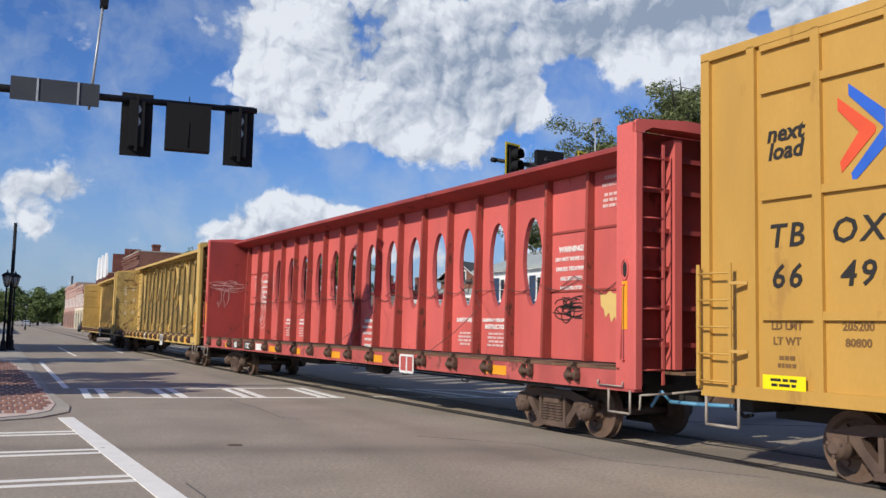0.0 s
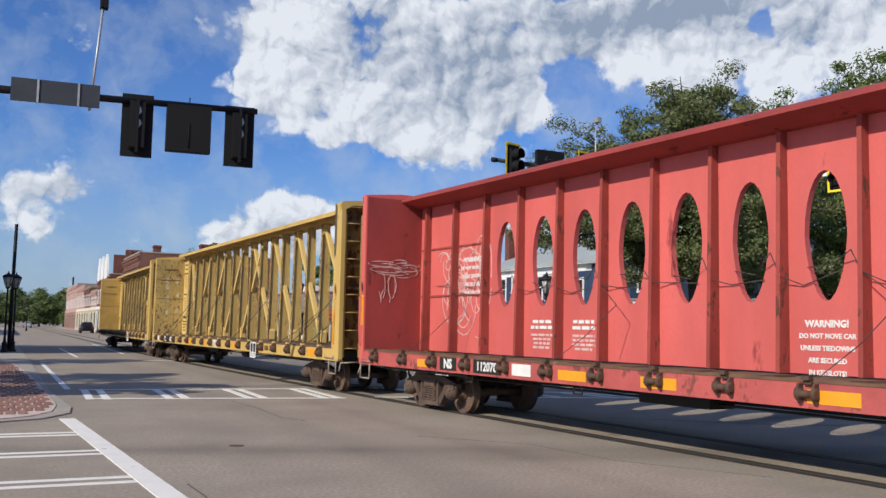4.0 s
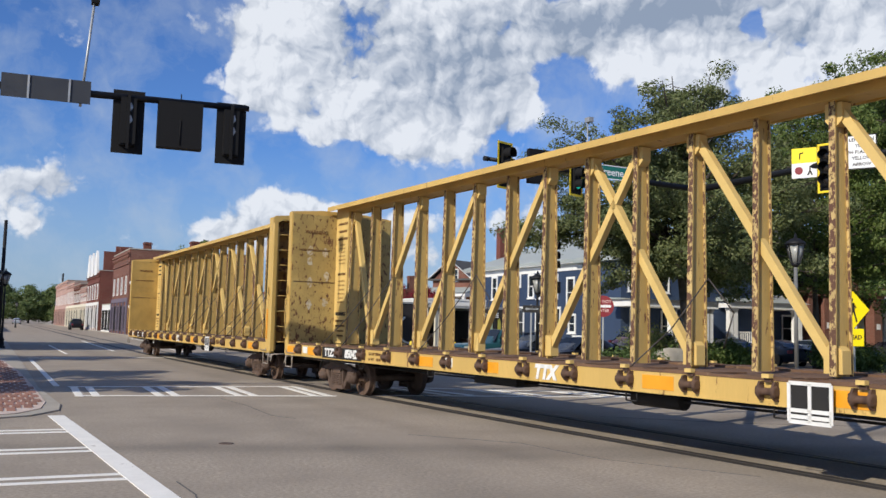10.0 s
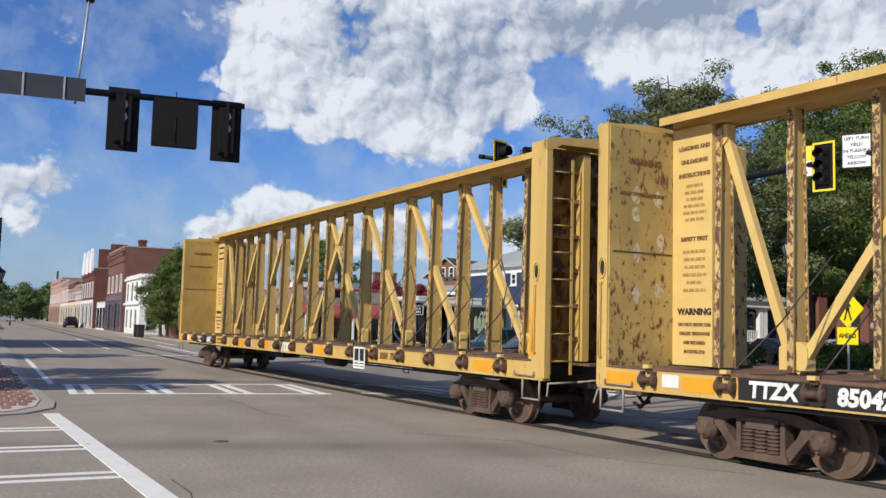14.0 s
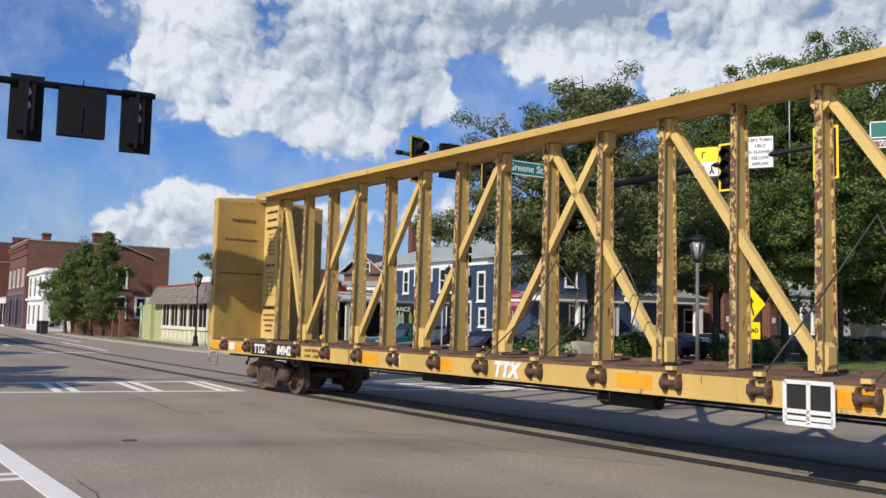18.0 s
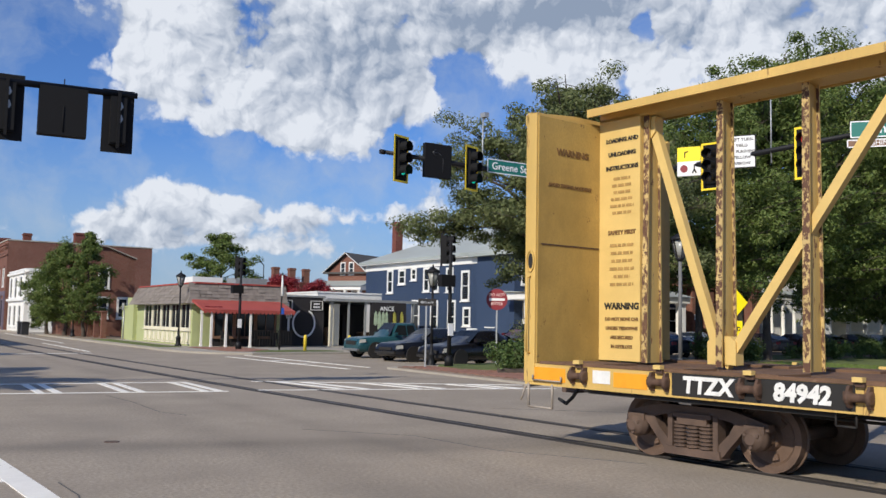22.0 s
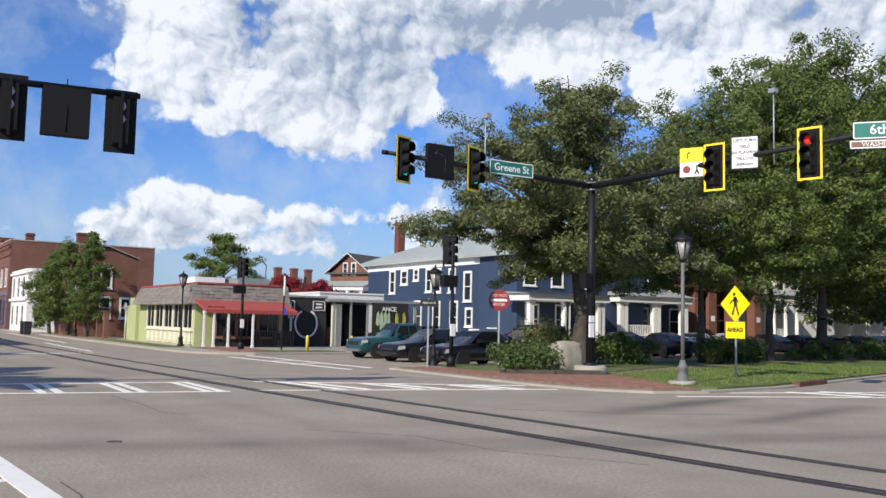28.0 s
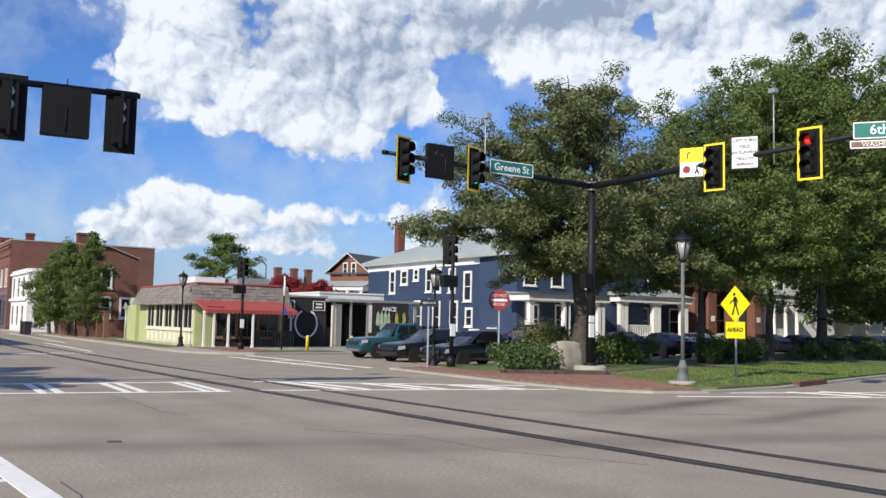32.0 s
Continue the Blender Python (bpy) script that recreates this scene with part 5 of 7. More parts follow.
pipe(bm, [(-.1, -.008, .34), (-.22, -.008, .24), (-.1, -.008, .14)], .010, 5)
part("arrow_outline", bm, ALU, blank, "unlit turn arrow outline")
gs = sign_on(mast, pose(-3.57, -.14, 6.62), 1.75, .45, GREENS, "street_name_sign", SIGNW)
lettering("Greene St", .34, SIGNW, gs, FRONT, bold=.004)
bm = B()
tube(bm, (-4.55, -.02, 6.1), (-4.55, -.02, 8.2), .022, n=8)
box(bm, -4.61, -4.45, -.2, .06, 8.15, 8.30)
part("detector_riser", bm, GALV, mast, "slim riser with a detector camera")
# south arm faces west traffic
W90 = -90
signal_head(mast, pose(-.2, -5.45, 6.35, 0, 0, -78))
signal_head(mast, pose(-.2, -8.62, 6.29, 0, 0, -78), "red")
ys = sign_on(mast, pose(-.12, -4.55, 6.62, 0, 0, -62), .70, .88, SIGNW, "lane_sign")
bm = B()
box(bm, -.35, .35, -.010, -.006, 0, .44)
part("sign_half", bm, SIGNY, ys, "yellow upper half")
bm = B()
lathe(bm, [(.12, 0), (.12, .004)], 8, (-.15, -.007, -.22), Euler((radians(90), 0, 0)).to_matrix().to_4x4())
part("stop_disc", bm, SIGNR, ys)
bm = B()
pipe(bm, [(-.12, -.014, .12), (-.12, -.014, .28), (-.02, -.014, .3)], .016, 5)
pipe(bm, [(.16, -.014, -.1), (.16, -.014, -.25), (.22, -.014, -.36)], .022, 5)
pipe(bm, [(.16, -.014, -.25), (.1, -.014, -.36)], .022, 5)
part("symbol", bm, BLACKP, ys)
wsn = sign_on(mast, pose(-.12, -6.5, 6.63, 0, 0, -60), .76, .95, SIGNW, "yield_sign", BLACKP)
for k, w in enumerate(("LEFT TURN", "YIELD", "ON FLASHING", "YELLOW", "ARROW")):
    lettering(w, .125, BLACKP, wsn, pose(0, -.011, .34 - k * .17, 90, 0, 0), bold=.002)
g6 = sign_on(mast, pose(-.12, -10.75, 6.57, 0, 0, -52), 1.55, .42, GREENS, "street_name_sign", SIGNW)
lettering("6th St", .34, SIGNW, g6, FRONT, bold=.004)
g7 = sign_on(mast, pose(-.12, -10.75, 6.22, 0, 0, -52), 1.7, .2, CABINET, "name_plate", SIGNW)
lettering("WASHINGTON", .17, SIGNW, g7, FRONT)
bm = B()
tube(bm, (.05, -7.35, 6.2), (.05, -7.35, 8.25), .02, n=8)
box(bm, -.05, .12, -7.45, -7.25, 8.2, 8.32)
part("detector_riser", bm, GALV, mast)
bm = B()
for y, z0, z1 in ((-.18, 1.75, 1.98), (-.2, 1.25, 1.72)):
    box(bm, -.25, -.05, -.24, -.17, z0, z1)
part("control_box", bm, SIGNW, mast, "white push-button notice and box")
bm = B()
box(bm, -.42, -.15, -.2, .1, 2.9, 3.4)
part("pedestrian_head", bm, SIGB, mast, "black pedestrian signal housing")

# near corner: its arm reaches into the street, seen from behind
arm = thing("signal_mast", pose(-7.0, 21.5, .1), "black signal mast whose heads show their backs", "traffic signal")
bm = B()
tube(bm, (0, 0, 0), (0, 0, 6.9), .18, .12, 16)
lathe(bm, [(.5, -.1), (.5, .25), (.2, .3)], 20)
part("mast_pole", bm, POLEB, arm)
bm = B()
tube(bm, (0, 0, 6.35), (12.0, -1.15, 6.50), .11, .065, 12)
part("arm", bm, POLEB, arm)
DIRA = math.degrees(math.atan2(-1.15, 12.0))


def on_arm(u, dz=0, dy=0.0):
    return pose(12.0 * u, -1.15 * u + dy, 6.35 + .15 * u + dz)


def back_signal(u, dz):
    h = signal_head(arm, on_arm(u, dz, .1) @ pose(0, 0, 0, 0, 0, 180 + DIRA), None, True, False)
    bm = B()
    box(bm, -.16, .16, .2, .23, -.5, .5)
    box(bm, -.33, .33, .075, .08, -.70, .70)
    part("backplate_rear", bm, SIGB, h)
    bm = B()
    for z in (.3, .02):
        prism(bm, [(-.02, -.10), (.06, -.12), (.05, .02), (-.01, .08), (-.06, 0)], 0, .004, pose(-.03, .232, z, -90, 0, 0))
    part("worn_label", bm, GALV, h)


back_signal(.785, -.54)
back_signal(.969, -.61)
bb = sign_on(arm, on_arm(.876, -.53, .1) @ pose(0, 0, 0, 0, 0, 180 + DIRA), .98, 1.05, SIGB, "blank_out_sign")
bm = B()
box(bm, -.48, .48, -.1, .2, -.52, .52)
tube(bm, (0, .21, -.45), (0, .21, .1), .012, n=6)
tube(bm, (0, .1, .5), (0, .1, .72), .012, n=6)
part("housing", bm, SIGB, bb)
sb = sign_on(arm, on_arm(.645, -.0, -.12) @ pose(0, 0, 0, 0, 0, 180 + DIRA), 1.75, .50, ALU, "street_name_sign")
bm = B()
for x in (-.45, .35):
    box(bm, x - .02, x + .02, .006, .03, -.25, .25)
part("sign_bracket", bm, GALV, sb)
bm = B()
p0, p1 = on_arm(.702, -.3).translation, on_arm(.716, 2.05).translation
tube(bm, p0, p1, .028, n=8)
part("detector_riser", bm, GALV, arm, "slim aluminium riser")
bm = B()
box(bm, p1.x - .06, p1.x + .1, p1.y - .12, p1.y + .12, p1.z - .05, p1.z + .28)
part("detector_camera", bm, SIGB, arm)


# pedestrian and lamp posts
def lamp_post(x, y, z, h, style, label):
    t = thing("street_lamp", pose(x, y, z), label, "street lamp", "street lamps")
    bm = B()
    if style == "acorn":
        lathe(bm, [(.20, 0), (.20, .08), (.14, .14), (.12, .42), (.16, .46), (.10, .54), (.075, .62), (.06, .9)], 14)
        tube(bm, (0, 0, .9), (0, 0, h - 1.05), .055, .045, 12)
    else:
        lathe(bm, [(.24, 0), (.24, .10), (.16, .18), (.13, .44), (.17, .48), (.11, .55), (.07, .7)], 14)
        tube(bm, (0, 0, .7), (0, 0, h - .85), .06, .05, 12)
    part("post", bm, LAMPP if style == "carriage" else POLEB, t)
    if style == "carriage":
        bm = B()
        lathe(bm, [(.42, -.12), (.42, .06), (.36, .1)], 4, (0, 0, 0), Euler((0, 0, math.pi / 4)).to_matrix().to_4x4())
        part("concrete_base", bm, CONC, t)
    z0 = h - (1.05 if style == "acorn" else .85)
    bm = B()
    lathe(bm, [(.06, z0), (.10, z0 + .04), (.13, z0 + .10)], 12)
    lathe(bm, [(.30, z0 + .62), (.26, z0 + .70), (.14, z0 + .78), (.05, z0 + .82), (.02, z0 + .95)], 12)
    for k in range(6):
        a = k * math.tau / 6
        bar(bm, (.125 * math.cos(a), .125 * math.sin(a), z0 + .10), (.26 * math.cos(a), .26 * math.sin(a), z0 + .64), .022, .022)
    part("lantern_frame", bm, POLEB, t)
    bm = B()
    lathe(bm, [(.11, z0 + .11), (.245, z0 + .62)], 6)
    part("lantern_pane", bm, FROST, t)
    return t


lamp_post(20.0, 18.2, .12, 4.35, "carriage", "weathered iron lamp post with a flared lantern")
lamp_post(19.0, 30.0, .0, 4.1, "acorn", "black lamp post beside the crossing")
lamp_post(15.6, 51.6, .1, 4.4, "acorn", "black lamp post before the green restaurant")
lamp_post(14.2, 74.0, .1, 4.4, "acorn", "black lamp post under the street trees")
lamp_post(.52, 54.4, .02, 4.4, "acorn", "black lamp post on the brick pavement")
lamp_post(.12, 53.3, .02, 4.4, "acorn", "black lamp post on the brick pavement")
lamp_post(1.5, 150.0, .0, 4.4, "acorn", "black lamp post far down the street")
lamp_post(3.5, 165.0, .0, 4.4, "acorn", "black lamp post far down the street")


def ped_post(x, y, z, h, label, heads=True):
    t = thing("pedestrian_signal", pose(x, y, z), label, "traffic signal", "pedestrian signals")
    bm = B()
    tube(bm, (0, 0, 0), (0, 0, h), .085, .06, 12)
    lathe(bm, [(.16, 0), (.16, .3), (.09, .42)], 12)
    part("post", bm, POLEB, t)
    if heads:
        hd = signal_head(t, pose(0, .22, h - .35, 0, 0, 40), None, False, False)
        bm = B()
        box(bm, -.5, .1, -.2, .1, h - 1.75, h - 1.32)
        part("pedestrian_head", bm, SIGB, t)
        bm = B()
        box(bm, -.12, .08, -.14, -.08, 1.15, 1.6)
        part("button_box", bm, SIGNW, t, "white push-button notice")
    return t


ped_post(18.5, 28.0, .1, 4.7, "black pole with a pedestrian signal and push button")
ped_post(17.1, 46.0, .1, 4.7, "black pole with a side-mounted traffic signal")
t = thing("utility_pole", pose(19.4, 46.0, .1), "slim black pole with a furled white flag", "pole")
bm = B()
tube(bm, (0, 0, 0), (0.06, 0, 4.15), .05, .04, 10)
part("post", bm, POLEB, t)
bm = B()
tube(bm, (.05, -.08, 2.9), (.02, -.06, 4.0), .10, .035, 7)
part("furled_flag", bm, WHITEW, t, "white flag furled round the pole")
bm = B()
box(bm, .02, .16, -.12, -.08, 1.9, 2.25)
part("notice", bm, BLUEP, t)
t = thing("utility_pole", pose(.36, 56.2, .02), "tall dark wooden utility pole", "pole")
bm = B()
tube(bm, (0, 0, 0), (.02, 0, 7.1), .11, .09, 10)
part("post", bm, POLEB, t)

# pedestrian warning sign
t = thing("warning_sign", pose(25.0, 20.4, .12, 0, 0, -90), "yellow diamond pedestrian sign with an ahead plate", "road sign")
bm = B()
box(bm, -.03, .03, -.02, .02, 0, 3.0)
part("post", bm, GALV, t)
bm = B()
prism(bm, [(0, -.62), (.62, 0), (0, .62), (-.62, 0)], -.004, .004, pose(0, -.03, 2.46, 90, 0, 0))
d = part("diamond", bm, SIGNY, t)
bm = B()
F_ = lambda x, z: (x, -.04, 2.46 + z)
lathe(bm, [(.055, 0), (.055, .004)], 12, F_(-.03, .33), Euler((radians(90), 0, 0)).to_matrix().to_4x4())
for p, q, w in (((0, .24), (.02, -.04), .13), ((.02, .2), (-.17, .06), .05), ((-.17, .06), (-.21, .0), .045), ((.04, .2), (.13, .06), .05), ((.0, -.02), (-.11, -.38), .06), ((.04, -.02), (.15, -.38), .06)):
    bar(bm, F_(*p), F_(*q), w, .004, (0, 1, 0))
part("walking_symbol", bm, BLACKP, d)
a = sign_on(t, pose(0, -.03, 1.58), .80, .56, SIGNY, "ahead_plate")
lettering("AHEAD", .20, BLACKP, a, FRONT, bold=.006)

# do not enter sign and one-way sign
t = thing("do_not_enter_sign", pose(21.4, 29.0, .1, 0, 0, -38), "faded red do not enter disc on a steel post", "road sign")
bm = B()
box(bm, -.03, .03, -.02, .02, 0, 2.9)
part("post", bm, GALV, t)
bm = B()
lathe(bm, [(.42, 0), (.42, .008)], 32, (0, -.03, 2.58), Euler((radians(90), 0, 0)).to_matrix().to_4x4())
d = part("disc", bm, SIGNR, t)
bm = B()
box(bm, -.31, .31, -.045, -.039, 2.53, 2.63)
part("white_bar", bm, SIGNW, d)
lettering("DO NOT", .16, PINKT, d, pose(0, -.043, 2.76, 90, 0, 0), bold=.003)
lettering("ENTER", .16, PINKT, d, pose(0, -.043, 2.41, 90, 0, 0), bold=.003)
t = thing("one_way_sign", pose(17.35, 27.8, .1, 0, 0, -32), "black one-way arrow sign on a steel post", "road sign")
bm = B()
box(bm, -.03, .03, -.02, .02, 0, 2.5)
part("post", bm, GALV, t)
o = sign_on(t, pose(.03, -.03, 2.34), .66, .26, BLACKP, "one_way_plate")
bm = B()
prism(bm, [(-.26, 0), (-.17, .06), (-.17, .03), (.22, .03), (.22, -.03), (-.17, -.03), (-.17, -.06)], 0, .004, pose(0, -.008, 0, 90, 0, 0))
part("arrow", bm, GALV, o)
lettering("ONE WAY", .058, BLACKP, o, pose(.04, -.014, 0, 90, 0, 0), bold=.002)
for x, y in ((20.0, 44.0), (22.8, 44.4)):
    t = thing("bollard", pose(x, y, .1), "yellow steel bollard beside the driveway", "bollard", "bollards")
    bm = B()
    lathe(bm, [(.085, 0), (.085, .75), (.07, .81), (.03, .84)], 12)
    part("post", bm, BOLLY, t)


# ---- buildings ----
def window(parent, m, w, h, frame_mat=WHITEW, mull=(1, 2), sill=True, trim=.10, shutters=None):
    """A window whose frame faces -y in its own space: frame, pane, bars, sill."""
    bm = B()
    for x0, x1, z0, z1 in ((-w / 2 - trim, -w / 2, -h / 2, h / 2), (w / 2, w / 2 + trim, -h / 2, h / 2), (-w / 2 - trim, w / 2 + trim, h / 2, h / 2 + trim * 1.2), (-w / 2 - trim, w / 2 + trim, -h / 2 - trim, -h / 2)):
        box(bm, x0, x1, -.05, .04, z0, z1)
    nx, nz = mull
    for k in range(1, nx):
        x = -w / 2 + w * k / nx
        box(bm, x - .02, x + .02, -.02, .03, -h / 2, h / 2)
    for k in range(1, nz):
        z = -h / 2 + h * k / nz
        box(bm, -w / 2, w / 2, -.025, .03, z - .025, z + .025)
    f = part("window", bm, frame_mat, parent)
    f.matrix_basis = m
    bm = B()
    box(bm, -w / 2, w / 2, .005, .015, -h / 2, h / 2)
    part("pane", bm, WINDOW, f)
    if sill:
        bm = B()
        box(bm, -w / 2 - trim * 1.4, w / 2 + trim * 1.4, -.11, .02, -h / 2 - trim * 1.5, -h / 2 - trim)
        part("sill", bm, frame_mat, f)
    return f


def shell(name, m, w, d, h, material, label, category="building"):
    """A plain hollow block: four walls; front along x at y=0, depth along +y."""
    t = thing(name, m, label, category)
    for nm, b in (("front_wall", (0, w, 0, .3, 0, h)), ("rear_wall", (0, w, d - .3, d, 0, h)), ("side_wall", (0, .3, .3, d - .3, 0, h)), ("side_wall", (w - .3, w, .3, d - .3, 0, h))):
        bm = B()
        box(bm, *b)
        part(nm, bm, material, t)
    return t


def flat_roof(t, w, d, h, coping=CONC, parapet=.35):
    bm = B()
    box(bm, .3, w - .3, .3, d - .3, h - .6, h - .45)
    r = part("roof", bm, ROOFD, t)
    bm = B()
    for b in ((-.06, w + .06, -.06, .34), (-.06, w + .06, d - .34, d + .06), (-.06, .34, .34, d - .34), (w - .34, w + .06, .34, d - .34)):
        box(bm, b[0], b[1], b[2], b[3], h, h + .12)
    part("coping", bm, coping, r)
    return r


def hip_roof(t, w, d, h, rise, over=.45, material=ROOFG, gable=False):
    bm = B()
    o = over
    a = [bm.verts.new(p) for p in ((-o, -o, h), (w + o, -o, h), (w + o, d + o, h), (-o, d + o, h))]
    if w > d:
        k = 0 if gable else d / 2
        r = [bm.verts.new(p) for p in ((k - (o if gable else 0), d / 2, h + rise), (w - k + (o if gable else 0), d / 2, h + rise))]
        fs = ((a[0], a[1], r[1], r[0]), (a[1], a[2], r[1]), (a[2], a[3], r[0], r[1]), (a[3], a[0], r[0]))
    else:
        k = 0 if gable else w / 2
        r = [bm.verts.new(p) for p in ((w / 2, k - (o if gable else 0), h + rise), (w / 2, d - k + (o if gable else 0), h + rise))]
        fs = ((a[0], a[1], r[0]), (a[1], a[2], r[1], r[0]), (a[2], a[3], r[1]), (a[3], a[0], r[0], r[1]))
    for f in fs:
        if not gable or len(f) > 3:
            bm.faces.new(f)
    low = [bm.verts.new(v.co - Vector((0, 0, .2))) for v in a]
    for i in range(4):
        bm.faces.new((a[i], a[(i + 1) % 4], low[(i + 1) % 4], low[i]))
    bm.faces.new(low)
    return part("roof", bm, material, t)


def chimney(parent, x, y, z0, z1, w=.6, material=BRICKD):
    bm = B()
    box(bm, x - w / 2, x + w / 2, y - w / 2, y + w / 2, z0, z1)
    box(bm, x - w / 2 - .07, x + w / 2 + .07, y - w / 2 - .07, y + w / 2 + .07, z1 - .25, z1 - .08)
    return part("chimney", bm, material, parent)


def column(parent, x, y, z0, z1, r=.14, square=False, material=WHITEW):
    bm = B()
    if square:
        box(bm, x - r, x + r, y - r, y + r, z0, z1)
        box(bm, x - r * 1.3, x + r * 1.3, y - r * 1.3, y + r * 1.3, z0, z0 + .15)
        box(bm, x - r * 1.3, x + r * 1.3, y - r * 1.3, y + r * 1.3, z1 - .15, z1)
    else:
        lathe(bm, [(r * 1.4, z0), (r * 1.4, z0 + .1), (r, z0 + .15), (r * .85, z1 - .15), (r * 1.35, z1 - .08), (r * 1.35, z1)], 12, (x, y, 0))
    return part("column", bm, material, parent)


def railing(parent, x0, x1, y, z, h=.8, material=WHITEW):
    bm = B()
    box(bm, x0, x1, y - .03, y + .03, z + h - .06, z + h)
    box(bm, x0, x1, y - .03, y + .03, z + .08, z + .13)
    n = max(2, int((x1 - x0) / .16))
    for k in range(n):
        x = x0 + (k + .5) * (x1 - x0) / n
        box(bm, x - .02, x + .02, y - .02, y + .02, z + .1, z + h - .05)
    return part("railing", bm, material, parent)


# blue house: its long west side looks over the parked cars
WESTWARD = pose(34.0, 63.6, .1, 0, 0, -90)      # local x runs toward -y, local y toward +x
house = shell("blue_house", WESTWARD, 19.2, 11.0, 6.2, NAVY, "navy blue two-storey timber house with white trim", "house")
rf = hip_roof(house, 19.2, 11.0, 6.25, 2.5)
chimney(rf, 1.0, 2.2, 6.3, 9.6, .62, BRICKD)
bm = B()
box(bm, -.04, 19.24, -.05, 0, 5.55, 6.02)
box(bm, -.3, 19.5, -.42, -.02, 6.0, 6.08)
part("frieze", bm, WHITEW, house, "white frieze board below the eaves")
bm = B()
box(bm, -.03, 19.23, -.04, 0, 0, .55)
part("skirting", bm, WHITEW, house)
bm = B()
for k in range(33):
    z = .6 + k * .15
    box(bm, 0, 19.2, -.022, 0, z, z + .012)
part("board_edge", bm, NAVY, house)
for x, z, w, h in ((3.9, 4.65, .62, 1.5), (5.65, 4.95, .75, .85), (7.35, 5.1, .5, .65), (9.1, 4.65, .55, 1.45), (10.3, 4.6, .6, 1.45), (12.1, 4.55, .6, 1.4), (14.0, 4.1, .7, 1.75),
                   (5.0, 2.3, .45, .95), (7.7, 2.1, .8, 1.95), (10.2, 2.05, .7, 1.95), (12.4, 2.05, .7, 1.95), (14.2, 2.05, .6, 1.0), (16.9, 2.3, .7, 1.5)):
    window(house, pose(x, -.01, z), w, h, trim=.13)
bm = B()
box(bm, 14.3, 15.5, -.09, -.03, .55, 1.30)
bp = part("banner", bm, SIGNW, house, "white banner with a dark printed shape")
bm = B()
lathe(bm, [(.2, 0), (.2, .004)], 12, (14.95, -.094, .95), Euler((radians(90), 0, 0)).to_matrix().to_4x4())
box(bm, 14.4, 14.7, -.098, -.092, .7, 1.1)
part("printed_shape", bm, BLACKP, bp)


def porch(t, x0, x1, y, depth, z_floor, z_eave, cols, roofmat=ROOFG, rail=True, square=True, rise=.73):
    bm = B()
    box(bm, x0, x1, y - depth, y, z_floor - .15, z_floor)
    p = part("porch", bm, CREAM, t)
    bm = B()
    box(bm, x0 + .05, x1 - .05, y - depth + .06, y - depth + .2, 0, z_floor - .15)
    part("porch_skirt", bm, WHITEW, p)
    bm = B()
    box(bm, x0 - .15, x1 + .15, y - depth - .15, y + .0, z_eave, z_eave + .42)
    part("entablature", bm, WHITEW, p)
    bm = B()
    v = [bm.verts.new(q) for q in ((x0 - .35, y - depth - .35, z_eave + .42), (x1 + .35, y - depth - .35, z_eave + .42), (x1 + .35, y, z_eave + .42 + rise), (x0 - .35, y, z_eave + .42 + rise), (x0 - .35, y, z_eave + .42), (x1 + .35, y, z_eave + .42))]
    for f in ((0, 1, 2, 3), (0, 3, 4), (1, 5, 2), (0, 4, 5, 1), (3, 2, 5, 4)):
        bm.faces.new([v[i] for i in f])
    part("porch_roof", bm, roofmat, p)
    for k in range(cols):
        x = x0 + .25 + k * (x1 - x0 - .5) / (cols - 1)
        column(p, x, y - depth + .2, z_floor, z_eave, .16, square)
        if rail and k < cols - 1 and k != cols // 2:
            nx = x0 + .25 + (k + 1) * (x1 - x0 - .5) / (cols - 1)
            railing(p, x + .16, nx - .16, y - depth + .2, z_floor)
    return p


# its front faces south with a white columned porch
front = shell("house_wing", pose(33.93, 44.2, .1), 6.47, 4.0, 6.1, NAVY, "navy blue front wing with a white porch", "house")
hip_roof(front, 6.4, 4.0, 6.15, 1.8)
pf = porch(front, -.9, 5.2, 0, 2.4, .8, 3.1, 3, rise=.12)
for x in (2.0, 4.7):
    column(pf, x, -2.2, .8, 3.1, .16, True)
for x in (1.0, 3.2, 5.4):
    window(front, pose(x, -.01, 4.9), .8, 1.5)
for x in (1.2, 3.6, 5.6):
    window(front, pose(x, -.01, 2.0), .9, 1.7)

# neighbouring houses along the side street
h2 = shell("white_porch_house", pose(42.6, 46.5, .1), 9.0, 9, 6.4, NAVY, "dark house with a deep white columned porch", "house")
hip_roof(h2, 9.0, 9, 6.45, 2.6, material=ROOFD)
p2 = porch(h2, -.6, 6.0, 0, 2.9, 1.0, 3.3, 3)
for x in (.05, 3.1, 5.4):
    column(p2, x, -2.7, 1.0, 3.3, .15, True)
for x in (1.4, 4.4, 7.6):
    window(h2, pose(x, -.01, 4.9), .9, 1.5)
    window(h2, pose(x, -.01, 2.1), .9, 1.7)
h3 = shell("brick_church_hall", pose(49.6, 47.0, .1), 8.5, 10, 8.0, BRICKR, "red brick hall with tall brick piers and small notices", "house")
hip_roof(h3, 8.5, 10, 8.05, 3.0, material=ROOFD)
for k, x in enumerate((1.5, 3.0, 5.6, 8.1)):
    column(h3, x, -1.6, 0, 4.6, .42, True, BRICKR)
    bm = B()
    box(bm, x - .2, x + .2, -2.06, -2.03, 2.2, 2.6)
    part("notice", bm, SIGNW, h3)
bm = B()
box(bm, -.2, 8.7, -2.2, .0, 4.6, 5.2)
part("entablature", bm, BRICKR, h3)
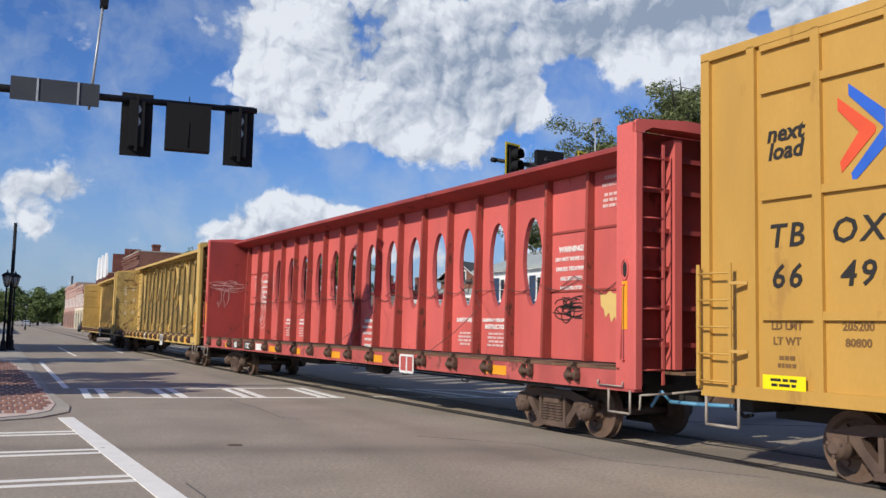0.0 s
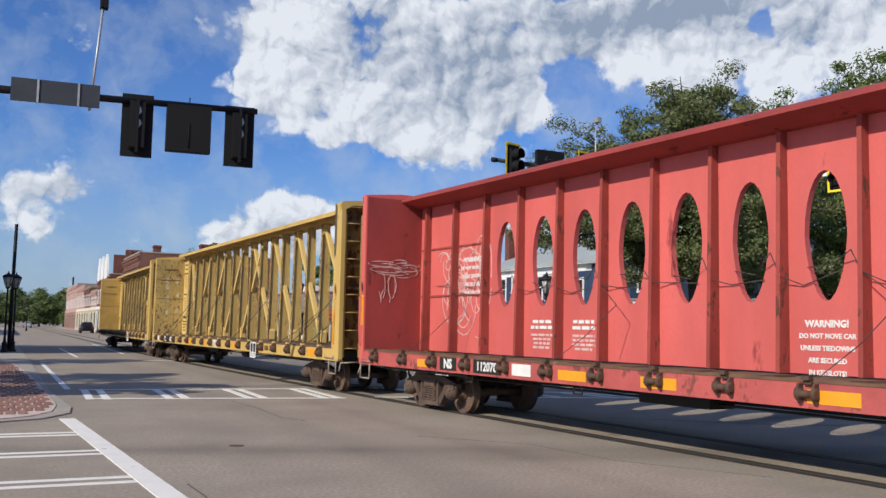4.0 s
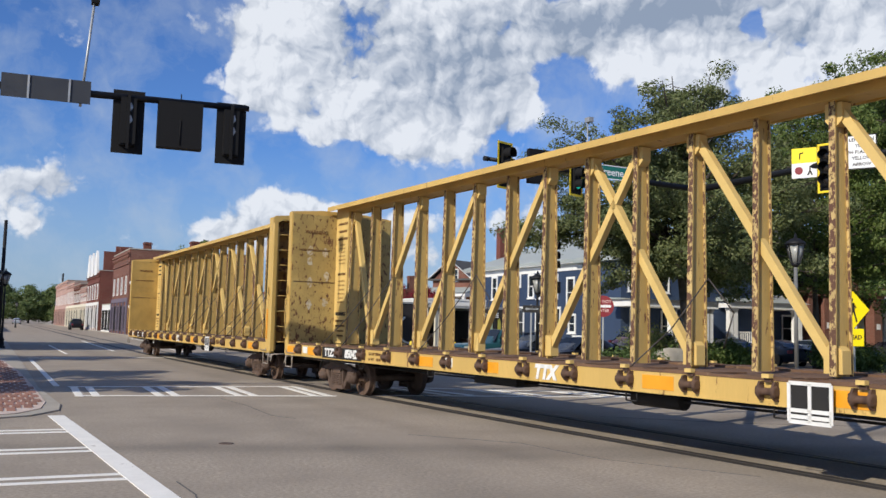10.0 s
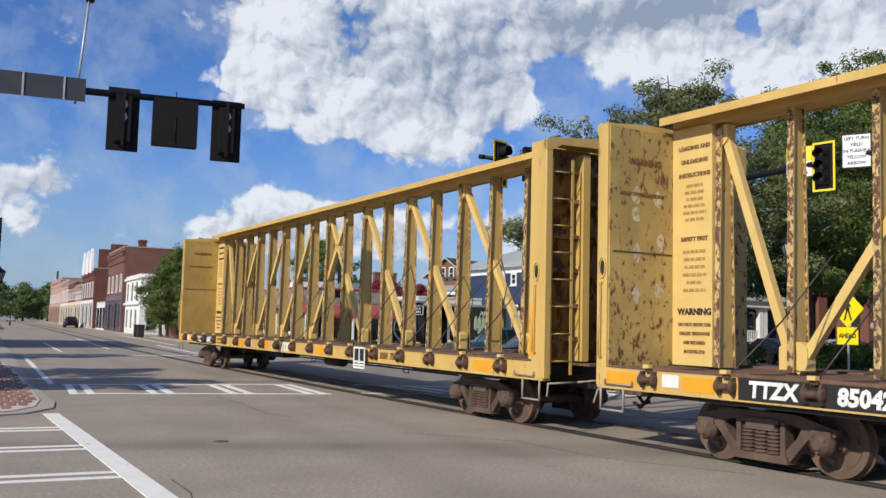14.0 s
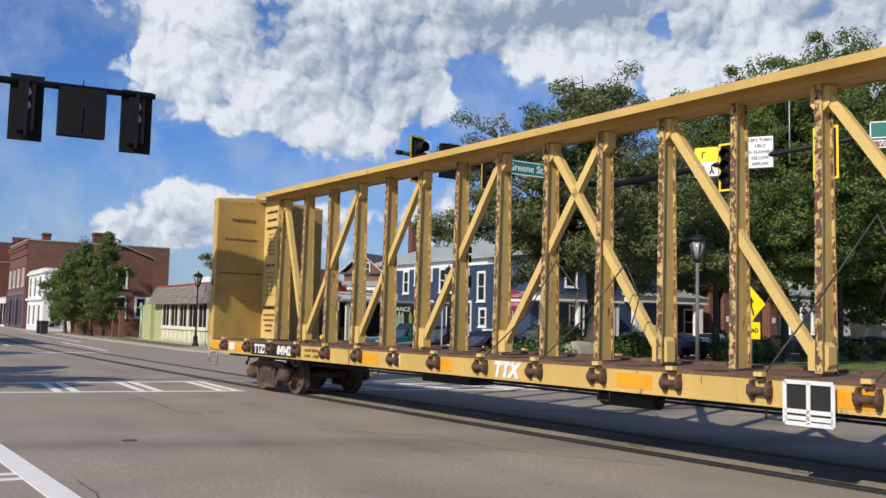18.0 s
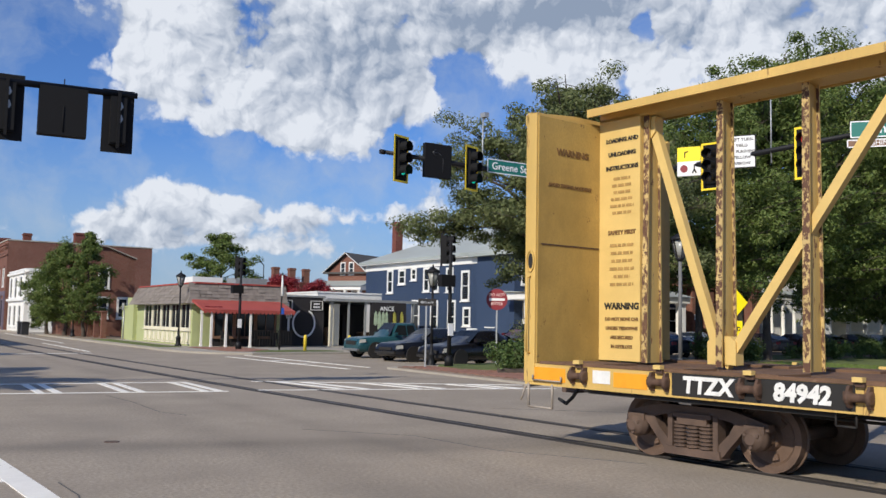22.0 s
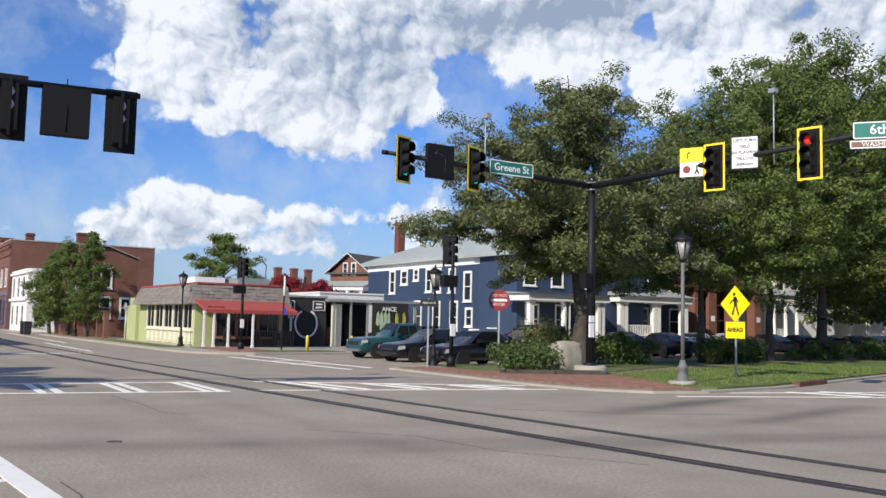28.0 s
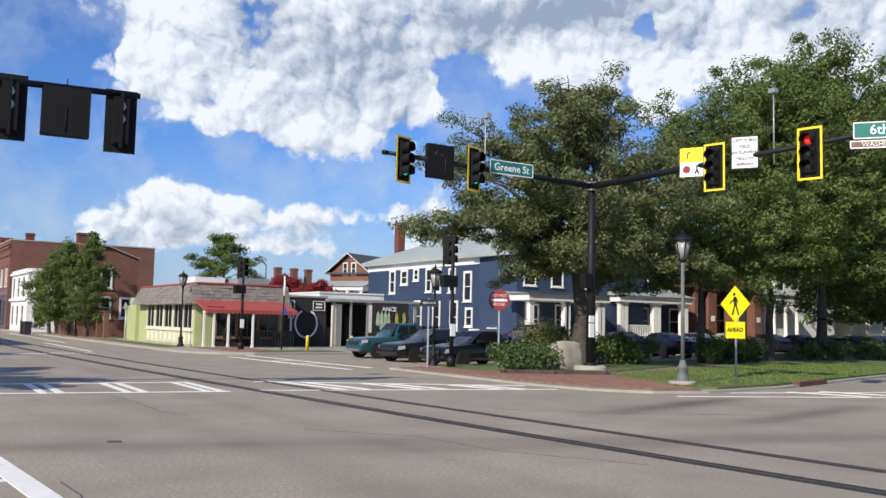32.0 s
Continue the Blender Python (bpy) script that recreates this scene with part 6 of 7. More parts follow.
for k in range(3):
    window(h3, pose(1.6 + k * 2.3, -.01, 2.3), 1.0, 2.2)
h4 = shell("white_house", pose(60.0, 48.5, .1), 12.5, 10, 7.0, WHITEW, "white house with a tall porch and steps", "house")
hip_roof(h4, 12.5, 10, 7.05, 2.8, material=ROOFD)
porch(h4, -.9, 3.9, 0, 2.8, 1.0, 4.0, 4, square=False)
bm = B()
for k in range(6):
    box(bm, 1.4, 3.6, -4.6 + k * .3, -2.8, 0, .17 * (k + 1))
part("steps", bm, CREAM, h4)
for x in (2, 5, 8, 11):
    window(h4, pose(x, -.01, 5.6), .9, 1.5)

for k, x in enumerate((76, 94)):
    h5 = shell("far_house", pose(x, 52 + k * 5, .1), 13, 10, 6.5, (CREAM, BRICKR)[k], "house farther along the side street", "house")
    hip_roof(h5, 13, 10, 6.55, 2.8, material=ROOFD)
    porch(h5, .5, 9, 0, 2.6, .8, 3.3, 4)
    for q in range(4):
        window(h5, pose(1.8 + q * 3, -.01, 4.9), .9, 1.5)

# pale green restaurant with a shingled mansard
rest = shell("green_restaurant", pose(16.3, 63.4, .1, 0, 0, -90), 12.0, 5.4, 2.55, GREENW, "pale green restaurant with a shingled mansard roof", "restaurant")
bm = B()
v = [bm.verts.new(p) for p in ((-.3, -.5, 2.45), (12.4, -.5, 2.45), (12.0, .1, 3.6), (.2, .1, 3.6), (.2, 5.3, 3.6), (12.0, 5.3, 3.6), (12.4, 5.8, 2.45), (-.3, 5.8, 2.45))]
for f in ((0, 1, 2, 3), (1, 6, 5, 2), (3, 2, 5, 4), (0, 3, 4, 7), (7, 4, 5, 6), (0, 7, 6, 1)):
    bm.faces.new([v[i] for i in f])
mans = part("mansard", bm, SHINGLE, rest, "weathered grey shingle mansard")
rnd = random.Random(5)
bm = B()
for side in range(2):
    length = 12.4 if side == 0 else 6.0
    for r in range(6):
        x = -.3
        while x < length - .3:
            w = rnd.uniform(.3, .65)
            u0, u1 = r / 6, (r + 1.25) / 6
            e = min(x + w, length - .3) - .025
            z0, z1 = 2.43 + u0 * 1.15, 2.43 + u1 * 1.15
            fall = .6 if side == 0 else .4
            o0, o1 = .53 - u0 * fall + rnd.uniform(.0, .06), .52 - u1 * fall
            if side == 0:
                q = [(x, -o0, z0), (e, -o0, z0), (e, -o1, z1), (x, -o1, z1)]
            else:
                q = [(11.9 + o0, x, z0), (11.9 + o0, e, z0), (11.9 + o1, e, z1), (11.9 + o1, x, z1)]
            bm.faces.new([bm.verts.new(p) for p in q])
            x += w
tagged(part("shingle_field", bm, SHINGLE, mans), "rows of curled grey shingles", kind="stuff")
bm = B()
box(bm, -.1, 12.1, .02, .2, 3.6, 3.69)
box(bm, 11.9, 12.1, .2, 5.3, 3.6, 3.69)
part("coping", bm, AWN, mans)
bm = B()
box(bm, 2.2, 5.4, 2, 4, 3.6, 4.3)
part("rooftop_unit", bm, WHITEW, mans, "white rooftop box")
bm = B()
box(bm, 9.0, 10.6, 3, 5, 3.6, 4.1)
part("rooftop_unit", bm, GALV, mans)
bm = B()
pipe(bm, [(10, 5.0, 3.75), (10, 5.0, 5.0), (10.1, 4.7, 5.2)], .03)
part("vent_pipe", bm, BLACKP, mans)
# glazed front: windows between posts above panelled dado
for k in range(5):
    xw = 2.9 + k * 1.98
    window(rest, pose(xw, -.02, 1.72), 1.62, 1.35, CREAM, (2, 1), trim=.14)
    for j in (-.50, .50):
        bm = B()
        box(bm, xw + j - .42, xw + j + .42, -.05, 0, .10, .88)
        pn = part("panel", bm, CREAM, rest)
        bm = B()
        for x0, x1, z0, z1 in ((-.32, .32, .76, .80), (-.32, .32, .18, .22), (-.32, -.28, .18, .80), (.28, .32, .18, .80)):
            box(bm, xw + j + x0, xw + j + x1, -.062, -.048, z0, z1)
        part("moulding", bm, GREENW, pn)
bm = B()
box(bm, -5.0, -.0, .2, 5.0, 0, 2.3)
box(bm, -5.1, .0, .1, 5.1, 2.3, 2.4)
part("annex", bm, GREENW, rest, "lower pale green annex")
bm = B()
box(bm, -2.6, -.9, -.05, .25, 0, 2.95)
part("annex_front", bm, GREENW, rest)
bm = B()
lathe(bm, [(.26, 0), (.26, .06)], 20, (-2.9, -.25, 2.35), Euler((radians(90), 0, 0)).to_matrix().to_4x4())
tube(bm, (-2.9, -.2, 0), (-2.9, -.2, 2.1), .05)
part("round_sign", bm, GALV, rest, "round grey sign on a post")
# red awning on posts over the corner terrace
aw = thing("awning_terrace", pose(16.1, 51.4, .1), "faded red awning on white posts before the restaurant", "awning")
bm = B()
v = [bm.verts.new(p) for p in ((.1, -2.2, 2.12), (5.6, -2.2, 2.12), (5.4, .0, 2.78), (0, .0, 2.78), (.1, -2.2, 2.0), (5.6, -2.2, 2.0), (5.4, 0, 2.66), (0, 0, 2.66))]
for f in ((0, 1, 2, 3), (4, 7, 6, 5), (0, 4, 5, 1), (1, 5, 6, 2), (2, 6, 7, 3), (3, 7, 4, 0)):
    bm.faces.new([v[i] for i in f])
part("canopy", bm, AWN, aw)
for k in range(23):
    a = .12 + k * .238
    bm = B()
    prism(bm, [(a, 1.98), (a + .05, 1.90), (a + .17, 1.90), (a + .22, 1.98), (a + .22, 2.1), (a, 2.1)], 2.19, 2.21, pose(0, 0, 0, 90, 0, 0))
    part("valance", bm, AWN, aw)
for x, y in ((.62, -2.1), (1.46, -2.1), (2.9, -2.1), (.62, -.4)):
    column(aw, x, y, 0, 2.05, .055, True)
bm = B()
box(bm, 2.9, 5.5, -2.12, -2.06, .93, .98)
rail = part("railing", bm, BLACKP, aw, "black terrace railing")
for k in range(16):
    bm = B()
    box(bm, 3.0 + k * .16, 3.03 + k * .16, -2.1, -2.07, .1, .93)
    part("baluster", bm, BLACKP, rail)
# black sheet paints in the deep shade below the awning
bm = B()
box(bm, 1.25, 5.3, -.12, -.02, 0, 2.6)
part("shaded_front", bm, BLACKW, aw, "shopfront painted black for the awning's shade")
for x in (2.0, 3.3, 4.6):
    window(aw, pose(x, -.14, 1.3), 1.1, 1.4, CABINET, (2, 1))
for x, z in ((1.9, .75), (3.6, .8), (4.9, .7)):
    bm = B()
    box(bm, x - .25, x + .25, -1.2, -.7, .4, .46)
    box(bm, x - .25, x + .25, -.74, -.7, .46, z + .15)
    for dx in (-.22, .22):
        for dy in (-1.17, -.73):
            box(bm, x + dx - .02, x + dx + .02, dy - .02, dy + .02, 0, .4)
    part("terrace_seat", bm, BLACKP, aw)
bars(1, 1.0, .11, SIGNR, aw, pose(.75, -2.0, 2.26, 107, 0, 0), 2)

# black-painted diner wall with a ring and fork drawn on it, then open sheds
bk = shell("black_diner", pose(22.0, 52.5, .1), 3.1, 8, 3.05, BLACKW, "black-painted diner wall with a white ring mural", "restaurant")
flat_roof(bk, 3.1, 8, 3.05, GALV)
bm = B()
n = 40
for k in range(n):
    a0, a1 = math.radians(115 + k * 310 / n), math.radians(115 + (k + 1) * 310 / n)
    bar(bm, (1.72 + .74 * math.cos(a0), -.03, 1.42 + .85 * math.sin(a0)), (1.72 + .74 * math.cos(a1), -.03, 1.42 + .85 * math.sin(a1)), .11, .02, (0, 1, 0))
box(bm, .62, .76, -.04, -.02, .9, 1.75)
for k in range(4):
    box(bm, .50 + k * .11, .55 + k * .11, -.04, -.02, 1.75, 2.3)
box(bm, .50, .88, -.04, -.02, 1.72, 1.82)
part("mural", bm, WHITEW, bk, "white painted ring and fork")
for x, w in ((.35, 1.1), (2.55, .85)):
    bm = B()
    box(bm, x - w / 2, x + w / 2, -.06, -.02, 2.25, 2.85)
    f = part("framed_sign", bm, BLACKP, bk)
    bm = B()
    for x0, x1, z0, z1 in ((-w / 2, w / 2, 2.81, 2.85), (-w / 2, w / 2, 2.25, 2.29), (-w / 2, -w / 2 + .05, 2.25, 2.85), (w / 2 - .05, w / 2, 2.25, 2.85)):
        box(bm, x + x0, x + x1, -.075, -.06, z0, z1)
    part("sign_border", bm, WHITEW, f)
    bars(2, w * .6, .4, SIGNW, f, pose(x, -.066, 2.55, 90, 0, 0), int(x * 7))
bm = B()
box(bm, 3.4, 4.05, -.3, -.1, 0, 2.7)
part("lean_to", bm, CREAM, bk, "pale painted lean-to")
sh = thing("open_shed", pose(25.2, 52.3, .1), "open-sided shed with steel posts and stored goods", "shed")
bm = B()
box(bm, -.2, 6.4, -.5, 7, 2.85, 3.02)
part("shed_roof", bm, GALV, sh)
for k in range(6):
    column(sh, .2 + k * 1.2, -.3, 0, 2.85, .06, True, GALV)
bm = B()
box(bm, -.2, 6.3, 6.5, 6.8, 0, 2.85)
part("shed_back", bm, BLACKW, sh)
# added black panel in place of the shed's dark interior behind the garments
bm = B()
box(bm, 2.9, 5.6, -.42, -.36, 0, 2.85)
part("dark_screen", bm, BLACKW, sh)
for k, (x, w, h) in enumerate(((.6, .5, 1.2), (1.9, .8, 2.0), (3.4, .5, .9), (5.0, .9, 1.3))):
    bm = B()
    box(bm, x, x + w, 1.5, 2.4, 0, h)
    for q in range(4):
        box(bm, x - .02, x + w + .02, 1.48, 1.5, h * (q + .3) / 4, h * (q + .6) / 4)
    part("stored_crate", bm, (CABINET, BLACKW)[k % 2], sh)
CLOTHG, CLOTHY = mat("pale_green_cloth", (.42, .52, .36), .9, var=.3, scale=4), mat("yellow_cloth", (.45, .42, .08), .9, var=.5, scale=6)
for k, (x, w, z, c) in enumerate(((3.05, .26, 1.35, CLOTHG), (3.33, .24, 1.05, CLOTHG), (3.6, .24, 1.2, CLOTHG), (3.86, .22, .95, CLOTHG), (4.15, .25, 1.5, BLACKW), (4.45, .25, 1.25, CLOTHY), (4.72, .25, 1.05, BLACKW), (5.0, .25, 1.4, CLOTHY), (5.25, .22, 1.6, BLACKW))):
    bm = B()
    prism(bm, [(x, z + .1), (x + w * .5, z), (x + w, z + .15), (x + w * .9, 2.05), (x + w * .5, 2.3), (x + w * .1, 2.1)], .66, .72, pose(0, 0, 0, 90, 0, 0))
    part("hanging_garment", bm, c, sh)
lettering("ANCE", .40, SIGNW, sh, pose(3.95, -.78, 2.45, 90, 0, 0), bold=.008)
bm = B()
box(bm, 2.95, 5.5, -.60, -.52, 2.1, 2.86)
part("fascia", bm, BLACKW, sh)
low = shell("low_white_store", pose(28.6, 61, .1), 5.6, 6, 3.65, WHITEW, "low pale store behind the diner", "store")
flat_roof(low, 5.6, 6, 3.65, WHITEW)

# brick house with a gable behind
gab = shell("gabled_brick_house", pose(47.0, 97.5, .1, 0, 0, -62), 5.4, 6.6, 7.3, BRICKR, "red brick gabled house behind the stores", "house")
hip_roof(gab, 5.4, 6.6, 7.35, 2.3, .45, ROOFD, True)
bm = B()
prism(bm, [(0, 7.3), (5.4, 7.3), (2.7, 9.5)], -.3, .0, pose(0, 0, 0, 90, 0, 0))
part("gable_wall", bm, BRICKR, gab)
for x in (2.15, 3.35):
    window(gab, pose(x, -.03, 7.75), .5, 1.3)
bm = B()
bar(bm, (-.45, -.48, 7.28), (2.7, -.48, 9.6), .05, .22, (0, 1, 0))
bar(bm, (5.85, -.48, 7.28), (2.7, -.48, 9.6), .05, .22, (0, 1, 0))
part("barge_board", bm, WHITEW, gab)
for x in (1.4, 4.0):
    window(gab, pose(x, -.02, 4.2), .9, 1.7)
porch(gab, -.2, 6.0, 0, 2.0, 2.8, 5.2, 4)
for k, x in enumerate((39.0, 41.2, 43.2)):
    c = shell("brick_store", pose(x, 96 + k * .5, .1), 1.9, 6, 5.7 + k * .1, BRICKD, "dark brick store roofline with a chimney", "building")
    flat_roof(c, 1.9, 6, 5.7 + k * .1, BRICKD)
    chimney(c, .95, .6, 5.6, 7.6, .7, BRICKR)

# street front toward the north, south to north
WEST_FACE = lambda x, y: pose(x, y, .1, 0, 0, -90)
bh = shell("brick_side_house", pose(14.6, 76, .1), 4.6, 9, 6.2, BRICKR, "red brick building with a sloping parapet", "building")
bm = B()
prism(bm, [(0, 6.2), (4.6, 6.2), (4.6, 6.3), (2.2, 7.2), (0, 7.2)], -.3, 0, pose(0, 0, 0, 90, 0, 0))
part("parapet", bm, BRICKR, bh)
bm = B()
bar(bm, (4.68, -.02, 6.34), (2.2, -.02, 7.25), .07, .42, (0, 1, 0))
bar(bm, (2.2, -.02, 7.25), (-.05, -.02, 7.25), .07, .42, (0, 1, 0))
part("coping", bm, CONC, bh)
for x, z in ((2.15, 4.7), (2.15, 2.3), (3.7, 2.3)):
    window(bh, pose(x, -.02, z), .6, 1.4, trim=.16)
wp = shell("white_balcony_building", WEST_FACE(13.5, 104.2), 10.6, 4.2, 5.9, WHITEW, "white two-storey building with a shaded side veranda", "building")
flat_roof(wp, 10.6, 4.2, 5.9, WHITEW)
for z in (2.95, 5.55):
    bm = B()
    box(bm, -.1, 10.75, -.22, 0, z, z + .24)
    part("band_course", bm, WHITEW, wp)
for z in (1.5, 4.3):
    for k in range(3):
        window(wp, pose(1.9 + k * 3.2, -.02, z), 1.25, 1.9, trim=.16)
for z in (.1, 3.0):
    bm = B()
    box(bm, 10.6, 13.0, -.05, 4.2, z + 2.65, z + 2.85)
    vr = part("veranda", bm, WHITEW, wp)
    for y in (.15, 2.0, 4.0):
        column(vr, 12.85, y, z, z + 2.65, .09, True)
    bm = B()
    box(bm, 12.82, 12.88, .15, 4.0, z + .78, z + .84)
    for k in range(18):
        box(bm, 12.83, 12.87, .3 + k * .21, .34 + k * .21, z + .1, z + .8)
    part("handrail", bm, WHITEW, vr)
    for k in range(2):
        window(wp, pose(10.62, 1.1 + k * 1.8, z + 1.35, 0, 0, 90), .8, 1.8)


def brick_block(y0, length, h, material, cols, rows_, label, ornate=False, x=13.4, depth=16, ground=WHITEW, coping=CONC):
    t = shell("brick_shop", WEST_FACE(x, y0 + length), length, depth, h, material, label, "shop building")
    r = flat_roof(t, length, depth, h, coping)
    bm = B()
    for z, o in ((h - .5, .28), (h - .75, .18), (h - 1.6, .12)):
        box(bm, -.05, length + .05, -o, 0, z, z + .18)
    for k in range(int(length / .7)):
        box(bm, .2 + k * .7, .45 + k * .7, -.16, 0, h - .95, h - .75)
    part("cornice", bm, material, t)
    store = 3.6
    bm = B()
    box(bm, 0, length, -.12, 0, store, store + .45)
    part("shop_fascia", bm, ground, t)
    n = max(2, int(length / 2.6))
    for k in range(n + 1):
        bm = B()
        xx = .15 + k * (length - .3) / n
        box(bm, xx - .16, xx + .16, -.16, 0, 0, store)
        part("pilaster", bm, ground, t)
    for k in range(n):
        window(t, pose((k + .5) * length / n, -.03, 1.75), length / n - .7, 2.7, BLACKW if k % 2 else ground, (2, 1), False)
    for j in range(rows_):
        for k in range(cols):
            w_ = window(t, pose((k + .5) * length / cols, -.03, store + 1.9 + j * 2.9), .95, 1.8)
            bm = B()
            box(bm, -.65, .65, -.09, .0, 1.0, 1.2)
            part("lintel", bm, WHITEW if ornate else material, w_)
    return t, r


bb1, r1 = brick_block(104.6, 14.4, 9.4, BRICKR, 4, 1, "tall red brick shop block with a corbelled cornice", x=13.2, depth=15, ground=mat("dusky_shopfront", (.16, .13, .17), .7))
for k in range(8):
    bm = B()
    box(bm, 1.2 + k * 1.6, 1.6 + k * 1.6, -.02, .05, 7.9, 8.2)
    part("attic_vent", bm, BLACKP, bb1)
chimney(r1, 13.8, 1.9, 9.3, 10.3, .8), chimney(r1, 13.8, 7.2, 9.3, 10.7, 1.1), chimney(r1, 13.8, 8.5, 9.3, 10.1, .6), chimney(r1, 2.2, .8, 9.3, 10.4, .7)
low2 = shell("white_garage", WEST_FACE(13.3, 131), 11.4, 8, 3.5, WHITEW, "low white store between the brick blocks", "store")
flat_roof(low2, 11.4, 8, 3.5, CONC)
for k in range(3):
    window(low2, pose(2.2 + k * 3.5, -.02, 1.5), 2.2, 2.4, BLACKW, (2, 1), False)
bb2, r2 = brick_block(137, 18, 8.5, BRICKD, 5, 1, "dark red brick block with white curved gables", True, ground=WHITEW)
bm = B()
box(bm, 17.4, 18.0, .4, 16, 8.5, 11.3)
box(bm, 17.2, 18.0, 2.0, 4.2, 11.3, 12.1)
part("side_parapet", bm, BRICKD, bb2, "high brick side parapet with a chimney")
for k in range(3):
    bm = B()
    cx = 3.4 + k * 5.4
    prism(bm, [(cx - 1.9, 8.0), (cx + 1.9, 8.0), (cx + 1.8, 9.2), (cx + 1.3, 10.2), (cx + .7, 11.2), (cx, 11.6), (cx - .7, 11.2), (cx - 1.3, 10.2), (cx - 1.8, 9.2)], .0, .3, pose(0, 0, 0, 90, 0, 0))
    part("curved_gable", bm, WHITEW, bb2, "white scrolled gable")
brick_block(155.5, 12, 6.8, BRICKP, 4, 1, "pale painted shop building", ground=CREAM)
brick_block(168, 13, 7.6, BRICKR, 4, 1, "red brick shop building", ground=CREAM)
brick_block(181.5, 18, 8.4, BRICKP, 5, 1, "pale pink painted shop building", True, ground=CREAM)
t5, r5 = brick_block(200, 36, 9.4, BRICKP, 8, 1, "pink painted corner shop building with a roof sign", ground=BRICKP)
bm = B()
box(bm, 14.0, 18.5, .2, .35, 9.9, 11.6)
for k in range(4):
    bar(bm, (14.3 + k * 1.2, .3, 9.4), (14.3 + k * 1.2, .3, 10.0), .08, .08)
part("roof_sign", bm, BLACKP, r5, "dark rooftop sign")
# west side, out of view but shading the street
wa = shell("west_shop", pose(-3.5, 50, .02, 0, 0, 90), 14, 12, 8, BRICKD, "brick shop across the street", "shop building")
flat_roof(wa, 14, 12, 8)
wb = shell("west_shop", pose(-10, 110, .02, 0, 0, 90), 60, 12, 8, BRICKD, "brick shop row farther up the street", "shop building")
flat_roof(wb, 60, 12, 8)


# ---- plants ----
def leaf_cloud(bm_verts, bm_faces, c, r, n, size, rnd, flat_=.75):
    """Leaf sprays on and inside a ragged clump; they turn their faces outward and up."""
    g = rnd.gauss
    for _ in range(n):
        d = Vector((g(0, 1), g(0, 1), g(0, 1))).normalized()
        out = d * (rnd.random() ** .4) * r
        p = c + Vector((out.x, out.y, out.z * flat_))
        s = size * rnd.uniform(.6, 1.35)
        face = Vector((d.x + g(0, .5), d.y + g(0, .5), d.z + .45 + g(0, .5))).normalized()
        u = face.orthogonal().normalized()
        a = rnd.random() * 6.283
        u = u * math.cos(a) + face.cross(u) * math.sin(a)
        w = face.cross(u)
        i = len(bm_verts)
        bm_verts.extend([p - u * s, p + w * s * .42, p + u * s, p - w * s * .42])
        bm_faces.append((i, i + 1, i + 2, i + 3))


def raw_mesh(name, verts, faces, material):
    me = bpy.data.meshes.new(name)
    me.from_pydata([tuple(v) for v in verts], [], faces)
    me.materials.append(material)
    return me


def g_(rnd):
    return rnd.gauss(0, 1)


